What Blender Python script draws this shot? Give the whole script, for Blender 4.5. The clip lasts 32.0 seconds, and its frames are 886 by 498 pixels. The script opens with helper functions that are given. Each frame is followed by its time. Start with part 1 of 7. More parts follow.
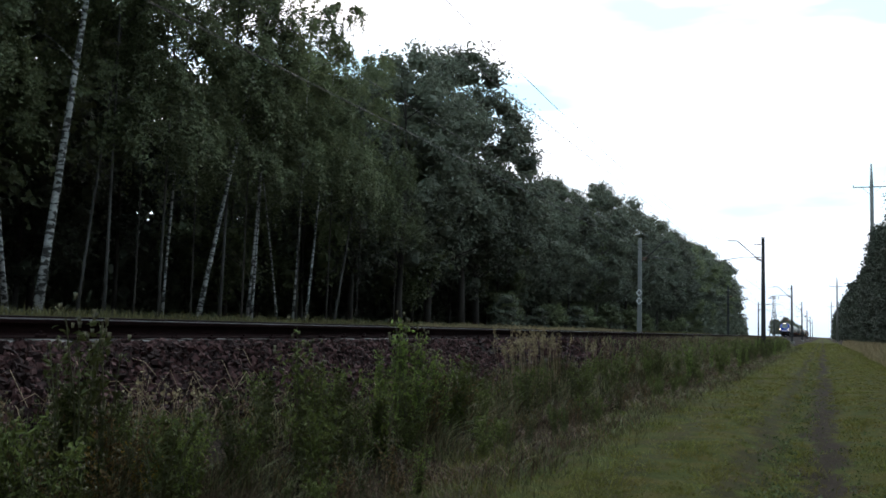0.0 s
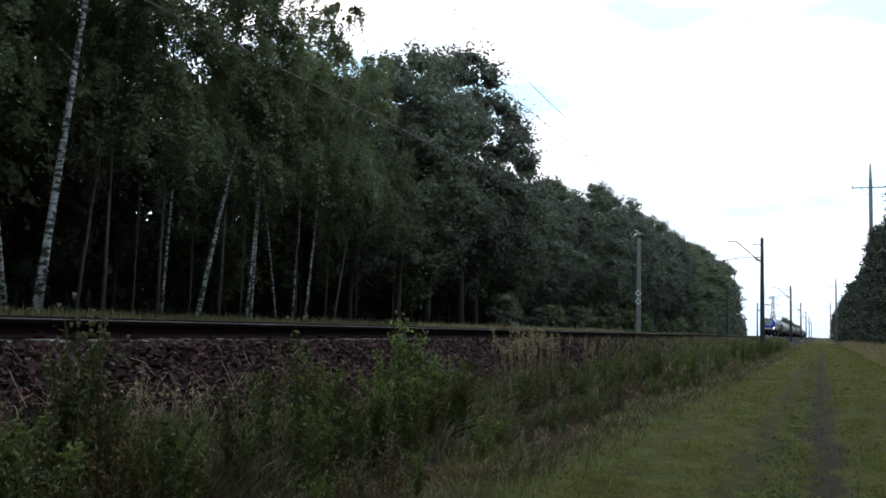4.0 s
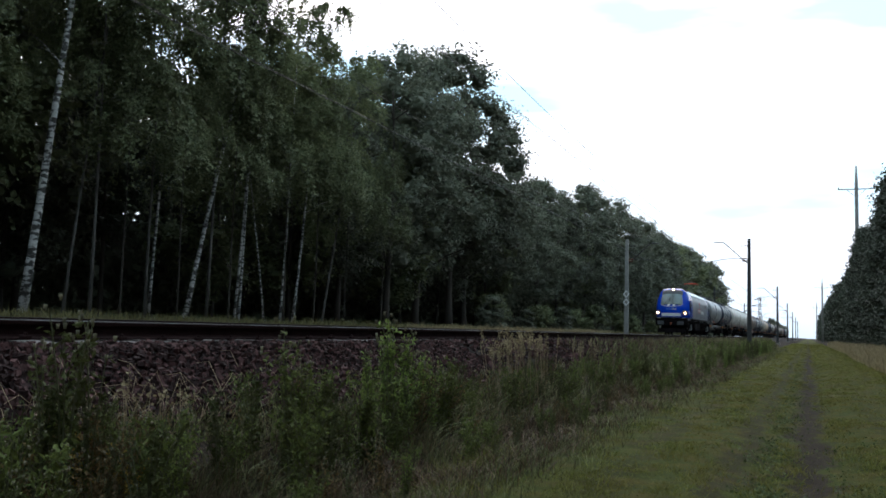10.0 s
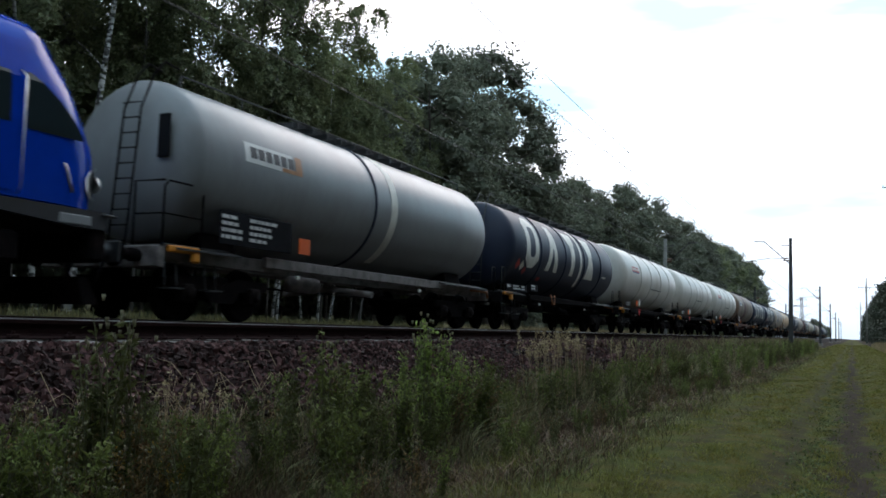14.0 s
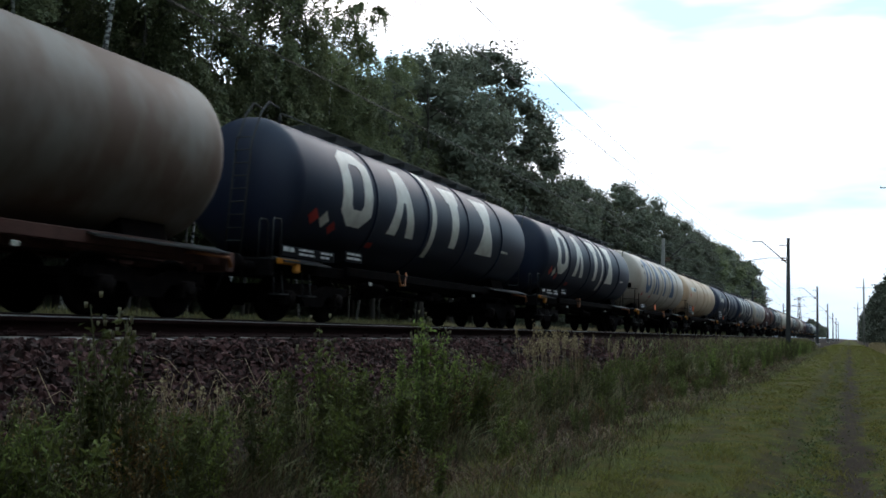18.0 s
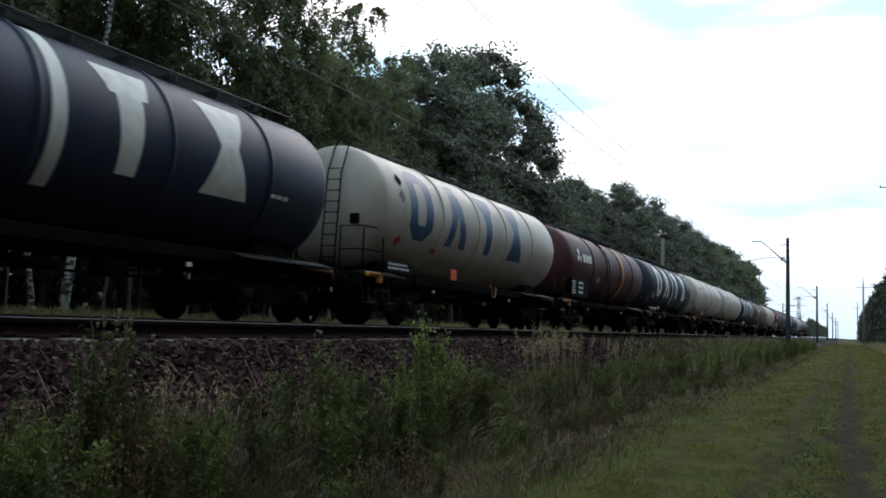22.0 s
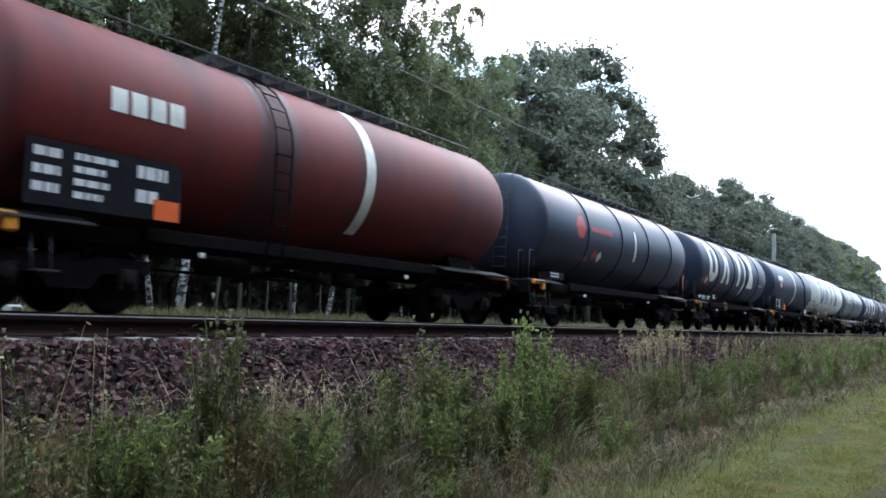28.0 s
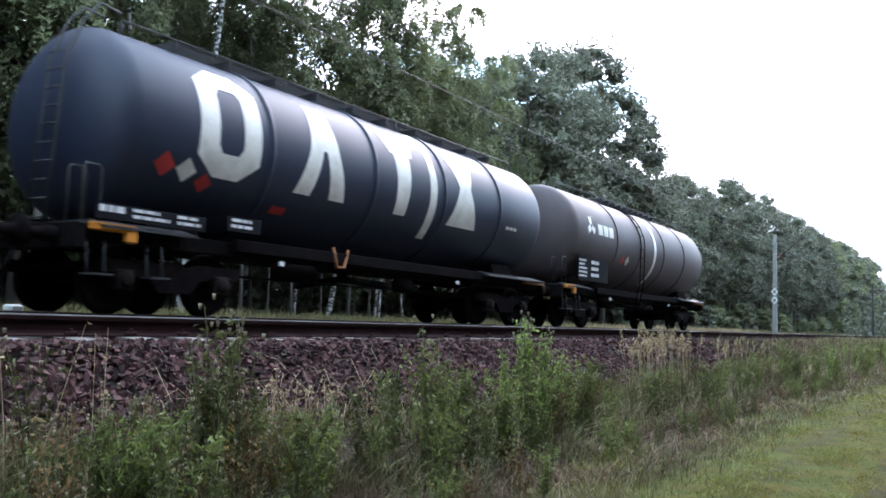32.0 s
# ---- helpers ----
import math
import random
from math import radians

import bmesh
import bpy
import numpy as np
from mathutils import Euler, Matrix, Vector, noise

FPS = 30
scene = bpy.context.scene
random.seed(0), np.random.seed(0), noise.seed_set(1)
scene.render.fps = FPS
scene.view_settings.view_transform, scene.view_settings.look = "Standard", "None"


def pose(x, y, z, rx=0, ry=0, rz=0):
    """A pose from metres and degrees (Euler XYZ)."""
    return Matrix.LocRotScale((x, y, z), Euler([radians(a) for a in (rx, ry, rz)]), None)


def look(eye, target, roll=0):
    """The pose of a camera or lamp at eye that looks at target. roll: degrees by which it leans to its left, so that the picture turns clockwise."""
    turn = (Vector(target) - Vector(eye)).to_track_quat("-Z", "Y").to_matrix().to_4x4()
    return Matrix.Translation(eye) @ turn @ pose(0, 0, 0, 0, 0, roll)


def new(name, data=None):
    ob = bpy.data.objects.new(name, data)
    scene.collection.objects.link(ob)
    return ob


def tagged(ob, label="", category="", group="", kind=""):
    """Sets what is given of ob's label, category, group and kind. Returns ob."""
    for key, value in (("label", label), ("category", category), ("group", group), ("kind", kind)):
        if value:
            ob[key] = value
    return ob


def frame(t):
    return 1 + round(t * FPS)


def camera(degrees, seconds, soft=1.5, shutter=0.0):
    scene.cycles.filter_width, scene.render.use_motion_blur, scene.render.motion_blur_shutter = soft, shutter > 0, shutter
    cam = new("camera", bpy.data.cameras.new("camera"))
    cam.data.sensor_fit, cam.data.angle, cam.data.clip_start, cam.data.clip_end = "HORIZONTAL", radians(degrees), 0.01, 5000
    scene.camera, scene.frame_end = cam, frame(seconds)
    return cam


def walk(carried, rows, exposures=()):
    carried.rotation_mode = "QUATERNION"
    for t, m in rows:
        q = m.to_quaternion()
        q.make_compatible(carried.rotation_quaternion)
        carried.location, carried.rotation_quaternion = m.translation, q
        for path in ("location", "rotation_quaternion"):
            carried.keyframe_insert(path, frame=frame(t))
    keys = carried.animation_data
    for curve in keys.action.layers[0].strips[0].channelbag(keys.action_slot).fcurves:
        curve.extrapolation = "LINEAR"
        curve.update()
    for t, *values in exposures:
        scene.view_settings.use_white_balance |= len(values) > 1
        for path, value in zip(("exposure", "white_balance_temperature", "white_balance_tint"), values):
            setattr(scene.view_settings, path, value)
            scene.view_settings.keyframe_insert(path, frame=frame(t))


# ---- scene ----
cam = camera(53.65, 32.0, soft=1.7, shutter=0.1)
EYE = 1.4
walk(cam, [
    (0.0, pose(0, 0, EYE, 95.057, -1.599, 23.337)),
    (1.0, pose(0, 0, EYE, 95.053, -1.594, 23.335)),
    (2.0, pose(0, 0, EYE, 95.059, -1.586, 23.325)),
    (3.0, pose(0, 0, EYE, 95.063, -1.606, 23.302)),
    (3.5, pose(0, 0, EYE, 95.076, -1.640, 23.280)),
    (5.5, pose(0, 0, EYE, 95.049, -1.592, 23.268)),
    (6.5, pose(0, 0, EYE, 95.054, -1.603, 23.285)),
    (7.5, pose(0, 0, EYE, 95.084, -1.621, 23.297)),
    (8.0, pose(0, 0, EYE, 95.121, -1.534, 22.914)),
    (8.5, pose(0, 0, EYE, 95.123, -1.549, 22.260)),
    (9.0, pose(0, 0, EYE, 95.140, -1.598, 22.424)),
    (9.5, pose(0, 0, EYE, 95.140, -1.600, 22.437)),
    (10.0, pose(0, 0, EYE, 95.154, -1.605, 22.522)),
    (10.5, pose(0, 0, EYE, 95.135, -1.567, 22.874)),
    (11.0, pose(0, 0, EYE, 95.106, -1.605, 23.735)),
    (11.5, pose(0, 0, EYE, 95.113, -1.599, 24.409)),
    (12.0, pose(0, 0, EYE, 95.069, -1.631, 24.867)),
    (12.5, pose(0, 0, EYE, 95.069, -1.633, 25.033)),
    (13.0, pose(0, 0, EYE, 95.073, -1.658, 24.974)),
    (13.5, pose(0, 0, EYE, 95.081, -1.616, 24.967)),
    (14.0, pose(0, 0, EYE, 95.103, -1.659, 24.906)),
    (14.5, pose(0, 0, EYE, 95.075, -1.687, 24.865)),
    (16.5, pose(0, 0, EYE, 95.011, -1.869, 24.756)),
    (17.5, pose(0, 0, EYE, 95.005, -1.903, 24.762)),
    (18.5, pose(0, 0, EYE, 95.012, -1.855, 24.750)),
    (19.5, pose(0, 0, EYE, 95.017, -1.832, 24.745)),
    (20.5, pose(0, 0, EYE, 95.031, -1.790, 24.741)),
    (21.5, pose(0, 0, EYE, 95.047, -1.745, 24.739)),
    (22.5, pose(0, 0, EYE, 95.037, -1.774, 24.739)),
    (23.5, pose(0, 0, EYE, 95.031, -1.794, 24.743)),
    (24.5, pose(0, 0, EYE, 95.041, -1.766, 24.743)),
    (25.5, pose(0, 0, EYE, 95.032, -1.786, 24.737)),
    (27.5, pose(0, 0, EYE, 94.827, -1.670, 31.620)),
    (28.0, pose(0, 0, EYE, 94.779, -1.633, 31.399)),
    (28.5, pose(0, 0, EYE, 94.790, -1.683, 31.364)),
    (29.0, pose(0, 0, EYE, 94.793, -1.704, 31.384)),
    (29.5, pose(0, 0, EYE, 94.797, -1.709, 31.416)),
    (30.0, pose(0, 0, EYE, 94.807, -1.732, 31.412)),
    (30.5, pose(0, 0, EYE, 94.811, -1.748, 31.376)),
    (31.0, pose(0, 0, EYE, 94.822, -1.748, 31.408)),
    (31.5, pose(0, 0, EYE, 94.821, -1.744, 31.404)),
    (32.0, pose(0, 0, EYE, 94.805, -1.723, 31.436)),
], exposures=[(0.0, 0.25, 6500, 17), (14.0, 0.25, 6500, 17), (16.6, 0.08, 6500, 16), (25.6, 0.11, 6500, 16), (27.3, 1.17, 6230, 20), (28.5, 1.8, 6180, 23), (32.0, 1.98, 6180, 25)])

# ---- light: a bright overcast sky with thin blue gaps, and a weak broad sun behind it ----
SUN_EL, SUN_AZ = 34.0, -8.0
CLOUD_DULL, CLOUD_BRIGHT = 0.45, 1.65
world = bpy.data.worlds.new("sky")
scene.world = world
world.use_nodes = True
wn, wl = world.node_tree.nodes, world.node_tree.links
wn.clear()
w_out = wn.new("ShaderNodeOutputWorld")
w_bg = wn.new("ShaderNodeBackground")
w_sky = wn.new("ShaderNodeTexSky")
w_sky.sky_type = "NISHITA"
w_sky.sun_disc = False
w_sky.sun_elevation, w_sky.sun_rotation = radians(SUN_EL), radians(SUN_AZ)
w_sky.air_density, w_sky.dust_density = 1.2, 0.4
w_tc = wn.new("ShaderNodeTexCoord")
w_map = wn.new("ShaderNodeMapping")
w_map.inputs["Scale"].default_value = (1.0, 1.0, 4.5)
w_map.inputs["Location"].default_value = (0.35, 0.0, 0.2)
w_noise = wn.new("ShaderNodeTexNoise")
w_noise.inputs["Scale"].default_value = 1.7
w_noise.inputs["Detail"].default_value = 5.0
w_ramp = wn.new("ShaderNodeValToRGB")
w_ramp.color_ramp.elements[0].position, w_ramp.color_ramp.elements[0].color = 0.44, (0.0, 0.0, 0.0, 1)
w_ramp.color_ramp.elements[1].position, w_ramp.color_ramp.elements[1].color = 0.63, (1, 1, 1, 1)
w_mix = wn.new("ShaderNodeMix")
w_mix.data_type = "RGBA"
# thick cloud, brightest towards the hidden sun ahead and dull behind
w_dot = wn.new("ShaderNodeVectorMath")
w_dot.operation = "DOT_PRODUCT"
w_dot.inputs[1].default_value = (math.sin(radians(SUN_AZ)) * 0.93, math.cos(radians(SUN_AZ)) * 0.93, 0.36)
w_range = wn.new("ShaderNodeMapRange")
w_range.interpolation_type = "SMOOTHSTEP"
w_range.inputs["From Min"].default_value, w_range.inputs["From Max"].default_value = -0.25, 0.9
w_range.inputs["To Min"].default_value, w_range.inputs["To Max"].default_value = CLOUD_DULL, CLOUD_BRIGHT
w_cloud = wn.new("ShaderNodeVectorMath")
w_cloud.operation = "SCALE"
w_cloud.inputs[0].default_value = (11.3, 11.0, 11.3)
wl.new(w_tc.outputs["Generated"], w_dot.inputs[0])
wl.new(w_dot.outputs["Value"], w_range.inputs["Value"])
wl.new(w_range.outputs["Result"], w_cloud.inputs["Scale"])
wl.new(w_cloud.outputs["Vector"], w_mix.inputs["B"])
wl.new(w_tc.outputs["Generated"], w_map.inputs["Vector"])
wl.new(w_map.outputs["Vector"], w_noise.inputs["Vector"])
wl.new(w_noise.outputs["Fac"], w_ramp.inputs["Fac"])
wl.new(w_ramp.outputs["Color"], w_mix.inputs["Factor"])
# a pale blue veil thins the clear sky in the gaps of the cloud
w_veil = wn.new("ShaderNodeMix")
w_veil.data_type = "RGBA"
w_veil.inputs["Factor"].default_value = 0.85
w_veil.inputs["B"].default_value = (5.6, 9.2, 10.8, 1)
wl.new(w_sky.outputs["Color"], w_veil.inputs["A"])
wl.new(w_veil.outputs["Result"], w_mix.inputs["A"])
# paler blue haze low over the horizon
w_sep = wn.new("ShaderNodeSeparateXYZ")
wl.new(w_tc.outputs["Generated"], w_sep.inputs[0])
w_low = wn.new("ShaderNodeMapRange")
w_low.interpolation_type = "SMOOTHSTEP"
w_low.inputs["From Min"].default_value, w_low.inputs["From Max"].default_value = 0.02, 0.2
w_low.inputs["To Min"].default_value, w_low.inputs["To Max"].default_value = 0.85, 0.0
wl.new(w_sep.outputs["Z"], w_low.inputs["Value"])
w_haze = wn.new("ShaderNodeMix")
w_haze.data_type = "RGBA"
w_side = wn.new("ShaderNodeMapRange")
w_side.interpolation_type = "SMOOTHSTEP"
w_side.inputs["From Min"].default_value, w_side.inputs["From Max"].default_value = -0.25, 0.9
w_side.inputs["To Min"].default_value, w_side.inputs["To Max"].default_value = 0.38, 1.0
w_dim = wn.new("ShaderNodeVectorMath")
w_dim.operation = "SCALE"
w_dim.inputs[0].default_value = (5.5, 7.3, 8.5)
wl.new(w_dot.outputs["Value"], w_side.inputs["Value"])
wl.new(w_side.outputs["Result"], w_dim.inputs["Scale"])
wl.new(w_dim.outputs["Vector"], w_haze.inputs["B"])
wl.new(w_low.outputs["Result"], w_haze.inputs["Factor"])
wl.new(w_mix.outputs["Result"], w_haze.inputs["A"])
wl.new(w_haze.outputs["Result"], w_bg.inputs["Color"])
w_bg.inputs["Strength"].default_value = 0.12
wl.new(w_bg.outputs["Background"], w_out.inputs["Surface"])
sun = new("sun", bpy.data.lights.new("sun", "SUN"))
sun.data.energy, sun.data.angle, sun.data.color = 0.5, radians(30), (1.0, 0.96, 0.9)
sun.matrix_world = look(Vector((math.sin(radians(SUN_AZ)) * 60, math.cos(radians(SUN_AZ)) * 60, 60 * math.tan(radians(SUN_EL)))), (0, 0, 0))


# ---- materials ----
def material(name, base, rough=0.6, metal=0.0, var=0.25, scale=3.0, fine=40.0, bump=0.0, second=None, amount=0.5,
             island=0.0, obj_random=0.0, spec=0.5, stretch=(1, 1, 1), edge=(0.45, 0.65), translucent=0.0):
    """A surface with colour variation at two scales, optionally blotches of a second colour, and fine relief."""
    m = bpy.data.materials.new(name)
    m.use_nodes = True
    n, l = m.node_tree.nodes, m.node_tree.links
    b = n["Principled BSDF"]
    tc = n.new("ShaderNodeTexCoord")
    mp = n.new("ShaderNodeMapping")
    mp.inputs["Scale"].default_value = stretch
    l.new(tc.outputs["Object"], mp.inputs["Vector"])
    big, small = n.new("ShaderNodeTexNoise"), n.new("ShaderNodeTexNoise")
    big.inputs["Scale"].default_value, big.inputs["Detail"].default_value = scale, 4.0
    small.inputs["Scale"].default_value, small.inputs["Detail"].default_value = fine, 3.0
    l.new(mp.outputs["Vector"], big.inputs["Vector"])
    l.new(mp.outputs["Vector"], small.inputs["Vector"])
    mixv = n.new("ShaderNodeMath")
    mixv.operation = "MULTIPLY_ADD"
    mixv.inputs[1].default_value = 0.5
    l.new(small.outputs["Fac"], mixv.inputs[0])
    half = n.new("ShaderNodeMath")
    half.operation = "MULTIPLY"
    half.inputs[1].default_value = 0.5
    l.new(big.outputs["Fac"], half.inputs[0])
    l.new(half.outputs[0], mixv.inputs[2])
    value = mixv.outputs[0]
    for source, weight in (("Random Per Island", island), ("Random", obj_random)):
        if weight:
            g = n.new("ShaderNodeNewGeometry" if source == "Random Per Island" else "ShaderNodeObjectInfo")
            add = n.new("ShaderNodeMath")
            add.operation = "MULTIPLY_ADD"
            add.inputs[1].default_value = weight
            l.new(g.outputs[source], add.inputs[0])
            sub = n.new("ShaderNodeMath")
            sub.operation = "SUBTRACT"
            sub.inputs[1].default_value = weight / 2
            l.new(value, sub.inputs[0])
            l.new(sub.outputs[0], add.inputs[2])
            value = add.outputs[0]
    ramp = n.new("ShaderNodeValToRGB")
    lo, hi = max(0.0, 1 - var), 1 + var
    ramp.color_ramp.elements[0].position, ramp.color_ramp.elements[1].position = 0.3, 0.7
    ramp.color_ramp.elements[0].color = (base[0] * lo, base[1] * lo, base[2] * lo, 1)
    ramp.color_ramp.elements[1].color = (min(1, base[0] * hi), min(1, base[1] * hi), min(1, base[2] * hi), 1)
    l.new(value, ramp.inputs["Fac"])
    colour = ramp.outputs["Color"]
    if second:
        blot = n.new("ShaderNodeTexNoise")
        blot.inputs["Scale"].default_value, blot.inputs["Detail"].default_value = scale * 1.7, 6.0
        l.new(mp.outputs["Vector"], blot.inputs["Vector"])
        r2 = n.new("ShaderNodeValToRGB")
        r2.color_ramp.elements[0].position, r2.color_ramp.elements[1].position = edge
        r2.color_ramp.elements[0].color, r2.color_ramp.elements[1].color = (0, 0, 0, 1), (amount, amount, amount, 1)
        l.new(blot.outputs["Fac"], r2.inputs["Fac"])
        mx = n.new("ShaderNodeMix")
        mx.data_type = "RGBA"
        mx.inputs["B"].default_value = (*second, 1)
        l.new(r2.outputs["Color"], mx.inputs["Factor"])
        l.new(colour, mx.inputs["A"])
        colour = mx.outputs["Result"]
    l.new(colour, b.inputs["Base Color"])
    b.inputs["Roughness"].default_value, b.inputs["Metallic"].default_value = rough, metal
    b.inputs["Specular IOR Level"].default_value = spec
    if bump:
        bp = n.new("ShaderNodeBump")
        bp.inputs["Strength"].default_value, bp.inputs["Distance"].default_value = bump, 0.02
        l.new(small.outputs["Fac"], bp.inputs["Height"])
        l.new(bp.outputs["Normal"], b.inputs["Normal"])
    if translucent:
        tr = n.new("ShaderNodeBsdfTranslucent")
        l.new(colour, tr.inputs["Color"])
        ms = n.new("ShaderNodeMixShader")
        ms.inputs["Fac"].default_value = translucent
        l.new(b.outputs["BSDF"], ms.inputs[1])
        l.new(tr.outputs["BSDF"], ms.inputs[2])
        l.new(ms.outputs["Shader"], n["Material Output"].inputs["Surface"])
    return m


def glowing(name, colour, strength):
    m = bpy.data.materials.new(name)
    m.use_nodes = True
    b = m.node_tree.nodes["Principled BSDF"]
    b.inputs["Base Color"].default_value = (*colour, 1)
    b.inputs["Emission Color"].default_value = (*colour, 1)
    b.inputs["Emission Strength"].default_value = strength
    return m


# ---- mesh building ----
class Shape:
    """Collects the faces of one mesh."""

    def __init__(self):
        self.v, self.f, self.s = [], [], []

    def add(self, verts, faces, smooth=False):
        k = len(self.v)
        self.v.extend(tuple(p) for p in verts)
        for face in faces:
            self.f.append(tuple(i + k for i in face))
            self.s.append(smooth)
        return self

    def box(self, x0, x1, y0, y1, z0, z1, bevel=0.0, turn=None):
        if bevel:
            c = min(bevel, (x1 - x0) / 3, (y1 - y0) / 3, (z1 - z0) / 3)
            ring = []
            for z, i in ((z0, c), (z0 + c, 0), (z1 - c, 0), (z1, c)):
                ring.append([(x0 + i + c, y0 + i, z), (x1 - i - c, y0 + i, z), (x1 - i, y0 + i + c, z), (x1 - i, y1 - i - c, z),
                             (x1 - i - c, y1 - i, z), (x0 + i + c, y1 - i, z), (x0 + i, y1 - i - c, z), (x0 + i, y0 + i + c, z)])
            verts = [p for r in ring for p in r]
            faces = [tuple(range(7, -1, -1)), tuple(range(24, 32))]
            for a in range(3):
                for j in range(8):
                    faces.append((a * 8 + j, a * 8 + (j + 1) % 8, a * 8 + 8 + (j + 1) % 8, a * 8 + 8 + j))
        else:
            verts = [(x, y, z) for z in (z0, z1) for x, y in ((x0, y0), (x1, y0), (x1, y1), (x0, y1))]
            faces = [(3, 2, 1, 0), (4, 5, 6, 7), (0, 1, 5, 4), (1, 2, 6, 5), (2, 3, 7, 6), (3, 0, 4, 7)]
        if turn is not None:
            verts = [turn @ Vector(p) for p in verts]
        return self.add(verts, faces)

    def tube(self, path, radius, sides=8, closed=False, caps=True, smooth=True):
        path = [Vector(p) for p in path]
        radii = radius if isinstance(radius, (list, tuple)) else [radius] * len(path)
        verts, count = [], len(path)
        side = None
        for i, p in enumerate(path):
            a = path[i - 1] if i or closed else p
            b = path[(i + 1) % count] if i < count - 1 or closed else p
            d = (b - a).normalized()
            if side is None:
                side = d.orthogonal().normalized()
            side = (side - d * side.dot(d))
            side = side.normalized() if side.length > 1e-6 else d.orthogonal().normalized()
            up = d.cross(side)
            for k in range(sides):
                w = 2 * math.pi * k / sides
                verts.append(p + (side * math.cos(w) + up * math.sin(w)) * radii[i])
        faces = []
        for i in range(count if closed else count - 1):
            j = (i + 1) % count
            for k in range(sides):
                faces.append((i * sides + k, i * sides + (k + 1) % sides, j * sides + (k + 1) % sides, j * sides + k))
        self.add(verts, faces, smooth)
        if caps and not closed:
            n = len(self.v) - len(verts)
            self.f.append(tuple(n + k for k in range(sides - 1, -1, -1)))
            self.f.append(tuple(n + (count - 1) * sides + k for k in range(sides)))
            self.s += [False, False]
        return self

    def lathe(self, profile, centre, axis="y", sides=24, smooth=True, arc=(0, 360)):
        """Turns (along, radius) pairs about an axis through centre; angle 0 points to +x (axis y) and 90 to +z."""
        full = arc[1] - arc[0] >= 360
        n = sides if full else sides + 1
        verts = []
        for a, r in profile:
            for k in range(n):
                w = radians(arc[0] + (arc[1] - arc[0]) * k / sides)
                c, s = r * math.cos(w), r * math.sin(w)
                off = {"y": (c, a, s), "x": (a, c, s), "z": (c, s, a)}[axis]
                verts.append((centre[0] + off[0], centre[1] + off[1], centre[2] + off[2]))
        faces = []
        for i in range(len(profile) - 1):
            for k in range(sides):
                q = (i * n + k, i * n + (k + 1) % n, (i + 1) * n + (k + 1) % n, (i + 1) * n + k)
                faces.append(q if axis == "x" else q[::-1])
        return self.add(verts, faces, smooth)

    def prism(self, outline, axis, a, b):
        """An outline of (u, v) pairs pushed from a to b along an axis; u, v are the other two axes in order."""
        def put(u, v, w):
            return {"x": (w, u, v), "y": (u, w, v), "z": (u, v, w)}[axis]
        n = len(outline)
        verts = [put(u, v, a) for u, v in outline] + [put(u, v, b) for u, v in outline]
        faces = [tuple(range(n)), tuple(range(2 * n - 1, n - 1, -1))]
        for k in range(n):
            faces.append((k, n + k, n + (k + 1) % n, (k + 1) % n))
        return self.add(verts, faces)

    def mesh(self, name, mats):
        me = bpy.data.meshes.new(name)
        me.from_pydata(self.v, [], self.f)
        me.polygons.foreach_set("use_smooth", self.s)
        for m in mats if isinstance(mats, (list, tuple)) else [mats]:
            me.materials.append(m)
        me.validate()
        me.update()
        return me


def fast_mesh(name, verts, faces, mat, smooth=False):
    """A large mesh from arrays of vertices and of triangles or quads."""
    verts, faces = np.asarray(verts, np.float32), np.asarray(faces, np.int32)
    me = bpy.data.meshes.new(name)
    me.vertices.add(len(verts))
    me.vertices.foreach_set("co", verts.ravel())
    count, width = faces.shape
    me.loops.add(count * width)
    me.loops.foreach_set("vertex_index", faces.ravel())
    me.polygons.add(count)
    me.polygons.foreach_set("loop_start", np.arange(0, count * width, width, dtype=np.int32))
    me.polygons.foreach_set("use_smooth", np.full(count, smooth))
    me.materials.append(mat)
    me.update(calc_edges=True)
    return me


def part(name, shape, mat, parent, label="", kind=""):
    """Links a shape (or a mesh) as one part of a thing."""
    data = shape.mesh(name, mat) if isinstance(shape, Shape) else shape
    ob = new(name, data)
    ob.parent = parent
    return tagged(ob, label=label, kind=kind)


def thing(name, label, category, m, group="", kind=""):
    ob = new(name)
    ob.empty_display_size = 0.2
    ob.matrix_basis = m
    return tagged(ob, label=label, category=category, group=group, kind=kind)


NEAR_X, FAR_X = -7.2, -11.5          # track centres
NEAR_RAIL, FAR_RAIL = 1.365, 1.385    # heights of the railheads

grass_ground_mat = material("grass_ground", (0.058, 0.067, 0.016), 0.95, var=0.6, scale=1.6, fine=30, bump=1.0, spec=0.05,
                            second=(0.098, 0.076, 0.022), amount=0.8, edge=(0.44, 0.62))


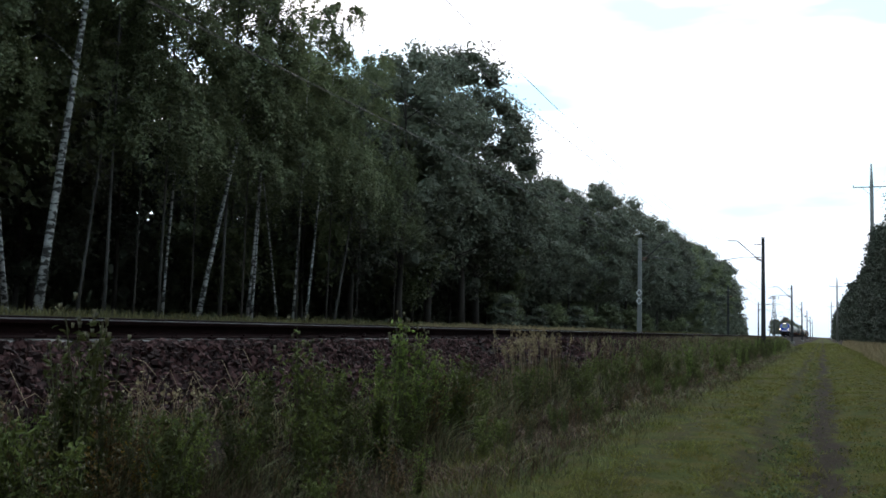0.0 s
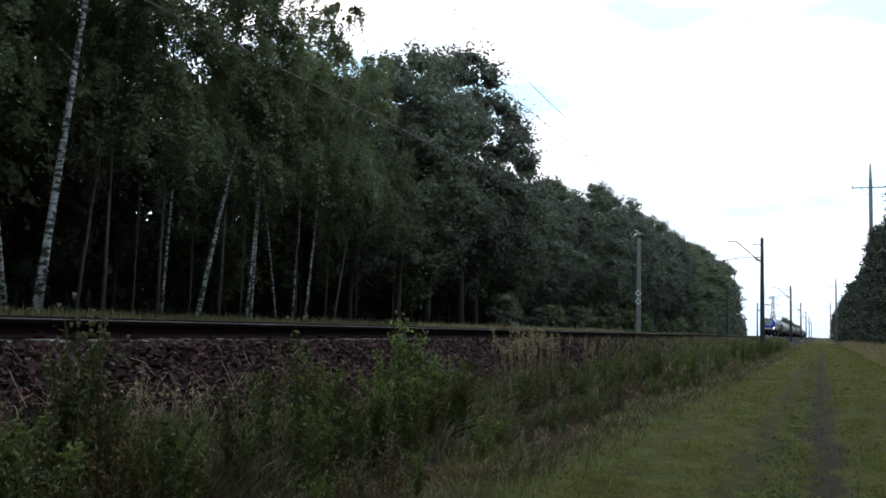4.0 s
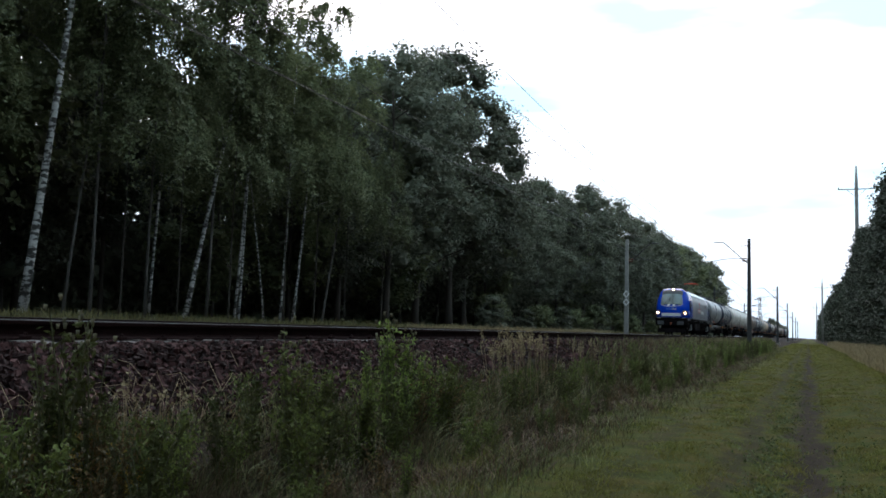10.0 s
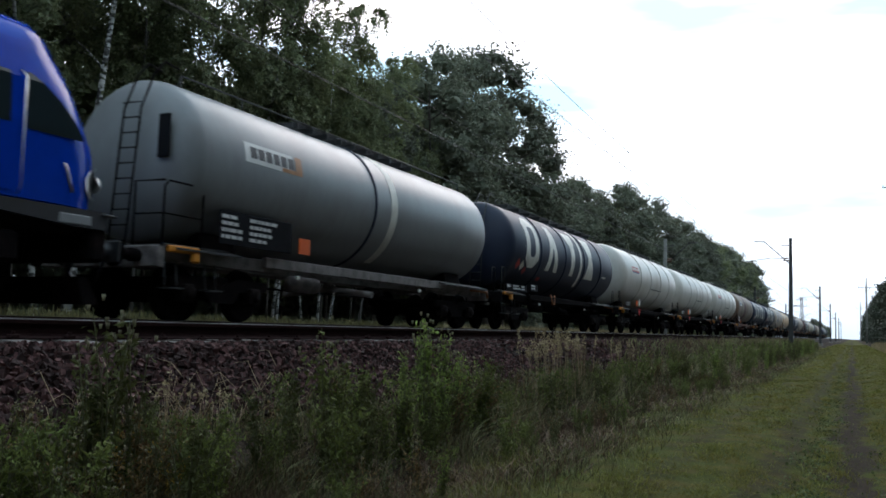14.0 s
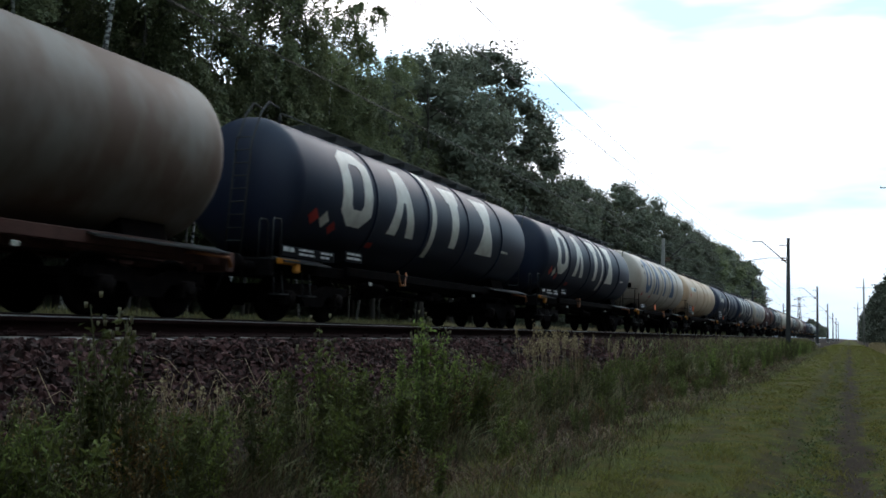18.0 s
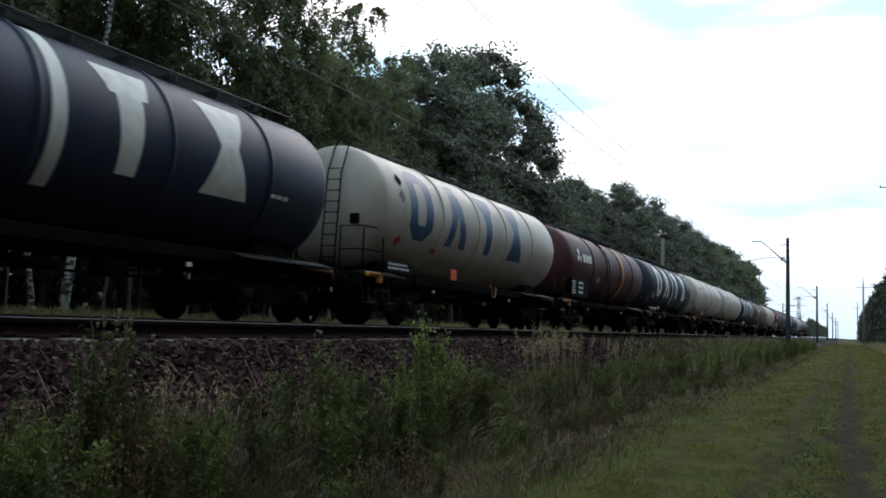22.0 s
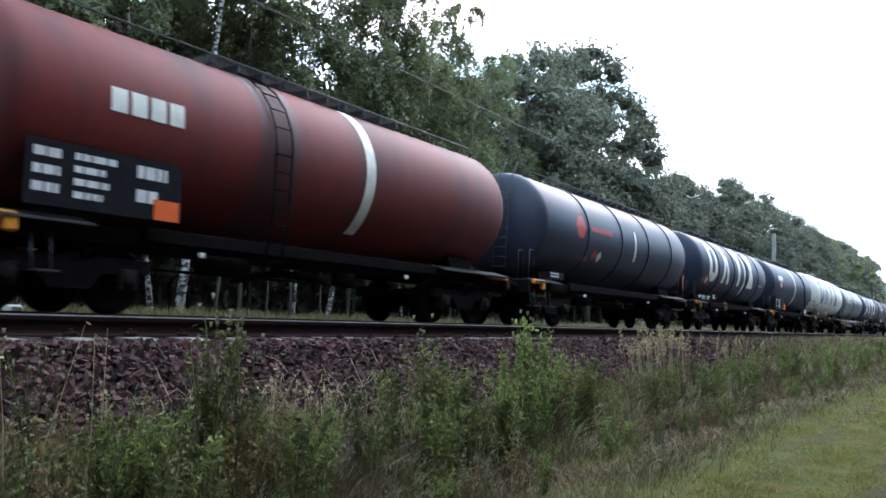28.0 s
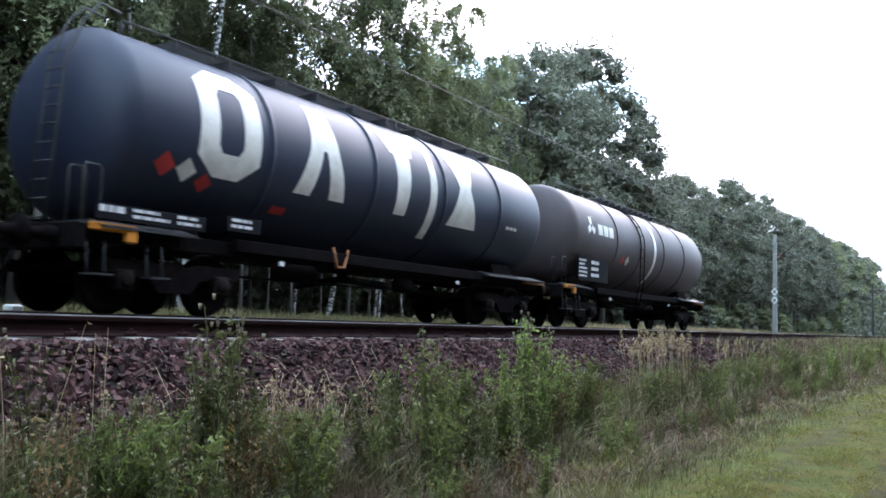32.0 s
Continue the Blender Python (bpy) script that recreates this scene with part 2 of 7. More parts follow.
def add_ruts(m):
    """Wears two brown wheel ruts into the grass along the path, ragged at their edges."""
    n, l = m.node_tree.nodes, m.node_tree.links
    b = n["Principled BSDF"]
    colour = b.inputs["Base Color"].links[0].from_socket

    def calc(op, a, c, d=None):
        k = n.new("ShaderNodeMath")
        k.operation = op
        for i, q in enumerate((a, c, d)):
            if q is None:
                continue
            if isinstance(q, float):
                k.inputs[i].default_value = q
            else:
                l.new(q, k.inputs[i])
        return k.outputs[0]
    tc, sep = n.new("ShaderNodeTexCoord"), n.new("ShaderNodeSeparateXYZ")
    l.new(tc.outputs["Object"], sep.inputs[0])
    wander, ragged, soil = n.new("ShaderNodeTexNoise"), n.new("ShaderNodeTexNoise"), n.new("ShaderNodeTexNoise")
    wander.inputs["Scale"].default_value, wander.inputs["Detail"].default_value = 0.45, 2.0
    ragged.inputs["Scale"].default_value, ragged.inputs["Detail"].default_value = 3.2, 6.0
    soil.inputs["Scale"].default_value, soil.inputs["Detail"].default_value = 22.0, 4.0
    for q in (wander, ragged, soil):
        l.new(tc.outputs["Object"], q.inputs["Vector"])
    shade = n.new("ShaderNodeValToRGB")
    shade.color_ramp.elements[0].color, shade.color_ramp.elements[1].color = (0.022, 0.017, 0.013, 1), (0.062, 0.045, 0.033, 1)
    shade.color_ramp.elements[0].position, shade.color_ramp.elements[1].position = 0.35, 0.68
    l.new(soil.outputs["Fac"], shade.inputs["Fac"])
    # off the path the soil is brown under the plants
    off = calc("MULTIPLY_ADD", ragged.outputs["Fac"], 1.2, calc("ABSOLUTE", calc("SUBTRACT", sep.outputs["X"], 0.1), 0.0))
    q = n.new("ShaderNodeMapRange")
    q.inputs["From Min"].default_value, q.inputs["From Max"].default_value = 3.2, 3.7
    l.new(off, q.inputs["Value"])
    mx = n.new("ShaderNodeMix")
    mx.data_type = "RGBA"
    l.new(q.outputs["Result"], mx.inputs["Factor"])
    l.new(colour, mx.inputs["A"])
    l.new(shade.outputs["Color"], mx.inputs["B"])
    colour = mx.outputs["Result"]
    for centre, half, most in ((0.0, 0.30, 0.97), (-0.75, 0.2, 0.55), (-1.75, 0.16, 0.35), (1.1, 0.14, 0.3)):
        d = calc("ABSOLUTE", calc("MULTIPLY_ADD", wander.outputs["Fac"], 0.55, calc("SUBTRACT", sep.outputs["X"], centre + 0.27)), 0.0)
        e = calc("MULTIPLY_ADD", ragged.outputs["Fac"], 1.1, calc("SUBTRACT", d, 0.55))
        r = n.new("ShaderNodeMapRange")
        r.interpolation_type = "SMOOTHSTEP"
        r.inputs["From Min"].default_value, r.inputs["From Max"].default_value = half * 0.35, half * 1.15
        r.inputs["To Min"].default_value, r.inputs["To Max"].default_value = most, 0.0
        l.new(e, r.inputs["Value"])
        mx = n.new("ShaderNodeMix")
        mx.data_type = "RGBA"
        l.new(r.outputs["Result"], mx.inputs["Factor"])
        l.new(colour, mx.inputs["A"])
        l.new(shade.outputs["Color"], mx.inputs["B"])
        colour = mx.outputs["Result"]
    l.new(colour, b.inputs["Base Color"])


add_ruts(grass_ground_mat)
ballast_bed_mat = material("ballast_bed", (0.022, 0.016, 0.014), 0.95, var=0.6, scale=9, fine=34, bump=1.0, spec=0.1)
stone_mat = material("ballast_stone", (0.069, 0.032, 0.03), 0.85, var=0.65, scale=8, fine=60, bump=0.4, island=0.9, spec=0.2,
                     second=(0.04, 0.022, 0.02), amount=0.6)
concrete_mat = material("sleeper_concrete", (0.165, 0.148, 0.14), 0.9, var=0.45, scale=6, fine=70, bump=0.4,
                        second=(0.12, 0.09, 0.075), amount=0.6, obj_random=0.3)
rail_mat = material("rail_rust", (0.026, 0.0135, 0.013), 0.95, spec=0.05, var=0.4, scale=4, fine=60, bump=0.3)
railhead_mat = material("rail_head", (0.62, 0.62, 0.62), 0.5, metal=0.6, var=0.15, scale=2, fine=30)
# darker copy of the railhead: the shade under the train put into its colour
shaded_head_mat = material("shaded_rail_head", (0.16, 0.15, 0.15), 0.7, metal=0.5, var=0.2, scale=2, fine=30)
pole_mat = material("pole_concrete", (0.25, 0.245, 0.23), 0.9, var=0.25, scale=2, fine=40, bump=0.3)
mast_mat = material("dark_steel", (0.06, 0.06, 0.06), 0.6, metal=0.6, var=0.3)
wire_mat = material("wire_copper", (0.05, 0.045, 0.04), 0.5, metal=0.8, var=0.1)
insulator_mat = material("insulator_glaze", (0.14, 0.06, 0.035), 0.25, var=0.15)


def ground_height(x, y):
    """The cross-section of the cutting: path, ditch, bank, line, verge and forest floor."""
    xs = (-900, -60, -24, -17.5, -15.8, -14.6, -13.9, -5.05, -3.7, -3.2, -2.7, -1.0, -0.45, 0.2, 0.8, 2.6, 4.0, 9.0, 900)
    zs = (1.3, 1.3, 1.25, 1.15, 0.95, 0.72, 0.8, 0.72, 0.1, -0.06, 0.04, 0.06, -0.03, -0.03, 0.05, 0.04, 0.16, 0.35, 0.4)
    z = float(np.interp(x, xs, zs))
    k = 0.05 if -2.7 < x < 2.6 else 0.12
    return z + k * noise.noise((x * 0.5, y * 0.35, 3.1)) + 0.02 * noise.noise((x * 2.3, y * 2.1, 0.7))


def build_ground():
    xs = np.unique(np.concatenate([np.linspace(-900, -60, 12), np.linspace(-60, -17, 16), np.linspace(-17, -5.2, 20),
                                   np.linspace(-5.2, 4, 75), np.linspace(4, 12, 12), np.linspace(12, 900, 14)]))
    ys = np.unique(np.concatenate([np.linspace(-700, -20, 18), np.linspace(-20, 2, 12), np.linspace(2, 40, 160),
                                   np.linspace(40, 120, 100), np.linspace(120, 400, 50), np.linspace(400, 2600, 24)]))
    verts = [(x, y, ground_height(x, y)) for y in ys for x in xs]
    n = len(xs)
    faces = [(j * n + i, j * n + i + 1, (j + 1) * n + i + 1, (j + 1) * n + i) for j in range(len(ys) - 1) for i in range(n - 1)]
    ob = new("ground", fast_mesh("ground", verts, faces, grass_ground_mat, True))
    tagged(ob, "mown grass track, bank and forest floor beside a railway", "ground", kind="structure")


build_ground()


def rail_outline(h):
    w = [(-0.075, 0), (0.075, 0), (0.075, 0.012), (0.02, 0.03), (0.009, 0.05), (0.009, h - 0.05), (0.034, h - 0.036), (0.036, h - 0.008),
         (0.028, h), (-0.028, h), (-0.036, h - 0.008), (-0.034, h - 0.036), (-0.009, h - 0.05), (-0.009, 0.05), (-0.02, 0.03), (-0.075, 0.012)]
    return w


def build_track(cx, top, near, name, label):
    """Ballast bed, sleepers, rails and fastenings of one line."""
    h, foot = 0.172, top - 0.172
    line = thing(name, label, "railway track", pose(cx, 0, 0), kind="structure")
    crest = foot - (0.063 if near else 0.035)
    right = [(1.62, crest), (2.55, 0.55)] if near else [(1.9, crest), (2.15, 0.7)]
    left = [(-2.15, 0.7), (-1.9, crest)] if near else [(-3.0, 0.6), (-1.7, crest)]
    rows, verts, faces = left + [(-0.9, crest), (0.0, crest), (0.9, crest), (1.3, crest)] + right, [], []
    xs = []
    for (xa, za), (xb, zb) in zip(rows, rows[1:]):
        n = max(2, int(abs(xb - xa) / 0.12)) if near else 3
        xs += [(xa + (xb - xa) * k / n, za + (zb - za) * k / n) for k in range(n)]
    xs.append(rows[-1])
    ys = np.unique(np.concatenate([np.linspace(-60, 2, 14), np.linspace(2, 30, 160 if near else 20), np.linspace(30, 110, 110 if near else 20), np.linspace(110, 1200, 40)]))
    for y in ys:
        for x, z in xs:
            verts.append((x, y, z + 0.025 * noise.noise((x * 6, y * 6, cx))))
    n = len(xs)
    faces = [(j * n + i, j * n + i + 1, (j + 1) * n + i + 1, (j + 1) * n + i) for j in range(len(ys) - 1) for i in range(n - 1)]
    part("ballast_bed", fast_mesh("ballast_bed", verts, faces, ballast_bed_mat, False), None, line, "dark brown crushed stone bed")
    for side in (-0.7535, 0.7535):
        body = part("rail", Shape().prism([(u + side, v + foot) for u, v in rail_outline(h)], "y", -60, 1200), rail_mat, line, "rusty steel rail")
        part("running_surface", Shape().box(side - 0.029, side + 0.029, -60, 1200, top - 0.002, top + 0.003), railhead_mat if near else shaded_head_mat, body, "polished steel running surface" if near else "steel running surface darkened as in the shade of the train")
    s = Shape()
    s.prism([(-1.3, -0.2), (1.3, -0.2), (1.3, -0.05), (1.27, -0.03), (0.55, 0.0), (-0.55, 0.0), (-1.27, -0.03), (-1.3, -0.05)][::-1], "y", -0.13, 0.13)
    sleeper = s.mesh("sleeper", concrete_mat)
    c = Shape()
    for side in (-0.7535, 0.7535):
        for d in (-0.11, 0.11):
            c.box(side + d - 0.03, side + d + 0.03, -0.05, 0.05, 0.0, 0.035, 0.008)
            c.tube([(side + d, 0, 0.03), (side + d, 0, 0.06)], 0.017, 6)
    clip = c.mesh("fastening", rail_mat)
    for k in range(190 if near else 70):
        y = 0.35 + 0.5975 * k - (0 if near else 0.2)
        o = part("sleeper", sleeper, None, line)
        o.location = (0.015 * math.sin(k * 12.9), y, foot + 0.012 * math.sin(k * 5.7))
        o.rotation_euler = (0, 0, 0.012 * math.sin(k * 7.3))
        if k < 70:
            f = part("fastening", clip, None, o)
            f.location = (0, 0, 0.0)
    rest = Shape()
    for k in range(190 if near else 70, 420):
        y = 0.35 + 0.5975 * k
        rest.box(-1.3, 1.3, y - 0.13, y + 0.13, foot - 0.2, foot)
    part("far_sleepers", rest, concrete_mat, line, kind="stuff")
    return line


near_track = build_track(NEAR_X, NEAR_RAIL, True, "track_1", "railway line with rusty rails on concrete sleepers in brown ballast")
build_track(FAR_X, FAR_RAIL, False, "track_2", "second railway line with rusty rails on concrete sleepers")


def catenary_pole(x, y, side, height, label, plates=False):
    """A tapered concrete mast with a steel cantilever, insulators and a steady arm over its line; side is the way to the line."""
    base = ground_height(x, y) - 0.3
    p = thing("catenary_pole", label, "catenary pole", pose(x, y, 0), group="poles along the railway")
    lower = [(-0.19, -0.15), (0.19, -0.15), (0.19, 0.15), (-0.19, 0.15)]
    s = Shape()
    v = [(a, b, base) for a, b in lower] + [(a * 0.6, b * 0.7, height) for a, b in lower]
    s.add(v, [(3, 2, 1, 0), (4, 5, 6, 7), (0, 1, 5, 4), (1, 2, 6, 5), (2, 3, 7, 6), (3, 0, 4, 7)])
    part("mast", s, pole_mat if plates else mast_mat, p, "tapered grey concrete mast" if plates else "dark mast")
    part("foot", Shape().box(-0.35, 0.35, -0.35, 0.35, base - 0.2, base + 0.5, 0.05), pole_mat, p, "concrete footing")
    d = side
    arm = Shape().tube([(d * 0.15, 0, 7.4), (d * 2.0, 0, 9.12), (d * 2.75, 0, 9.14)], 0.045, 6)
    part("cantilever", arm, mast_mat, p, "slanting steel cantilever tube")
    part("steady_arm", Shape().tube([(d * 0.15, 0, 7.75), (d * 1.5, 0, 7.78), (d * 3.1, 0, 7.55)], 0.028, 6), mast_mat, p)
    part("bracket", Shape().box(min(0, d * 0.7), max(0, d * 0.7), -0.03, 0.03, height - 0.62, height - 0.55, 0.01), mast_mat, p)
    for a, z0 in ((0.35, 7.58), (0.4, 7.76)):
        part("insulator", Shape().lathe([(-0.2, 0.03), (-0.16, 0.075), (-0.1, 0.04), (-0.05, 0.075), (0, 0.04), (0.05, 0.075), (0.1, 0.04), (0.16, 0.075), (0.2, 0.03)],
                                        (d * a, 0, z0), "x", 10), insulator_mat, p)
    if plates:
        for z0 in (4.05, 4.75):
            part("plate", Shape().prism([(-0.27, z0), (0, z0 - 0.33), (0.27, z0), (0, z0 + 0.33), (-0.27, z0), (-0.17, z0), (0, z0 + 0.2), (0.17, z0), (0, z0 - 0.2), (-0.17, z0)], "y", -0.2, -0.18),
                 sign_white_mat, p, "small white diamond outline")
    return p


sign_white_mat = material("sign_white", (0.75, 0.75, 0.73), 0.5, var=0.08)
for y in (-1.5, 75.7, 148, 221, 295, 369, 443):
    catenary_pole(-4.4, y, -1, 9.4, "dark tapered railway mast with a cantilever arm on the bank")
for k, y in enumerate((2.0, 75.8, 153, 228, 304, 380)):
    catenary_pole(-14.4, y, 1, 9.5, "grey concrete railway mast with a cantilever at the forest edge", plates=(k == 1))


def overhead_line(cx, ys):
    """Carrier cable and contact wire with droppers between the poles."""
    w = thing("overhead_line", "copper contact wire hung from a sagging carrier cable", "overhead wire", pose(cx, 0, 0))
    carrier, contact = [], []
    for (y0, y1), flip in zip(zip(ys, ys[1:]), range(99)):
        for k in range(12):
            u = k / 12
            y = y0 + (y1 - y0) * u
            z = 9.1 - 4 * 1.3 * u * (1 - u)
            off = 0.25 * (1 - 2 * u) * (1 if flip % 2 else -1)
            carrier.append((off * 0.4, y, z))
            contact.append((off, y, 7.2))
            if k % 2 and y < 200:
                part("dropper", Shape().tube([(off * 0.4, y, z), (off, y, 7.2)], 0.0025, 3, caps=False), wire_mat, w)
    part("carrier_cable", Shape().tube(carrier, 0.009, 5), wire_mat, w)
    for d in (-0.025, 0.025):
        part("contact_wire", Shape().tube([(x + d, y, z) for x, y, z in contact], 0.0075, 5), wire_mat, w)


overhead_line(NEAR_X, (-70, -1.5, 75.7, 148, 221, 295, 369, 443))
overhead_line(FAR_X, (-70, 2.0, 75.8, 153, 228, 304, 380))


def power_mast(x, y, height):
    """A slim twin-leg wooden or concrete mast of a distribution line, with a cross-arm and insulators."""
    p = thing("power_mast", "slim grey power-line mast with a cross-arm beside the grass track", "power mast", pose(x, y, ground_height(x, y) - 0.2), group="power line")
    part("shaft", Shape().tube([(0, 0, 0), (0, 0, height - 2.6), (0, 0, height)], [0.30, 0.22, 0.09], 8), pole_mat, p)
    part("cross_arm", Shape().box(-2.2, 2.2, -0.07, 0.07, height - 3.1, height - 2.98, 0.01), mast_mat, p)
    for a in (-2.1, 2.1):
        part("insulator", Shape().lathe([(0, 0.02), (0.05, 0.06), (0.12, 0.035), (0.17, 0.06), (0.26, 0.02)], (a, 0, height - 2.98), "z", 8), insulator_mat, p)
    part("brace", Shape().tube([(-1.2, 0, height - 3.0), (0, 0, height - 4.2), (1.2, 0, height - 3.0)], 0.03, 5), mast_mat, p)
    return p


km = thing("marker_stone", "white painted marker stone beside the far line", "marker stone", pose(-13.9, 8.84, 0.75))
part("block", Shape().box(-0.13, 0.13, -0.12, 0.12, -0.2, 0.74, 0.03), sign_white_mat, km)
for a in (-0.09, 0.015):
    part("number_bar", Shape().box(0.13, 0.134, a, a + 0.075, 0.5, 0.64), mast_mat, km)
for x, y, h in ((5.95, 124.0, 23.8), (4.2, 296.0, 20.2), (4.2, 488.0, 20.2)):
    power_mast(x, y, h)


def lattice_pylon(x, y, height):
    """A distant steel lattice pylon with two cross-arms."""
    p = thing("lattice_pylon", "distant grey steel lattice pylon above the trees", "pylon", pose(x, y, 0))
    legs, lace = Shape(), Shape()
    half = lambda z: 3.2 - 2.5 * min(1.0, z / (height * 0.72))
    zs = [height * k / 9 for k in range(10)]
    for a, b in ((-1, -1), (1, -1), (1, 1), (-1, 1)):
        legs.tube([(a * half(z), b * half(z), z) for z in zs], 0.22, 4)
    for z0, z1 in zip(zs, zs[1:]):
        for f in (-1, 1):
            lace.tube([(-half(z0), f * half(z0), z0), (half(z1), f * half(z1), z1)], 0.15, 4)
            lace.tube([(half(z0), f * half(z0), z0), (-half(z1), f * half(z1), z1)], 0.15, 4)
    part("leg", legs, mast_mat, p)
    part("lacing", lace, mast_mat, p)
    for z, w in ((height * 0.78, 5.5), (height * 0.93, 4.0)):
        part("cross_arm", Shape().tube([(-w, 0, z), (0, 0, z + 1.2), (w, 0, z), (0, 0, z - 0.3), (-w, 0, z)], 0.2, 4), mast_mat, p)


lattice_pylon(-33.2, 700.0, 31.5)


# ---- the train ----
SPEED = 22.9      # metres a second, towards -y
SLIM, FAT = (1.48, 2.815), (1.54, 2.875)      # radius of a tank and height of its axis
TANK_R, TANK_Z = SLIM
WHEEL_R = 0.49


def paint(name, colour, dirt=(0.06, 0.045, 0.035), amount=0.5, rough=0.35, var=0.08, edge=(0.48, 0.72), scale=0.8):
    """Weathered gloss paint with streaks of grime."""
    return material(name, colour, rough, var=var, scale=scale, fine=9, second=dirt, amount=amount, stretch=(0.45, 0.75, 0.4), edge=edge, bump=0.04, spec=0.32)


black_paint = paint("black_tank_paint", (0.018, 0.026, 0.054), (0.030, 0.033, 0.046), 0.4, 0.48)
greyblack_paint = paint("charcoal_tank_paint", (0.024, 0.032, 0.057), (0.039, 0.041, 0.055), 0.45, 0.48)
navy_paint = paint("dark_slate_tank_paint", (0.024, 0.034, 0.05), (0.05, 0.05, 0.052), 0.4, 0.5)
white_paint = paint("white_tank_paint", (0.68, 0.65, 0.60), (0.36, 0.29, 0.22), 0.4, 0.35)
cream_paint = paint("cream_tank_paint", (0.57, 0.495, 0.42), (0.30, 0.21, 0.15), 0.5, 0.42)
tan_paint = paint("stained_cream_tank_paint", (0.66, 0.49, 0.34), (0.40, 0.21, 0.11), 0.6, 0.5)
grey_paint = paint("grey_tank_paint", (0.28, 0.29, 0.30), (0.14, 0.12, 0.11), 0.4, 0.35)
rust_paint = paint("rusty_grey_tank_paint", (0.26, 0.23, 0.20), (0.16, 0.09, 0.06), 0.8, 0.6, edge=(0.42, 0.6))
brown_paint = paint("maroon_tank_paint", (0.082, 0.022, 0.026), (0.05, 0.022, 0.022), 0.6, 0.55)
red_paint = paint("red_tank_paint", (0.155, 0.017, 0.014), (0.045, 0.015, 0.016), 0.8, 0.62)
teal_paint = paint("blue_grey_tank_paint", (0.105, 0.135, 0.15), (0.07, 0.07, 0.065), 0.5, 0.35)
dusky_paint = paint("dusky_tank_paint", (0.10, 0.082, 0.085), (0.07, 0.055, 0.055), 0.5, 0.55)
mark_white = material("mark_white", (0.80, 0.78, 0.71), 0.5, var=0.1, scale=2, fine=12, second=(0.42, 0.37, 0.30), amount=0.3)
mark_blue = material("mark_blue", (0.018, 0.065, 0.17), 0.45, var=0.15, scale=2, fine=12)
mark_red = material("mark_red", (0.50, 0.03, 0.025), 0.5, var=0.15)
mark_orange = material("mark_orange", (0.85, 0.13, 0.015), 0.5, var=0.1)
mark_yellow = material("mark_yellow", (0.72, 0.26, 0.02), 0.5, var=0.15)
mark_dark = material("mark_dark", (0.03, 0.03, 0.034), 0.5, var=0.2)
tan_patch = material("mark_tan", (0.42, 0.19, 0.08), 0.5, var=0.15)
mark_cyan = material("mark_cyan", (0.08, 0.3, 0.5), 0.5, var=0.1)
writing_mat = material("small_writing", (0.66, 0.65, 0.64), 0.6, var=0.3, scale=6)
plate_dark = material("plate_dark", (0.014, 0.014, 0.017), 0.85, spec=0.08, var=0.3, scale=3)
# underframe, wheels, axle boxes near-black: grime, plus backlit shade put into the colour
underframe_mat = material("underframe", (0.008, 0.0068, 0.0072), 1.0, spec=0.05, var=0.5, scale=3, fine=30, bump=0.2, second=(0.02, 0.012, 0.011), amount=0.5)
rust_frame_mat = material("rusty_underframe", (0.12, 0.05, 0.038), 0.8, var=0.4, scale=3, fine=30, bump=0.2)
grey_frame_mat = material("grey_underframe", (0.23, 0.2, 0.19), 0.7, var=0.35, scale=2.5, fine=30, second=(0.06, 0.05, 0.045), amount=0.6)
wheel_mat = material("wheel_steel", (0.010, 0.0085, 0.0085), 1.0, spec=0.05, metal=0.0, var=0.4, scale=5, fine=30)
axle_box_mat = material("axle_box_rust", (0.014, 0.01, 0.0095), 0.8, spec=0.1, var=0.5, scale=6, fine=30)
walkway_mat = material("walkway_steel", (0.06, 0.06, 0.06), 0.6, metal=0.5, var=0.3)


def patch(s, corners, r=None, n=8):
    """A four-sided painted area on the tank; corners are (y, degrees), going round."""
    a, b, c, d = corners
    r = r or TANK_R + 0.006
    m = max(1, min(10, int(max(abs(a[1] - b[1]), abs(c[1] - d[1])) / 5)))
    verts = []
    for i in range(n + 1):
        u = i / n
        for j in range(m + 1):
            v = j / m
            y = (a[0] * (1 - v) + b[0] * v) * (1 - u) + (d[0] * (1 - v) + c[0] * v) * u
            w = radians((a[1] * (1 - v) + b[1] * v) * (1 - u) + (d[1] * (1 - v) + c[1] * v) * u)
            verts.append((r * math.cos(w), y, TANK_Z + r * math.sin(w)))
    q = m + 1
    s.add(verts, [(i * q + j, (i + 1) * q + j, (i + 1) * q + j + 1, i * q + j + 1) for i in range(n) for j in range(m)], True)
    return s


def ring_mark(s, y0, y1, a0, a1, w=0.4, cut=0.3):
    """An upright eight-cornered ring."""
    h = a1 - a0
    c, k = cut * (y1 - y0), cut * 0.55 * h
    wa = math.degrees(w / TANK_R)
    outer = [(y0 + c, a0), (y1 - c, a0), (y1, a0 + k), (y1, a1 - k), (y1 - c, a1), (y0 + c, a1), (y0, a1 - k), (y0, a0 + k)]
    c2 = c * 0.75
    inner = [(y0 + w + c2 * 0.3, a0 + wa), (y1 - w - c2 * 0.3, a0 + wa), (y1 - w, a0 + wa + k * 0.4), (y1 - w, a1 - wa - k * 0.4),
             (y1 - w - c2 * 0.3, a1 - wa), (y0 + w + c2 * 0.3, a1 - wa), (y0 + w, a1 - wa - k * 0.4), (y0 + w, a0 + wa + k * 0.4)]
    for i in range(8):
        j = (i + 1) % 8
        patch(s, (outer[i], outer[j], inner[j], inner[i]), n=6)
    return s


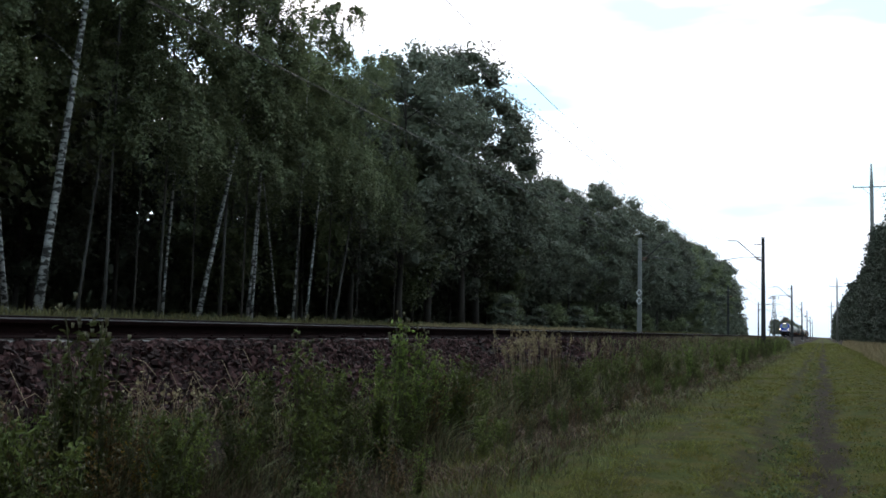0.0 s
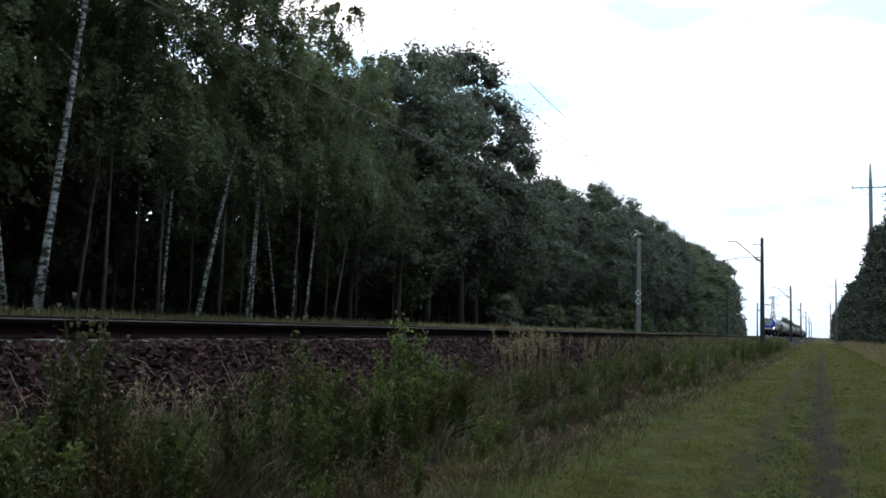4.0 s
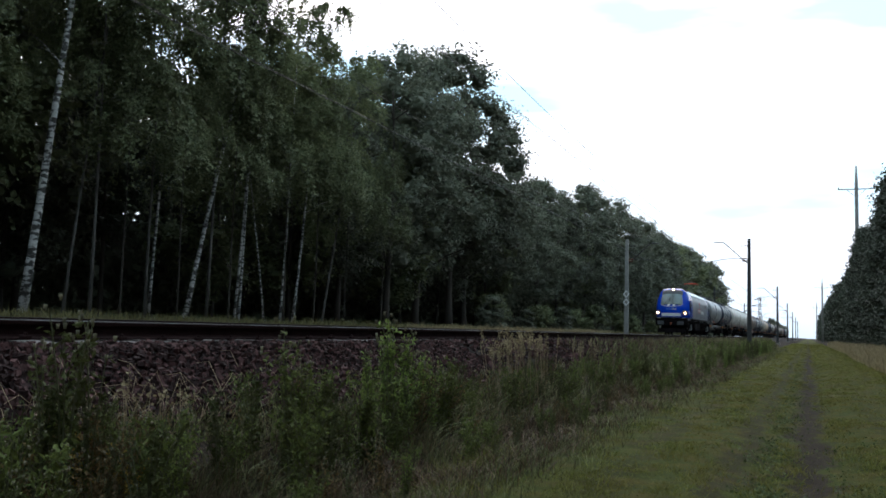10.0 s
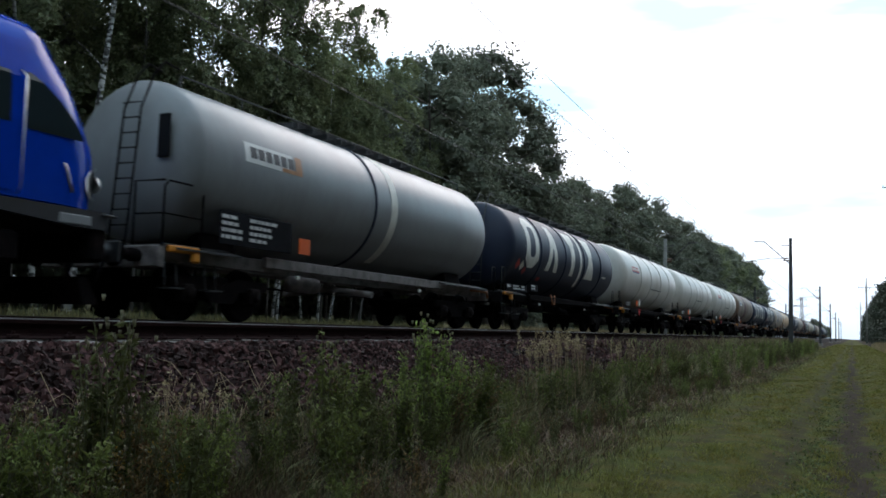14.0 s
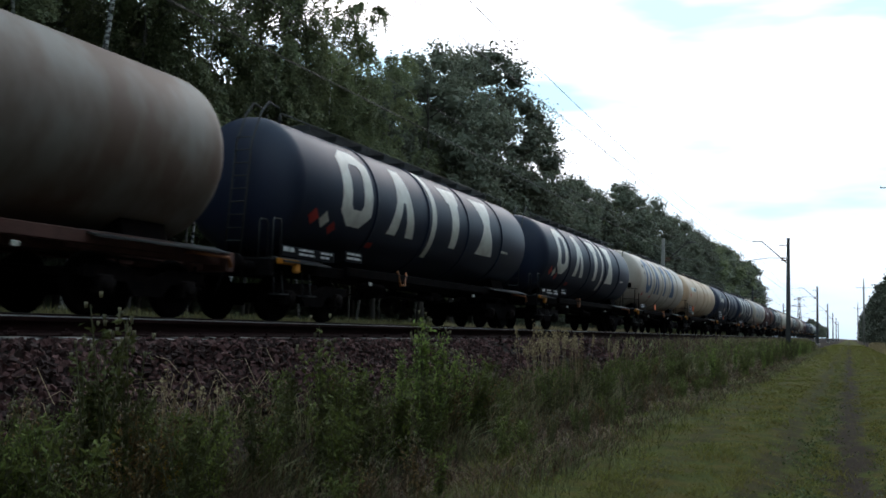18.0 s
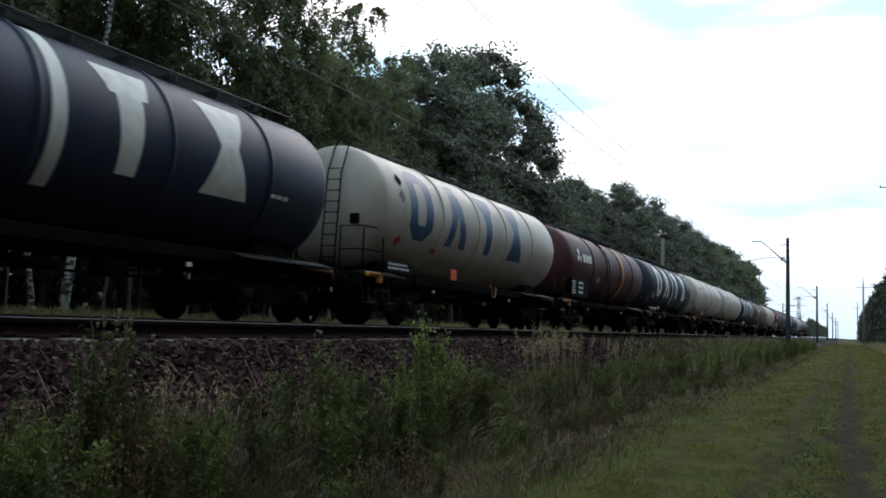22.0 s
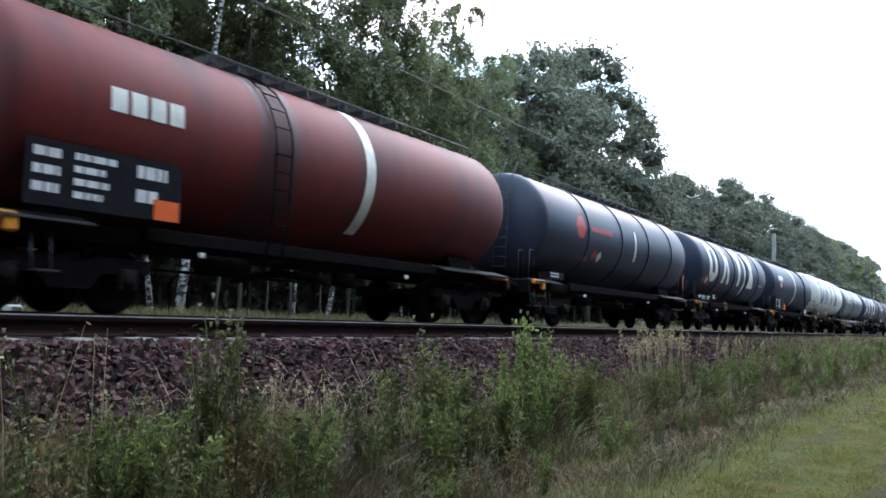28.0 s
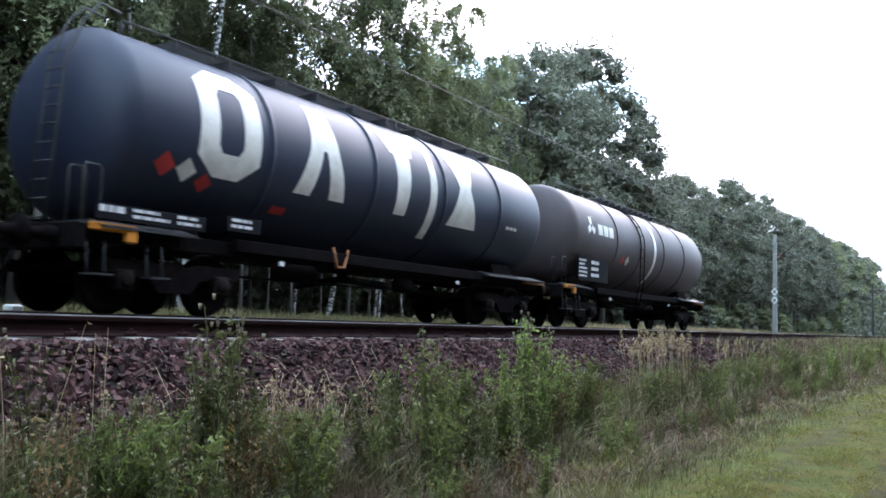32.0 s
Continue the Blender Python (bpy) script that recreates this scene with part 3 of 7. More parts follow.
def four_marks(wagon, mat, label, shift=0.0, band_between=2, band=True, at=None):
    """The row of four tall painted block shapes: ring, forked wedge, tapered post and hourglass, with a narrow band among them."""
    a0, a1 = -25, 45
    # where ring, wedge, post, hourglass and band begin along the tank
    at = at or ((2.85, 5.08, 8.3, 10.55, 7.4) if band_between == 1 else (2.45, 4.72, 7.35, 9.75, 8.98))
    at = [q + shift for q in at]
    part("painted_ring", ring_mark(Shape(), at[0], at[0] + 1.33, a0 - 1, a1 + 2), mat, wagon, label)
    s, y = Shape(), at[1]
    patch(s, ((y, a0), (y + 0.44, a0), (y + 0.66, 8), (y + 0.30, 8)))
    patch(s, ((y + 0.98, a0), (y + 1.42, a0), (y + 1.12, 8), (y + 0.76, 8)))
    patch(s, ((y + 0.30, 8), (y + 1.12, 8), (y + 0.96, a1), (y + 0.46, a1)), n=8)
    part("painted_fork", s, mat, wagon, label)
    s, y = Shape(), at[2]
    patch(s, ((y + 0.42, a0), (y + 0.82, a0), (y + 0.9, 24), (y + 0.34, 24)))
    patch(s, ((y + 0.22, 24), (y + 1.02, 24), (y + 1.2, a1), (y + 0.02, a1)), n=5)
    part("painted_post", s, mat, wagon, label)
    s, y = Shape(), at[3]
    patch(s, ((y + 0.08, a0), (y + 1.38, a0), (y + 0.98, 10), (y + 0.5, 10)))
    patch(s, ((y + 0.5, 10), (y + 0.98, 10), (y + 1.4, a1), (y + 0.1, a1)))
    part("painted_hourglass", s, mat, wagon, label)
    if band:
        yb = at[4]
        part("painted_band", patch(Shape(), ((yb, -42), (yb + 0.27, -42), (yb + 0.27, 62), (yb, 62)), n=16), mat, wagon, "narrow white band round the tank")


def word_mark(wagon, y0, y1, a0, a1, mat, label, slots=4):
    """A small maker's mark: a row of plain blocks."""
    w = (y1 - y0) / slots
    for k in range(slots):
        part("mark_block", patch(Shape(), ((y0 + w * k, a0), (y0 + w * (k + 0.8), a0), (y0 + w * (k + 0.8), a1), (y0 + w * k, a1)), TANK_R + 0.012, 3), mat, wagon, label)


def diamond(wagon, y, a, size, mat, name="placard", label=""):
    d = math.degrees(size / TANK_R)
    part(name, patch(Shape(), ((y - size, a), (y, a - d), (y + size, a), (y, a + d)), TANK_R + 0.009, 4), mat, wagon, label)


def block(wagon, y0, y1, a0, a1, mat, name="painted_patch", label=""):
    part(name, patch(Shape(), ((y0, a0), (y1, a0), (y1, a1), (y0, a1)), TANK_R + 0.007, 5), mat, wagon, label)


SHARED = {}


def shared(key, make):
    if key not in SHARED:
        SHARED[key] = make()
    return SHARED[key]


def wheelset_mesh(r, key):
    s = Shape()
    for d in (-1, 1):
        x = d * 0.7535
        prof = [(-0.068, 0.10), (-0.07, r - 0.10), (-0.075, r - 0.05), (-0.075, r + 0.02), (-0.055, r + 0.032), (-0.035, r + 0.012), (-0.03, r), (0.065, r - 0.006),
                (0.065, r - 0.06), (0.03, r - 0.12), (0.02, 0.22), (0.06, 0.13), (0.06, 0.0)]
        prof = [(a * d, q) for a, q in prof]
        s.lathe(prof if d > 0 else prof[::-1], (x, 0, 0), "x", 22)
    s.tube([(-1.0, 0, 0), (1.0, 0, 0)], 0.085, 10)
    for w in (0, 180):
        c, q = math.cos(radians(w)), math.sin(radians(w))
        for d in (-1, 1):
            s.box(d * 0.79 - 0.012, d * 0.79 + 0.012, c * 0.24 - 0.03, c * 0.24 + 0.03, q * 0.24 - 0.03, q * 0.24 + 0.03)
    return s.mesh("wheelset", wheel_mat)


WHEELSETS = []      # (object, axle key)


def bogie(wagon, y, axles, r, key, mat=None):
    """A bogie: cast side frames with axle boxes, springs, a bolster and brake gear, and its wheelsets."""
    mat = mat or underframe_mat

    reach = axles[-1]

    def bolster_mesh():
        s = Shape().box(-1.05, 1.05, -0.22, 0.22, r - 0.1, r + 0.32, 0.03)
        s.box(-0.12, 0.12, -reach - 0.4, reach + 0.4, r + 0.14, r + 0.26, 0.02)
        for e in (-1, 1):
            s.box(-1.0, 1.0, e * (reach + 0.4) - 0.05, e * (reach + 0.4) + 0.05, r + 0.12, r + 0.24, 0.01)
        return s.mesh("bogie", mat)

    def side_mesh():
        pts = [(-reach - 0.42, r + 0.10), (-reach - 0.42, r + 0.28), (-reach * 0.5, r + 0.30), (0, r + 0.16), (reach * 0.5, r + 0.30), (reach + 0.42, r + 0.28),
               (reach + 0.42, r + 0.10), (reach * 0.55, r + 0.06), (0.32, r - 0.16), (-0.32, r - 0.16), (-reach * 0.55, r + 0.06)]
        return Shape().prism(pts, "x", -0.06, 0.06).mesh("side_frame", mat)
    b = part("bogie", shared(("bogie", key, mat.name), bolster_mesh), None, wagon)
    b.location = (0, y, 0)
    for d in (-1, 1):
        o = part("side_frame", shared(("side", key, mat.name), side_mesh), None, b)
        o.location = (d * 1.04, 0, 0)

    def box_mesh():
        s = Shape().box(-0.10, 0.11, -0.16, 0.16, -0.17, 0.15, 0.03)
        s.lathe([(0.10, 0.12), (0.15, 0.11), (0.17, 0.07), (0.17, 0.0)], (0, 0, 0), "x", 14)
        return s.mesh("axle_box", axle_box_mat)

    def spring_mesh():
        s = Shape().tube([(0.055 * math.cos(k), 0.055 * math.sin(k), -0.06 + 0.0124 * k) for k in np.arange(0, 6 * math.pi, 1.05)], 0.016, 4)
        return s.mesh("spring", mat)

    def shoe_mesh():
        s = Shape().box(0.7035, 0.8035, r + 0.01, r + 0.07, -0.16, 0.16, 0.015)
        s.box(0.7335, 0.7735, r + 0.05, r + 0.10, -0.1, 0.45, 0.01)
        return s.mesh("brake_shoe", mat)
    for a in ([-axles[-1], axles[-1]] if len(axles) == 1 else [-axles[-1], 0.0, axles[-1]]):
        w = part("wheelset", shared(("wheels", r), lambda: wheelset_mesh(r, key)), None, b)
        w.location = (0, a, r)
        WHEELSETS.append((w, (key, a, r)))
        for d in (-1, 1):
            o = part("axle_box", shared(("box", mat.name), box_mesh), None, b)
            o.matrix_basis = pose(d * 1.05, a, r, 0, 0, 0 if d > 0 else 180)
            for e in ((-0.2, 0.2) if d > 0 else ()):
                o = part("spring", shared(("spring", mat.name), spring_mesh), None, b)
                o.location = (d * 1.05, a + e, r + 0.02)
        o = part("brake_shoe", shared(("shoe", r), shoe_mesh), None, b)
        o.location = (0, a, r)
    return b


def buffers(wagon, y, way, mat=None):
    """Two buffers, the coupling and its hoses on one headstock; way is the direction outward."""
    def buffer_mesh():
        prof = [(-0.62, 0.10), (-0.35, 0.115), (-0.34, 0.085), (-0.12, 0.08), (-0.05, 0.12), (-0.045, 0.22), (-0.02, 0.225), (0.0, 0.19), (0.0, 0.0)]
        return Shape().lathe(prof[::-1] if way > 0 else [(-a, q) for a, q in prof], (0, 0, 0), "y", 18).mesh("buffer", mat or underframe_mat)
    for d in (-0.875, 0.875):
        o = part("buffer", shared(("buffer", way, (mat or underframe_mat).name), buffer_mesh), None, wagon)
        o.location = (d, y, 1.05)

    def hook_mesh():
        s = Shape().box(-0.06, 0.06, min(0, -way * 0.6), max(0, -way * 0.6), -0.06, 0.06, 0.02)
        s.tube([(0, -way * 0.02, 0.0), (0, way * 0.10, -0.03), (0, way * 0.06, -0.35), (0.04, -way * 0.05, -0.5), (0, -way * 0.2, -0.45)], 0.035, 6)
        for d in (-0.35, 0.35):
            s.tube([(d, -way * 0.6, 0.0), (d, -way * 0.35, -0.05), (d, -way * 0.2, -0.4), (d * 0.8, -way * 0.15, -0.55)], 0.028, 6)
        return s.mesh("coupling", underframe_mat)
    o = part("coupling", shared(("hook", way), hook_mesh), None, wagon)
    o.location = (0, y, 1.03)


def tank_profile(L):
    e0, e1, k = 0.8, L - 0.8, TANK_R
    front = [(e0 + a, r * k / 1.48) for a, r in ((0, 0.004), (0.02, 0.35), (0.07, 0.70), (0.15, 1.0), (0.25, 1.22), (0.36, 1.37), (0.48, 1.45), (0.62, 1.48))]
    back = [(e0 + e1 - a, r) for a, r in front[::-1]]
    mid = [(e0 + 0.62 + (e1 - e0 - 1.24) * i / 6, k) for i in range(1, 6)]
    return front + mid + back


def ring(s, y, width=0.09, height=0.035):
    s.lathe([(y - width / 2, TANK_R - 0.01), (y - width / 2, TANK_R + height * 0.7), (y - width / 4, TANK_R + height), (y + width / 4, TANK_R + height),
             (y + width / 2, TANK_R + height * 0.7), (y + width / 2, TANK_R - 0.01)], (0, 0, TANK_Z), "y", 40)


def info_plate(wagon, y0, y1, z0, z1, bars, mat=None, x=1.40, seed=0):
    """A board with rows of small white writing, shown as bars."""
    b = part("data_board", Shape().box(x, x + 0.02, y0, y1, z0, z1, 0.004), mat or plate_dark, wagon, "dark board with small white writing")
    r, s = random.Random(seed), Shape()
    for cy0, cy1, n in bars:
        for k in range(n):
            z = z1 - (z1 - z0) * (0.12 + 0.8 * k / n)
            e = cy0 + (cy1 - cy0) * r.uniform(0.6, 1.0)
            h = (z1 - z0) * 0.42 / n
            q = cy0
            while q < e - 0.03:
                wq = min(e - q, r.uniform(0.07, 0.22))
                s.box(x + 0.02, x + 0.024, q, q + wq, z - h, z)
                q += wq + 0.03
    part("writing", s, writing_mat, b, kind="stuff")


def tank_wagon(start, L, label, paint_mat, rings=(4.0, 6.6, 9.3, 12.0), railing=False, end_ladder=True, frame_mat=None, board=None, side_ladder=0.0, hand_mat=None,
               walkway=(5.2, 10.6), ring_mat=None, top_rail=True, skirt=False, seed=0):
    """A four-axle tank wagon; y runs from its front buffers to its rear ones, z from the railhead."""
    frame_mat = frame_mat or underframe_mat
    hand = hand_mat or underframe_mat
    w = thing("tank_wagon", label, "tank wagon", pose(FAR_X, start, FAR_RAIL), group="wagons of the freight train")
    tank = part("tank", Shape().lathe(tank_profile(L), (0, 0, TANK_Z), "y", 48), paint_mat, w)
    for y in rings:
        s = Shape()
        ring(s, y)
        part("stiffening_ring", s, ring_mat or paint_mat, w)
    # manhole domes, walkway and its handrails
    part("manhole", Shape().lathe([(0, 0.30), (0.16, 0.30), (0.17, 0.34), (0.22, 0.34), (0.26, 0.2), (0.27, 0.0)], (0, L / 2, TANK_Z + TANK_R - 0.02), "z", 18), paint_mat, w, "manhole cover on the tank top")
    y0, y1 = walkway
    deck = Shape()
    for k in range(7):
        x = -0.05 + 0.08 * k
        deck.box(x + 0.12, x + 0.155, y0, y1, TANK_Z + TANK_R + 0.04, TANK_Z + TANK_R + 0.075)
    for k in range(10):
        y = y0 + (y1 - y0) * k / 9
        deck.box(0.05, 0.68, y - 0.02, y + 0.02, TANK_Z + TANK_R - 0.08, TANK_Z + TANK_R + 0.045)
    part("walkway", deck, walkway_mat, w, "grey steel grating walkway")
    if top_rail:
        s = Shape()
        s.tube([(0.62, 1.5, 4.02), (0.62, 1.6, 4.38), (0.62, L - 1.6, 4.38), (0.62, L - 1.5, 4.02)], 0.018, 6)
        for k in range(8):
            y = 1.6 + (L - 3.2) * k / 7
            s.tube([(0.62, y, 4.05), (0.62, y, 4.38)], 0.013, 5)
        part("handrail", s, walkway_mat, w)
    # end ladder at the front
    if end_ladder:
        s = Shape()
        for x in (0.18, 0.56):
            s.tube([(x, 0.55, 1.2), (x, 0.66, 2.6), (x, 0.74, 3.6), (x, 1.0, 4.25), (x, 1.25, 4.55), (x, 1.6, 4.5)], 0.02, 6)
        for k in range(10):
            u = k / 9
            s.tube([(0.18, 0.55 + 0.17 * u, 1.3 + 2.4 * u), (0.56, 0.55 + 0.17 * u, 1.3 + 2.4 * u)], 0.014, 5)
        part("ladder", s, hand if railing else walkway_mat, w)
    if side_ladder:
        s = Shape()
        for y in (side_ladder - 0.2, side_ladder + 0.2):
            s.tube([(1.35, y, 0.85), (1.5, y, 1.6), (1.53, y, 2.9)] + [(1.53 * math.cos(radians(a)), y, TANK_Z + 1.53 * math.sin(radians(a))) for a in (15, 30, 45, 60, 75)], 0.02, 6)
        for k in range(12):
            z = 0.95 + 0.3 * k
            if z < 2.9:
                x = 1.35 + min(1, (z - 0.85) / 0.75) * 0.16
                s.tube([(x, side_ladder - 0.2, z), (x, side_ladder + 0.2, z)], 0.014, 5)
        for a in (15, 28, 41, 54, 67):
            c, q = 1.53 * math.cos(radians(a)), TANK_Z + 1.53 * math.sin(radians(a))
            s.tube([(c, side_ladder - 0.2, q), (c, side_ladder + 0.2, q)], 0.014, 5)
        part("ladder", s, underframe_mat, w)
    # platform with railing at the front end
    plat = Shape().box(-1.3, 1.3, 0.58, 1.5, 1.2, 1.24)
    part("end_platform", plat, walkway_mat, w)
    if railing:
        s = Shape()
        s.tube([(1.32, 0.6, 1.22), (1.32, 0.6, 2.2), (1.32, 0.7, 2.3), (1.32, 1.45, 2.3), (1.32, 1.55, 2.2), (1.32, 1.55, 1.22)], 0.02, 6)
        s.tube([(1.32, 0.6, 1.75), (1.32, 1.55, 1.75)], 0.016, 5)
        s.tube([(1.32, 0.6, 2.3), (0.7, 0.58, 2.3), (0.7, 0.58, 1.22)], 0.02, 6)
        part("railing", Shape().tube([(-1.32, 0.6, 1.22), (-1.32, 0.6, 2.3), (-0.5, 0.58, 2.3), (-0.5, 0.58, 1.22)], 0.02, 6), hand, w)
        s.tube([(0.7, 0.58, 1.75), (1.32, 0.6, 1.75)], 0.016, 5)
        part("railing", s, hand, w)
    else:
        for x in (1.28, 0.95):
            s = Shape().tube([(x, 0.62, 1.2), (x, 0.62, 1.95), (x, 0.66, 2.02), (x, 0.86, 2.02), (x, 0.9, 1.95), (x, 0.9, 1.2)], 0.017, 6)
            part("grab_handle", s, hand_mat or walkway_mat, w)
    # underframe
    for y, e in ((0.62, 0), (L - 0.62, 1)):
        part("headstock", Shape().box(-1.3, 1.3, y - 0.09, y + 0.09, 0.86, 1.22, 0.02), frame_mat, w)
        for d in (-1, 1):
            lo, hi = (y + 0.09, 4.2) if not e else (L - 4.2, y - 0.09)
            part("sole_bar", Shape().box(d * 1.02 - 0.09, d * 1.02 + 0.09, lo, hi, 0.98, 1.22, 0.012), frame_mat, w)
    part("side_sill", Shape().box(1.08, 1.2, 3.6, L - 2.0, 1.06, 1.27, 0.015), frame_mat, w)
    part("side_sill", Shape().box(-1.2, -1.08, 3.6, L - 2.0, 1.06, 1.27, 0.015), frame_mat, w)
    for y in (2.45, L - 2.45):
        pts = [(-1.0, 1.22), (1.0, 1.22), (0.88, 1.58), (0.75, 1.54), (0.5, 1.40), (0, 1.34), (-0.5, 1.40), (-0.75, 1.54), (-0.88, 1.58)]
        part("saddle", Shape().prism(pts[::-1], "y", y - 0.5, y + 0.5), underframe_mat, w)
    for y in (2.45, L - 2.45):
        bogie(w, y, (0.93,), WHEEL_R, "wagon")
    buffers(w, 0.0, -1)
    buffers(w, L, 1)
    # outlet pipe, valves, air tank, brake rigging and hand wheels
    s = Shape().tube([(1.25, L / 2, 0.72), (0, L / 2, 0.86), (-1.25, L / 2, 0.72)], 0.075, 8)
    s.tube([(0, L / 2, 0.8), (0, L / 2, 1.5)], 0.11, 8)
    part("outlet_pipe", s, frame_mat, w)
    part("air_tank", Shape().lathe([(0, 0.0), (0.03, 0.14), (0.08, 0.17), (1.0, 0.17), (1.05, 0.14), (1.08, 0.0)], (0.75, 5.0, 0.83), "y", 14), frame_mat, w)
    part("brake_cylinder", Shape().lathe([(0, 0.0), (0.02, 0.16), (0.5, 0.16), (0.55, 0.05), (0.9, 0.03), (0.9, 0.0)], (0.35, L - 6.4, 0.82), "y", 14), underframe_mat, w)
    part("brake_rod", Shape().tube([(0.2, 3.4, 0.72), (0.2, L - 3.4, 0.72)], 0.025, 6), underframe_mat, w)
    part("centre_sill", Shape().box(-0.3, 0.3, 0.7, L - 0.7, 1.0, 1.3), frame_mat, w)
    for y in (4.6, L - 5.2):
        part("change_over_handle", Shape().box(1.2, 1.24, y, y + 0.12, 0.9, 0.98, 0.008), mark_white, w, "small white lever plate")
    for y in (0.75, 1.75):
        for d in (-1, 1):
            s = Shape().box(d * 1.27 - 0.13, d * 1.27 + 0.13, y, y + 0.34, 0.52, 0.545)
            for e in (0.02, 0.3):
                s.tube([(d * 1.27, y + e, 0.53), (d * 1.22, y + e, 1.0)], 0.014, 5)
            part("footstep", s, walkway_mat, w)
    if board:
        info_plate(w, *board, seed=seed)
    part("shunter_rail", Shape().box(1.3, 1.36, 0.72, 1.5, 1.12, 1.24, 0.02).box(1.28, 1.38, 1.3, 1.5, 0.98, 1.2, 0.03), mark_yellow, w, "orange-yellow hand hold at the front corner")
    part("rear_hand_rail", Shape().tube([(1.2, L - 1.75, 1.13), (1.32, L - 1.7, 1.13), (1.33, L - 0.75, 1.12), (1.33, L - 0.65, 0.96), (1.2, L - 0.65, 0.95)], 0.035, 6), rail_paint, w, "orange hand rail at the rear corner")
    for y, e in ((0.9, 2.6), (L - 3.9, L - 0.8)):
        part("skirt_plate", Shape().prism([(1.02, 1.30), (1.40, 1.20), (1.40, 1.17), (1.02, 1.26)], "y", y, e), walkway_mat, w, "sloping grey plate over the bogie")
    TRAIN.append((w, start))
    return w


rail_paint = material("hand_rail_orange", (0.32, 0.105, 0.03), 0.6, var=0.35, scale=6, fine=30)
TRAIN = []
GAPS = [33.25, 48.65, 64.35, 80.15, 95.95, 111.95, 127.95, 144.05, 159.85, 175.45, 191.15, 207.25, 223.05, 238.75, 254.65, 270.55, 286.45, 302.05, 317.95, 333.15, 348.45,
        363.95, 379.75, 395.25, 410.85, 426.45, 441.85, 457.65, 473.75]


def span(k):
    """Start and length of wagon k, counted from the engine."""
    return GAPS[k], GAPS[k + 1] - GAPS[k]


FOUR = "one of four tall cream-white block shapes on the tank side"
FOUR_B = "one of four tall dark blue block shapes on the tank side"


def hazard(w, y=1.9, a=-24):
    diamond(w, y, a, 0.2, mark_red, "placard", "red diamond placard")
    diamond(w, y + 0.42, a - 1, 0.2, mark_white, "placard", "white diamond placard")


def outlet_handle(w, y=6.35):
    part("outlet_handle", Shape().tube([(1.16, y - 0.22, 1.36), (1.22, y - 0.16, 0.98), (1.22, y + 0.06, 1.0), (1.16, y + 0.24, 1.34)], 0.032, 6), rail_paint, w, "orange outlet handle under the tank")


def black_four(k, label, mat=None, band_between=2, at=None, rings=(4.05, 7.0, 9.6, 12.2)):
    w = tank_wagon(*span(k), label, mat or black_paint, rings=rings if band_between == 2 or at else (4.4, 7.2, 9.85, 12.55), frame_mat=underframe_mat, seed=k, walkway=(2.6, 13.0),
                   board=(0.75, 2.7, 1.28, 1.5, ((0.8, 1.25, 1), (1.35, 2.1, 2), (2.15, 2.65, 2))))
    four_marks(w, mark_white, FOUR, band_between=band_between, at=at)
    hazard(w)
    outlet_handle(w)
    if k == 22:
        part("hand_rail", Shape().tube([(0.62, 0.6, 1.25), (0.62, 0.62, 2.3), (0.82, 0.62, 2.3), (0.82, 0.6, 1.25)], 0.03, 6), rail_paint, w, "orange hand rail beside the ladder")
    block(w, 4.4, 4.75, -43, -37, mark_red, "red_patch")
    word_mark(w, 12.6, 13.2, -17, -14, mark_white, "row of small white marks", 3)
    diamond(w, 2.72, -31, 0.17, mark_red, "placard", "red diamond placard")
    info_plate(w, 3.2, 3.95, 1.36, 1.6, ((3.28, 3.88, 2),), x=1.36, seed=k + 50)
    return w


def cream_four(k, label, mat):
    w = tank_wagon(*span(k), label, mat, rings=(4.55, 7.1, 9.35, 11.9), railing=True, seed=k, board=(1.6, 3.0, 1.30, 1.55, ((1.65, 2.9, 2),)))
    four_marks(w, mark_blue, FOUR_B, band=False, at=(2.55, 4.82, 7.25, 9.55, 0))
    diamond(w, 2.1, 28, 0.19, plate_dark, "placard", "grey diamond placard")
    diamond(w, 2.1, 12, 0.19, grey_frame_mat, "placard", "grey diamond placard")
    diamond(w, 2.2, -30, 0.17, mark_red, "placard", "red diamond placard")
    outlet_handle(w, 9.2)
    block(w, 4.2, 4.5, -36, -31, mark_red, "red_patch")
    part("orange_plate", Shape().box(1.38, 1.40, 5.4, 5.8, 1.32, 1.62), mark_orange, w)
    part("end_box", Shape().box(0.9, 1.1, 0.62, 0.78, 2.35, 2.6, 0.02), underframe_mat, w)
    return w


# 0: grey tank with a white name board and an orange plate
w = tank_wagon(*span(0), "light grey tank wagon with white band and small name board", grey_paint, rings=(7.35,), ring_mat=greyblack_paint, railing=True, frame_mat=grey_frame_mat,
               skirt=True, seed=1, board=(1.9, 4.1, 1.38, 1.98, ((1.95, 2.6, 4), (2.75, 3.6, 4))))
block(w, 2.45, 4.0, 5, 20, sign_white_mat, "name_board", "white name board")
word_mark(w, 2.62, 4.05, 8.5, 17, mark_dark, "row of dark blocks on the name board", 6)
block(w, 3.6, 4.3, 5, 8.2, tan_patch, "tan_patch")
block(w, 4.08, 4.3, 8.2, 20, tan_patch, "tan_patch")
part("painted_band", patch(Shape(), ((8.1, -60), (8.42, -60), (8.42, 70), (8.1, 70)), n=18), mark_white, w, "white band round the tank")
part("orange_plate", Shape().box(1.41, 1.43, 4.35, 4.75, 1.40, 1.72), mark_orange, w)
part("end_board", Shape().box(0.85, 1.1, 0.86, 0.9, 2.75, 3.5, 0.01), plate_dark, w, "dark board with warning signs")
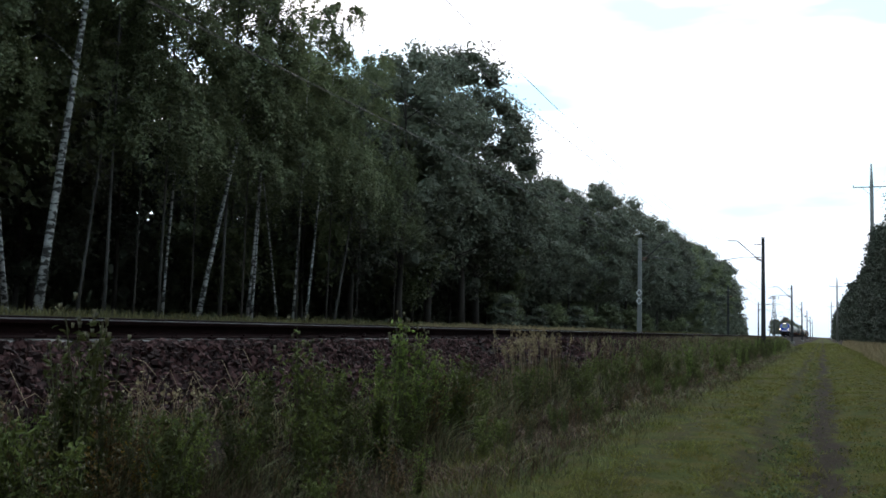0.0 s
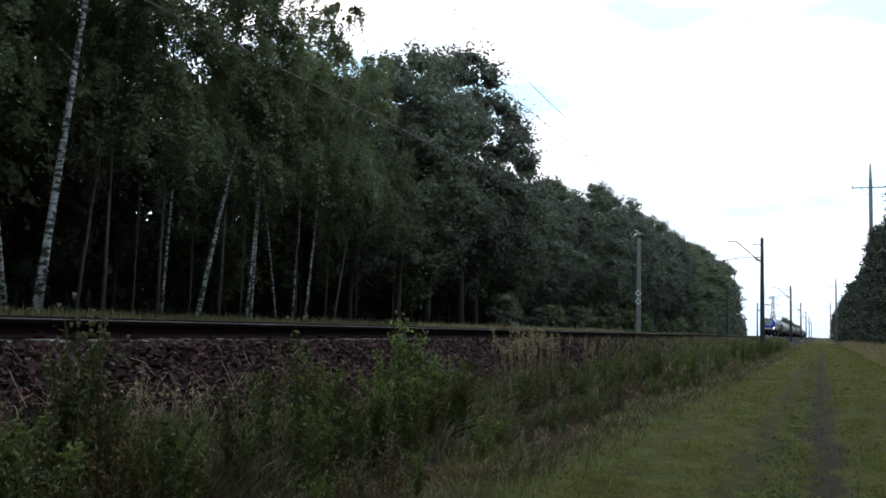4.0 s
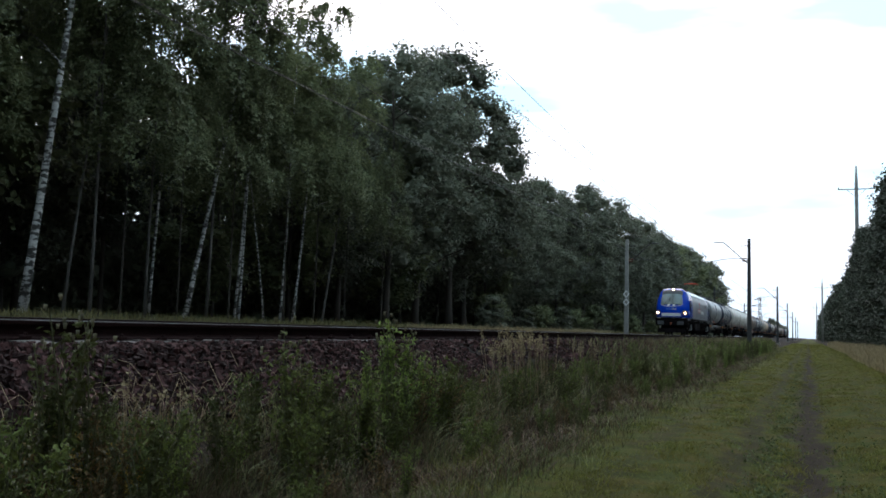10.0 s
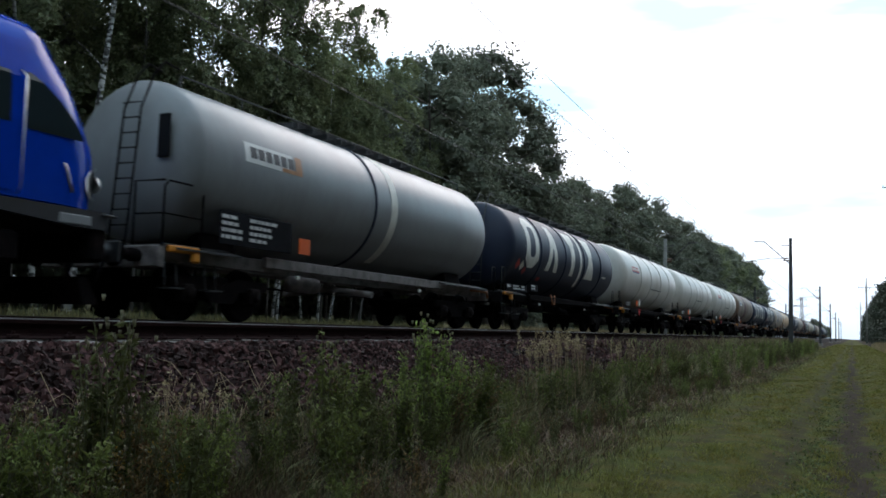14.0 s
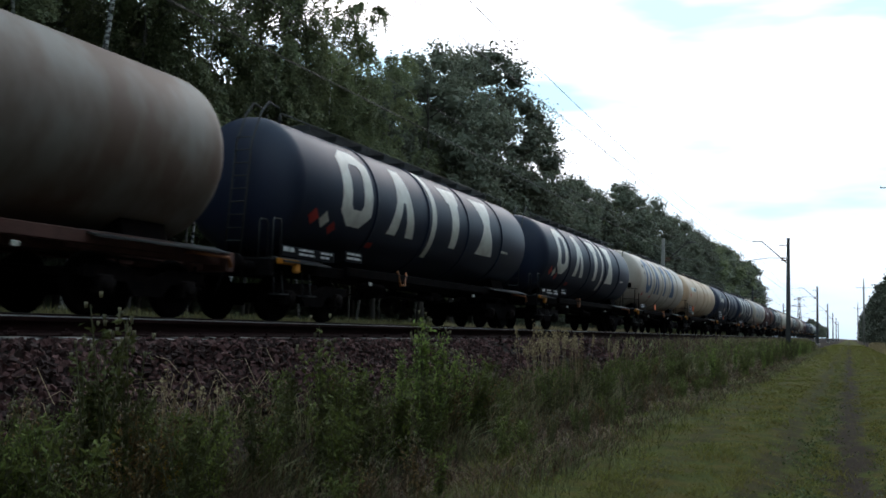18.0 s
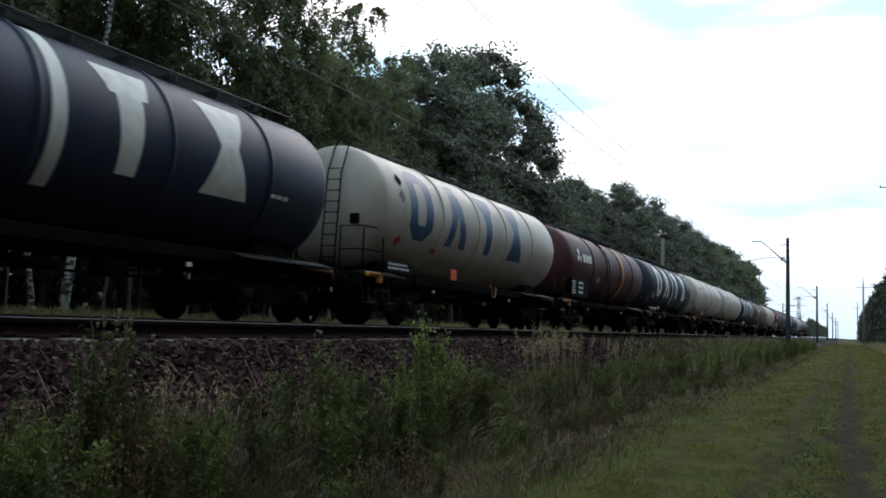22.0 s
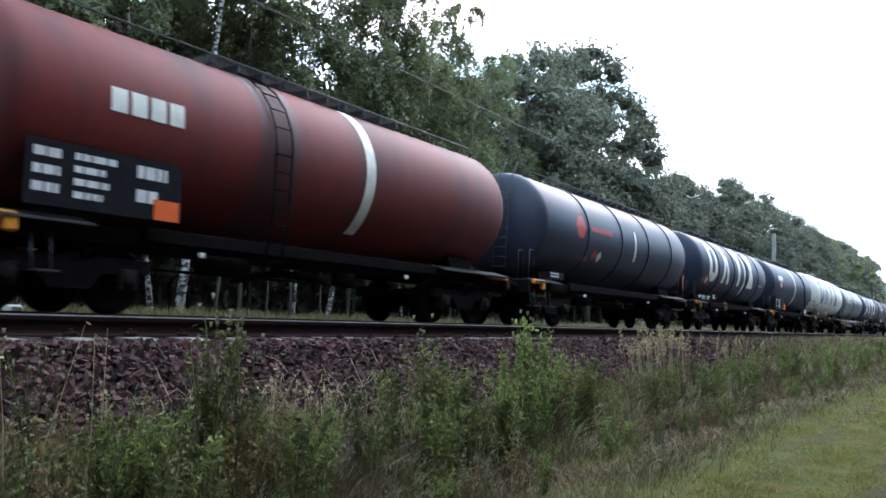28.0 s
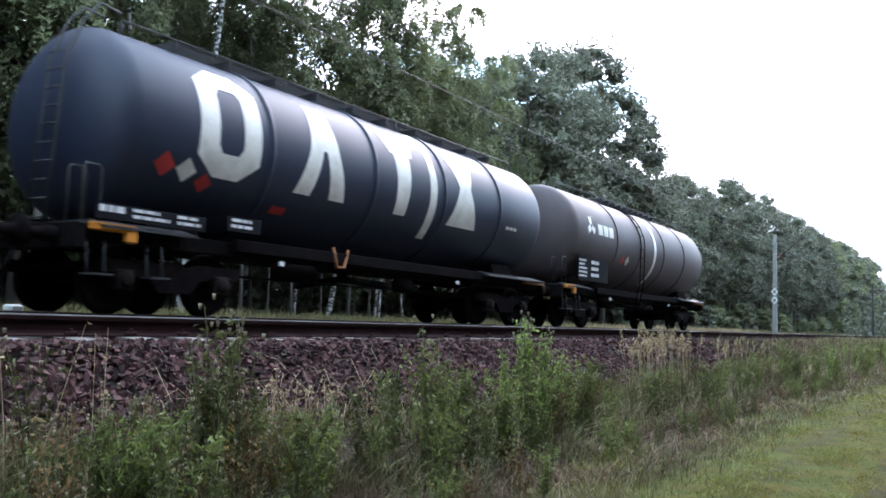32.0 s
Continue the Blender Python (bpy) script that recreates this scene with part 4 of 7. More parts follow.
black_four(1, "black tank wagon with four white painted shapes behind a grey one")
# 2, 3, 4: white tanks, a little fatter than the rest
TANK_R, TANK_Z = FAT
for k, name in ((2, "white tank wagon with pale rings and a red name mark"), (3, "plain white tank wagon with a cover plate on its side"), (4, "clean white tank wagon with a red-bordered name mark")):
    w = tank_wagon(*span(k), name, white_paint, rings=(4.55, 7.05, 9.7, 12.2), railing=False, end_ladder=False, hand_mat=underframe_mat, seed=k, board=(1.6, 2.6, 1.32, 1.56, ((1.7, 2.5, 2),)))
    if k != 3:
        block(w, 2.5, 4.06, 9, 18, mark_red, "name_board", "red name board")
        block(w, 2.5, 4.06, 6.5, 9, mark_blue, "name_stripe", "blue stripe under the name board")
        word_mark(w, 2.6, 3.98, 11, 16, mark_white, "row of white blocks", 5)
    block(w, 7.15, 10.0, -18, -16, mark_dark, "cover_edge", "dark edge of a cover plate")
    part("orange_plate", Shape().box(1.46, 1.48, 3.62, 4.02, 1.38, 1.68), mark_orange, w)
    for z, m, tint in ((1.58, sign_white_mat, "white"), (1.13, mark_red, "red")):
        part("placard", Shape().prism([(4.2, z), (4.42, z - 0.22), (4.64, z), (4.42, z + 0.22)], "x", 1.46, 1.475), m, w, tint + " diamond placard")
# 5: weathered brown-grey tank
w = tank_wagon(*span(5), "rust-streaked grey-brown tank wagon with a white name board", rust_paint, rings=(), railing=True, frame_mat=rust_frame_mat, skirt=True, top_rail=False, seed=6,
               board=(1.6, 3.3, 1.36, 2.0, ((1.65, 2.3, 4), (2.5, 3.1, 4))))
block(w, 2.1, 3.9, 5, 19, sign_white_mat, "name_board", "white name board")
word_mark(w, 2.3, 3.7, 8, 16, mark_blue, "row of blue blocks on the name board", 6)
part("dark_band", patch(Shape(), ((6.0, -60), (7.6, -60), (7.6, 85), (6.0, 85)), n=18), brown_paint, w, "dark rust-brown stained band")
diamond(w, 2.2, -10, 0.22, mark_red, "placard", "red placard")
diamond(w, 4.1, -22, 0.16, plate_dark, "placard")
part("orange_plate", Shape().box(1.41, 1.43, 3.5, 3.9, 1.32, 1.64), mark_orange, w)
TANK_R, TANK_Z = SLIM
black_four(6, "black tank wagon with four white painted shapes behind a rusty one", band_between=1)
black_four(7, "black tank wagon with four white painted shapes and a ladder")
TANK_R, TANK_Z = FAT
cream_four(8, "cream tank wagon with four blue painted shapes and railed platform", cream_paint)
TANK_R, TANK_Z = SLIM
# 9: stained cream tank
w = tank_wagon(*span(9), "rust-stained cream tank wagon with a half-worn name board", tan_paint, rings=(5.0, 8.3, 10.3), railing=True, seed=10, board=(1.7, 3.1, 1.45, 2.0, ((1.75, 2.1, 4), (2.25, 2.95, 5))))
block(w, 2.5, 4.6, 8, 20, sign_white_mat, "name_board", "half-worn white name board")
word_mark(w, 3.7, 4.5, 10, 18, mark_dark, "dark blocks left on the name board", 3)
diamond(w, 2.1, -2, 0.2, mark_red, "placard", "red diamond placard")
part("orange_plate", Shape().box(1.41, 1.43, 3.2, 3.6, 1.66, 1.98), mark_orange, w)
part("white_plate", Shape().box(1.41, 1.43, 3.25, 3.55, 1.38, 1.6), sign_white_mat, w)


def three_lobe(w, y, a, size, mat):
    """A maker's sign of three rounded blades."""
    s = Shape()
    for k in range(3):
        t = radians(90 + 120 * k)
        c, q = math.cos(t), math.sin(t)
        f = lambda u, v: (y + (u * c - v * q) * size, a + math.degrees((u * q + v * c) * size / TANK_R))
        patch(s, (f(0.15, -0.25), f(1.0, -0.38), f(1.0, 0.38), f(0.15, 0.25)), n=3)
    part("maker_sign", s, mat, w, "white three-bladed maker's sign")


def bladed_sign_wagon(k, label, mat, band_mat, rings=(4.6, 6.9, 9.5, 12.1), band_at=8.35):
    w = tank_wagon(*span(k), label, mat, rings=rings, end_ladder=False, side_ladder=6.95, seed=k, board=(1.5, 3.9, 1.40, 2.12, ((1.55, 2.2, 5), (2.5, 3.2, 3))))
    three_lobe(w, 2.35, 10, 0.3, mark_white)
    word_mark(w, 2.9, 4.3, 2, 15, mark_white, "row of three white blocks", 3)
    part("painted_band", patch(Shape(), ((band_at, -55), (band_at + 0.25, -55), (band_at + 0.25, 65), (band_at, 65)), n=18), band_mat, w, "pale band round the tank")
    if k == 10:
        part("orange_plate", Shape().box(1.43, 1.45, 4.0, 4.4, 1.38, 1.7), mark_orange, w)
    diamond(w, 5.3, -22, 0.18, mark_red, "placard", "red diamond placard")
    diamond(w, 5.75, -22, 0.18, mark_white, "placard", "white diamond placard")
    return w


bladed_sign_wagon(10, "black tank wagon with a white band and a three-bladed sign", black_paint, mark_white)
black_four(11, "black tank wagon with four white painted shapes round a band", band_between=1)
TANK_R, TANK_Z = FAT
cream_four(12, "off-white tank wagon with four tall blue painted shapes", cream_paint)
TANK_R, TANK_Z = SLIM
bladed_sign_wagon(13, "maroon tank wagon with an orange-white band and a three-bladed sign", brown_paint, mark_yellow, band_at=10.0)
black_four(14, "dark slate tank wagon with four tall white painted shapes", navy_paint, band_between=1, at=(2.75, 5.12, 8.35, 10.85, 7.48), rings=(4.5, 7.25, 10.05, 12.75))
# 15, 16: cream tanks with a blue name stripe
TANK_R, TANK_Z = FAT
for k in (15, 16):
    w = tank_wagon(*span(k), "cream tank wagon with a blue name stripe and an end ladder", cream_paint, rings=(5.1, 8.1, 11.1), railing=True, hand_mat=None, seed=k)
    block(w, 2.0, 4.2, 14, 17, mark_cyan, "name_stripe", "blue name stripe")
    word_mark(w, 2.2, 4.0, 18, 23, mark_red, "row of small red blocks", 7)
    part("painted_band", patch(Shape(), ((7.5, -20), (7.85, -20), (7.85, 55), (7.5, 55)), n=14), mark_white, w, "pale band")
    part("orange_plate", Shape().box(1.40, 1.42, 4.0, 4.5, 1.45, 1.8), mark_orange, w)
    diamond(w, 4.85, -38, 0.24, mark_white, "placard", "white diamond placard")
    diamond(w, 4.85, -56, 0.22, mark_red, "placard", "red diamond placard")
    for z, m in ((3.3, mark_yellow), (3.1, mark_yellow), (2.85, mark_red)):
        part("warning_sign", Shape().prism([(0.95, z - 0.08), (1.13, z - 0.08), (1.04, z + 0.09)], "y", 0.9, 1.2), m, w)
TANK_R, TANK_Z = SLIM
black_four(17, "black tank wagon with four white painted shapes behind cream ones")
# 18: grey-brown tank with pale bands
w = tank_wagon(*span(18), "grey-brown tank wagon with dark rings and a pale name mark", rust_paint, rings=(4.6, 6.8, 9.0, 11.3), ring_mat=brown_paint, seed=18, board=(3.0, 4.4, 1.3, 2.0, ((3.1, 4.3, 4),)))
word_mark(w, 2.4, 4.0, 5, 16, mark_white, "row of white blocks", 4)
# 19: cream-white tank
w = tank_wagon(*span(19), "off-white tank wagon with pale rust-edged rings", cream_paint, rings=(4.3, 7.4, 10.1, 12.3), railing=True, seed=19)
part("painted_band", patch(Shape(), ((8.1, -25), (8.5, -25), (8.5, 65), (8.1, 65)), n=14), mark_white, w, "pale band")
word_mark(w, 12.7, 13.5, -18, -15, mark_dark, "small dark mark", 2)
# 20: red tank
w = tank_wagon(*span(20), "red tank wagon with a white band and a dark data board", red_paint, rings=(), end_ladder=False, side_ladder=6.1, hand_mat=mark_white, seed=20, skirt=True,
               board=(1.5, 4.0, 1.35, 2.2, ((1.6, 2.0, 3), (2.2, 2.9, 4), (3.2, 3.8, 2))))
word_mark(w, 2.65, 4.0, -2, 11, mark_white, "row of four white blocks", 4)
part("painted_band", patch(Shape(), ((8.5, -50), (8.8, -50), (8.8, 65), (8.5, 65)), n=18), mark_white, w, "white band round the tank")
part("dark_band", patch(Shape(), ((5.6, -70), (6.6, -70), (6.6, 85), (5.6, 85)), n=18), brown_paint, w, "dark stained band")
part("orange_plate", Shape().box(1.43, 1.45, 3.5, 3.95, 1.36, 1.65), mark_orange, w)
diamond(w, 3.0, -36, 0.22, mark_white, "placard", "white diamond placard")
diamond(w, 2.5, -42, 0.22, mark_red, "placard", "red diamond placard")
# 21: charcoal tank with red marks
w = tank_wagon(*span(21), "charcoal tank wagon with a red sign and red writing", greyblack_paint, rings=(4.3, 7.2, 9.9, 12.6), seed=21, board=(1.6, 2.6, 1.3, 1.5, ((1.7, 2.5, 2),)))
s = Shape()
for k in range(6):
    a, b = radians(60 * k), radians(60 * k + 60)
    patch(s, tuple((3.7 + 0.38 * q * math.cos(t), 6 + math.degrees(0.38 * q * math.sin(t) / TANK_R)) for t, q in ((a, 0.0), (a, 1.0), (b, 1.0), (b, 0.02))), n=2)
part("maker_sign", s, mark_red, w, "red six-sided sign")
word_mark(w, 4.5, 6.3, 3, 9, mark_red, "row of red blocks", 8)
block(w, 8.45, 8.62, -22, 18, mark_white, "painted_bar", "short white bar")
hazard(w, 5.0, -24)
block(w, 4.2, 4.6, -34, -28, mark_red, "red_patch")
black_four(22, "black tank wagon with four white painted shapes beside a charcoal one")
# 23: black tank with a small white mark
w = tank_wagon(*span(23), "black tank wagon with a white band and a side ladder", black_paint, rings=(), end_ladder=False, side_ladder=11.0, seed=23, skirt=True, board=(1.8, 4.0, 1.35, 2.0, ((1.9, 2.2, 3), (2.6, 3.1, 4))))
word_mark(w, 2.45, 3.85, 8, 20, mark_white, "row of four white blocks", 4)
hazard(w, 2.75, 0)
part("painted_band", patch(Shape(), ((7.65, -50), (7.95, -50), (7.95, 65), (7.65, 65)), n=18), mark_white, w, "white band round the tank")
part("orange_plate", Shape().box(1.43, 1.45, 4.05, 4.5, 1.34, 1.68), mark_orange, w)
part("white_plate", Shape().box(1.24, 1.26, 12.4, 13.0, 1.3, 1.6), sign_white_mat, w)
TANK_R, TANK_Z = FAT
cream_four(24, "white tank wagon with four tall blue painted shapes", white_paint)
TANK_R, TANK_Z = SLIM
# 25: blue-grey tank
w = tank_wagon(*span(25), "blue-grey tank wagon with a red and white name board", teal_paint, rings=(7.15,), ring_mat=greyblack_paint, end_ladder=False, frame_mat=grey_frame_mat, seed=25, skirt=True)
block(w, 2.6, 4.6, 6, 15, mark_red, "name_board", "red name board")
word_mark(w, 2.75, 4.5, 8, 13, mark_white, "row of white blocks", 5)
block(w, 2.6, 4.6, 2.5, 6, mark_blue, "name_stripe", "blue stripe under the name board")
block(w, 2.6, 4.6, -2, 2.5, mark_white, "name_stripe", "white stripe under the name board")
hazard(w, 2.35, -13)
for k, (y, a) in enumerate(((2.5, -34), (2.8, -46), (3.9, -40), (3.9, -52))):
    word_mark(w, y, y + 0.7, a, a + 3, mark_white, "rows of small white writing", 4)
    word_mark(w, y, y + 0.6, a - 5, a - 2, mark_white, "rows of small white writing", 3)
block(w, 4.75, 5.1, -28, -23, mark_red, "red_patch")
block(w, 8.1, 8.28, -8, 18, mark_white, "painted_bar", "short white bar")
block(w, 8.1, 8.28, -22, -9, mark_blue, "painted_bar", "short blue bar")
black_four(26, "charcoal tank wagon with four white painted shapes, last but one", greyblack_paint)
bladed_sign_wagon(27, "dusky grey-brown tank wagon at the end of the train", dusky_paint, mark_white)


# ---- the electric locomotive ----
blue_paint = material("blue_loco_paint", (0.002, 0.047, 0.45), 0.14, spec=0.1, var=0.1, scale=0.8, fine=6, second=(0.008, 0.045, 0.32), amount=0.3)
side_grey = material("grey_loco_paint", (0.215, 0.22, 0.24), 0.34, var=0.08, scale=0.7, fine=6, second=(0.15, 0.15, 0.15), amount=0.3)
pale_grey = material("pale_grey_panel", (0.30, 0.31, 0.32), 0.3, var=0.06)
roof_white = material("white_roof_paint", (0.80, 0.83, 0.88), 0.35, var=0.06, scale=0.8, fine=6, second=(0.6, 0.6, 0.6), amount=0.3)
glass_mat = bpy.data.materials.new("cab_glass")
glass_mat.use_nodes = True
glass_bsdf = glass_mat.node_tree.nodes["Principled BSDF"]
glass_bsdf.inputs["Base Color"].default_value = (0.02, 0.03, 0.035, 1)
glass_bsdf.inputs["Roughness"].default_value = 0.08
glass_bsdf.inputs["IOR"].default_value = 1.4
screen_mat = material("windscreen_glass", (0.16, 0.20, 0.19), 0.08, var=0.2, scale=1.2, fine=5, spec=0.8)
lamp_glow = glowing("headlamp_glow", (1.0, 0.62, 0.34), 22.0)
number_blue = material("number_blue", (0.03, 0.14, 0.5), 0.4, var=0.2)
hook_mat = material("hook_orange", (0.42, 0.09, 0.03), 0.6, var=0.3, scale=8)
buffer_grey = material("buffer_grey", (0.05, 0.05, 0.055), 0.55, var=0.2, scale=5)
panto_red = material("pantograph_red", (0.62, 0.05, 0.03), 0.45, var=0.1)
chrome_mat = material("handrail_steel", (0.7, 0.7, 0.7), 0.3, metal=1.0, var=0.1)

LOCO_LEN = 20.4
Z_LOW, Z_EDGE, Z_TOP, Z_CAB = 1.58, 3.74, 4.12, 4.27


def half_width(z):
    return float(np.interp(z, (1.58, 2.6, 3.2, 3.74), (1.46, 1.48, 1.44, 1.28)))


def nose(u, v):
    """A point of the cab front: u from side to side, v from the skirt to the roof edge."""
    s = math.sin(u * math.pi / 2)
    top = Z_EDGE + (Z_CAB - Z_EDGE) * (1 - abs(s) ** 4)
    z = Z_LOW + v * (top - Z_LOW)
    base = float(np.interp(z, (1.58, 1.9, 2.45, 2.62, 3.5, 3.9, 4.16, 4.3), (0.40, 0.34, 0.38, 0.48, 0.92, 1.2, 1.62, 2.2)))
    return Vector((s * half_width(min(z, Z_EDGE)), base + 1.15 * (1 - max(0.0, 1 - abs(s) ** 3) ** 0.5), z))


def cab_shell(y_end):
    s, nu, nv = Shape(), 20, 18
    grid = [[nose(-1 + 2 * i / nu, j / nv) for i in range(nu + 1)] for j in range(nv + 1)]
    verts = [p for row in grid for p in row]
    n = nu + 1
    s.add(verts, [(j * n + i, j * n + i + 1, (j + 1) * n + i + 1, (j + 1) * n + i) for j in range(nv) for i in range(nu)], True)
    edge = [grid[j][0] for j in range(nv + 1)] + [grid[nv][i] for i in range(1, nu + 1)] + [grid[j][nu] for j in range(nv - 1, -1, -1)]
    loops = [edge]
    for k in range(1, 6):
        loops.append([Vector((p.x, p.y + (y_end - p.y) * k / 5, p.z)) for p in edge])
    m = len(edge)
    s.add([p for l in loops for p in l], [(k * m + i, k * m + i + 1, (k + 1) * m + i + 1, (k + 1) * m + i) for k in range(5) for i in range(m - 1)], True)
    return welded(s)


def welded(shape):
    """The same faces with corners that coincide made one, so that they shade smoothly."""
    s, index, back = Shape(), {}, []
    for p in shape.v:
        key = tuple(round(c, 4) for c in p)
        if key not in index:
            index[key] = len(s.v)
            s.v.append(tuple(p))
        back.append(index[key])
    for face, smooth in zip(shape.f, shape.s):
        g = []
        for i in face:
            if back[i] not in g:
                g.append(back[i])
        if len(g) > 2:
            s.f.append(tuple(g))
            s.s.append(smooth)
    return s


def nose_disc(u0, v0, ru, rv, inner=0.0, out=0.02):
    """An oval (or an oval ring) on the cab front."""
    s, n = Shape(), 24
    verts = []
    for q in (inner, 1.0):
        for k in range(n):
            w = 2 * math.pi * k / n
            p = nose(u0 + ru * q * math.cos(w), v0 + rv * q * math.sin(w))
            verts.append(p + Vector((0.8 * out if u0 > 0 else -0.8 * out, -out, 0)))
    return s.add(verts, [(k, n + k, n + (k + 1) % n, (k + 1) % n)for k in range(n)], True)


def nose_patch(u0, u1, v0, v1, out=0.012, nu=8, nv=6, bow=0.0):
    s = Shape()
    verts = []
    for j in range(nv + 1):
        for i in range(nu + 1):
            u, v = u0 + (u1 - u0) * i / nu, v0 + (v1 - v0) * j / nv + bow * (2 * i / nu - 1) ** 2
            p = nose(u, v)
            verts.append(p + Vector((0.25 * out * u, -out, out * 0.5)))
    n = nu + 1
    return s.add(verts, [(j * n + i, j * n + i + 1, (j + 1) * n + i + 1, (j + 1) * n + i) for j in range(nv) for i in range(nu)], True)


def side_quad(s, y0, y1, z0, z1, out=0.006, side=1):
    """A painted area that follows the body side."""
    zs = sorted({z0, z1, *[z for z in (2.1, 2.6, 2.9, 3.2, 3.45) if z0 < z < z1]})
    v = [(side * (half_width(z) + out), y, z) for z in zs for y in (y0, y1)]
    return s.add(v, [((2 * i, 2 * i + 1, 2 * i + 3, 2 * i + 2) if side > 0 else (2 * i + 2, 2 * i + 3, 2 * i + 1, 2 * i)) for i in range(len(zs) - 1)])


def cab_window(d, shift):
    """The quarter light behind the windscreen pillar: low and pointed in front, high behind."""
    s, zs = Shape(), (2.52, 2.6, 2.8, 3.0, 3.2, 3.3)
    fronts = (2.02, 2.05, 2.2, 2.42, 2.72, 2.92)
    v = []
    for z, f in zip(zs, fronts):
        v += [(d * (half_width(z) + 0.012), f + shift, z), (d * (half_width(z) + 0.012), 3.0 + shift, z)]
    return s.add(v, [((2 * i, 2 * i + 1, 2 * i + 3, 2 * i + 2) if d > 0 else (2 * i + 2, 2 * i + 3, 2 * i + 1, 2 * i)) for i in range(5)])


def side_poly(s, pts, out=0.02):
    return s.add([(half_width(z) + out, y, z) for y, z in pts], [tuple(range(len(pts)))])


def flipped(shape):
    """The same shape for the other end of the engine."""
    s = Shape()
    s.add([(-x, LOCO_LEN - y, z) for x, y, z in shape.v], shape.f)
    s.s = list(shape.s)
    return s


def locomotive(start):
    w = thing("locomotive", "blue and grey electric locomotive with white roof and lit headlamps", "locomotive", pose(FAR_X, start, FAR_RAIL))
    cab_len, L = 4.05, LOCO_LEN
    for end in (0, 1):
        f = (lambda q: q) if not end else flipped
        cab = part("cab", f(cab_shell(cab_len if not end else 3.0)), blue_paint, w, "glossy blue driver's cab")
        part("windscreen", f(nose_patch(-0.46, 0.46, 0.45, 0.80, 0.02)), screen_mat, cab, "pale raked windscreen")
        part("screen_surround", f(nose_patch(-0.52, 0.52, 0.80, 0.95, 0.016)), mark_dark, cab, "dark band over the windscreen")
        part("number_board", f(nose_patch(0.03, 0.20, 0.255, 0.295, 0.018)), pale_grey, cab, "small white board")
        part("number_bars", f(nose_patch(-0.20, 0.02, 0.255, 0.29, 0.018)), number_blue, cab, "pale blue row of bars")
        part("front_stripe", f(nose_patch(-0.40, 0.40, 0.03, 0.135, 0.02)), roof_white, cab, "white stripe across the nose")
        part("chin_band", f(nose_patch(-0.46, 0.46, 0.345, 0.367, 0.018, bow=0.09, nu=16)), pale_grey, cab, "pale curved line under the windscreen")
        part("grille", f(nose_patch(-0.40, 0.40, 0.42, 0.45, 0.014)), mark_dark, cab)
        for k in (-0.1, 0.1):
            part("camera_box", f(nose_patch(k - 0.045, k + 0.045, 0.385, 0.435, 0.03, 2, 2)), sign_white_mat, cab)
        for d in (-1, 1):
            hl = part("headlamp", f(nose_disc(d * 0.61, 0.165, 0.16, 0.085, 0.0, 0.02)), mark_dark, cab, "dark oval headlamp housing")
            part("lamp_surround", f(nose_disc(d * 0.61, 0.165, 0.18, 0.10, 0.86, 0.03)), chrome_mat, hl, "silver oval surround")
            p = nose(d * 0.61, 0.165)
            lens = Shape().lathe([(-0.05, 0.09), (-0.08, 0.06), (-0.09, 0.0)][::-1], (p.x + 0.0, p.y - 0.0, p.z), "y", 16)
            part("lamp_lens", f(lens), lamp_glow if not end else chrome_mat, hl, "lit round headlamp" if not end else "")
            rim = Shape().lathe([(-0.02, 0.125), (-0.07, 0.125), (-0.075, 0.095), (-0.03, 0.09)][::-1], tuple(p), "y", 20)
            part("lamp_rim", f(rim), chrome_mat, hl, "silver headlamp rim")
            u0, u1, u2, v2 = (-0.1, 0.02, -0.28, 0.43) if d < 0 else (0.0, 0.12, 0.09, 0.44)
            part("wiper", f(Shape().tube([nose(u0, 0.52) + Vector((0, -0.06, 0)), nose((u0 + u1) / 2, 0.66) + Vector((0, -0.07, 0.02)), nose(u1, 0.79) + Vector((0, -0.06, 0.03))], 0.02, 5)
                              .tube([nose(u2, v2) + Vector((0, -0.04, 0)), nose((u0 + u2) / 2, 0.55) + Vector((0, -0.07, 0.02)), nose((u0 + u1) / 2, 0.66) + Vector((0, -0.08, 0.02))], 0.015, 5)), mark_dark, cab, "black windscreen wiper")
            # side window, door with its window and hand rails
            shift = -0.85 if end else 0.0
            part("side_window", f(cab_window(d, shift)), glass_mat, cab, "dark side window")
            dr = part("door", f(side_quad(Shape(), 3.12 + shift, 3.86 + shift, 1.66, 3.5, 0.010, d)), blue_paint, cab)
            part("door_window", f(side_quad(Shape(), 3.24 + shift, 3.74 + shift, 2.55, 3.25, 0.014, d)), glass_mat, dr)
            for y in (3.06, 3.94):
                part("handrail", f(Shape().tube([(d * 1.47, y + shift, 1.62), (d * 1.54, y + shift, 1.7), (d * 1.52, y + shift, 3.2), (d * 1.42, y + shift, 3.3)], 0.012, 6)), chrome_mat, cab)
            part("handrail", f(Shape().tube([(d * 1.40, 1.28, 1.75), (d * 1.47, 1.30, 1.8), (d * 1.47, 1.45, 2.15), (d * 1.40, 1.48, 2.2)], 0.02, 6)), chrome_mat, cab)
            st = Shape()
            for z in (0.45, 0.75):
                st.box(min(d * 1.22, d * 1.45), max(d * 1.22, d * 1.45), 3.3 + shift, 3.62 + shift, z, z + 0.03)
            for y in (3.3, 3.62):
                st.box(min(d * 1.4, d * 1.45), max(d * 1.4, d * 1.45), y + shift - 0.02, y + shift + 0.02, 0.45, 0.98)
            part("step", f(st), chrome_mat, w, "steel door steps")
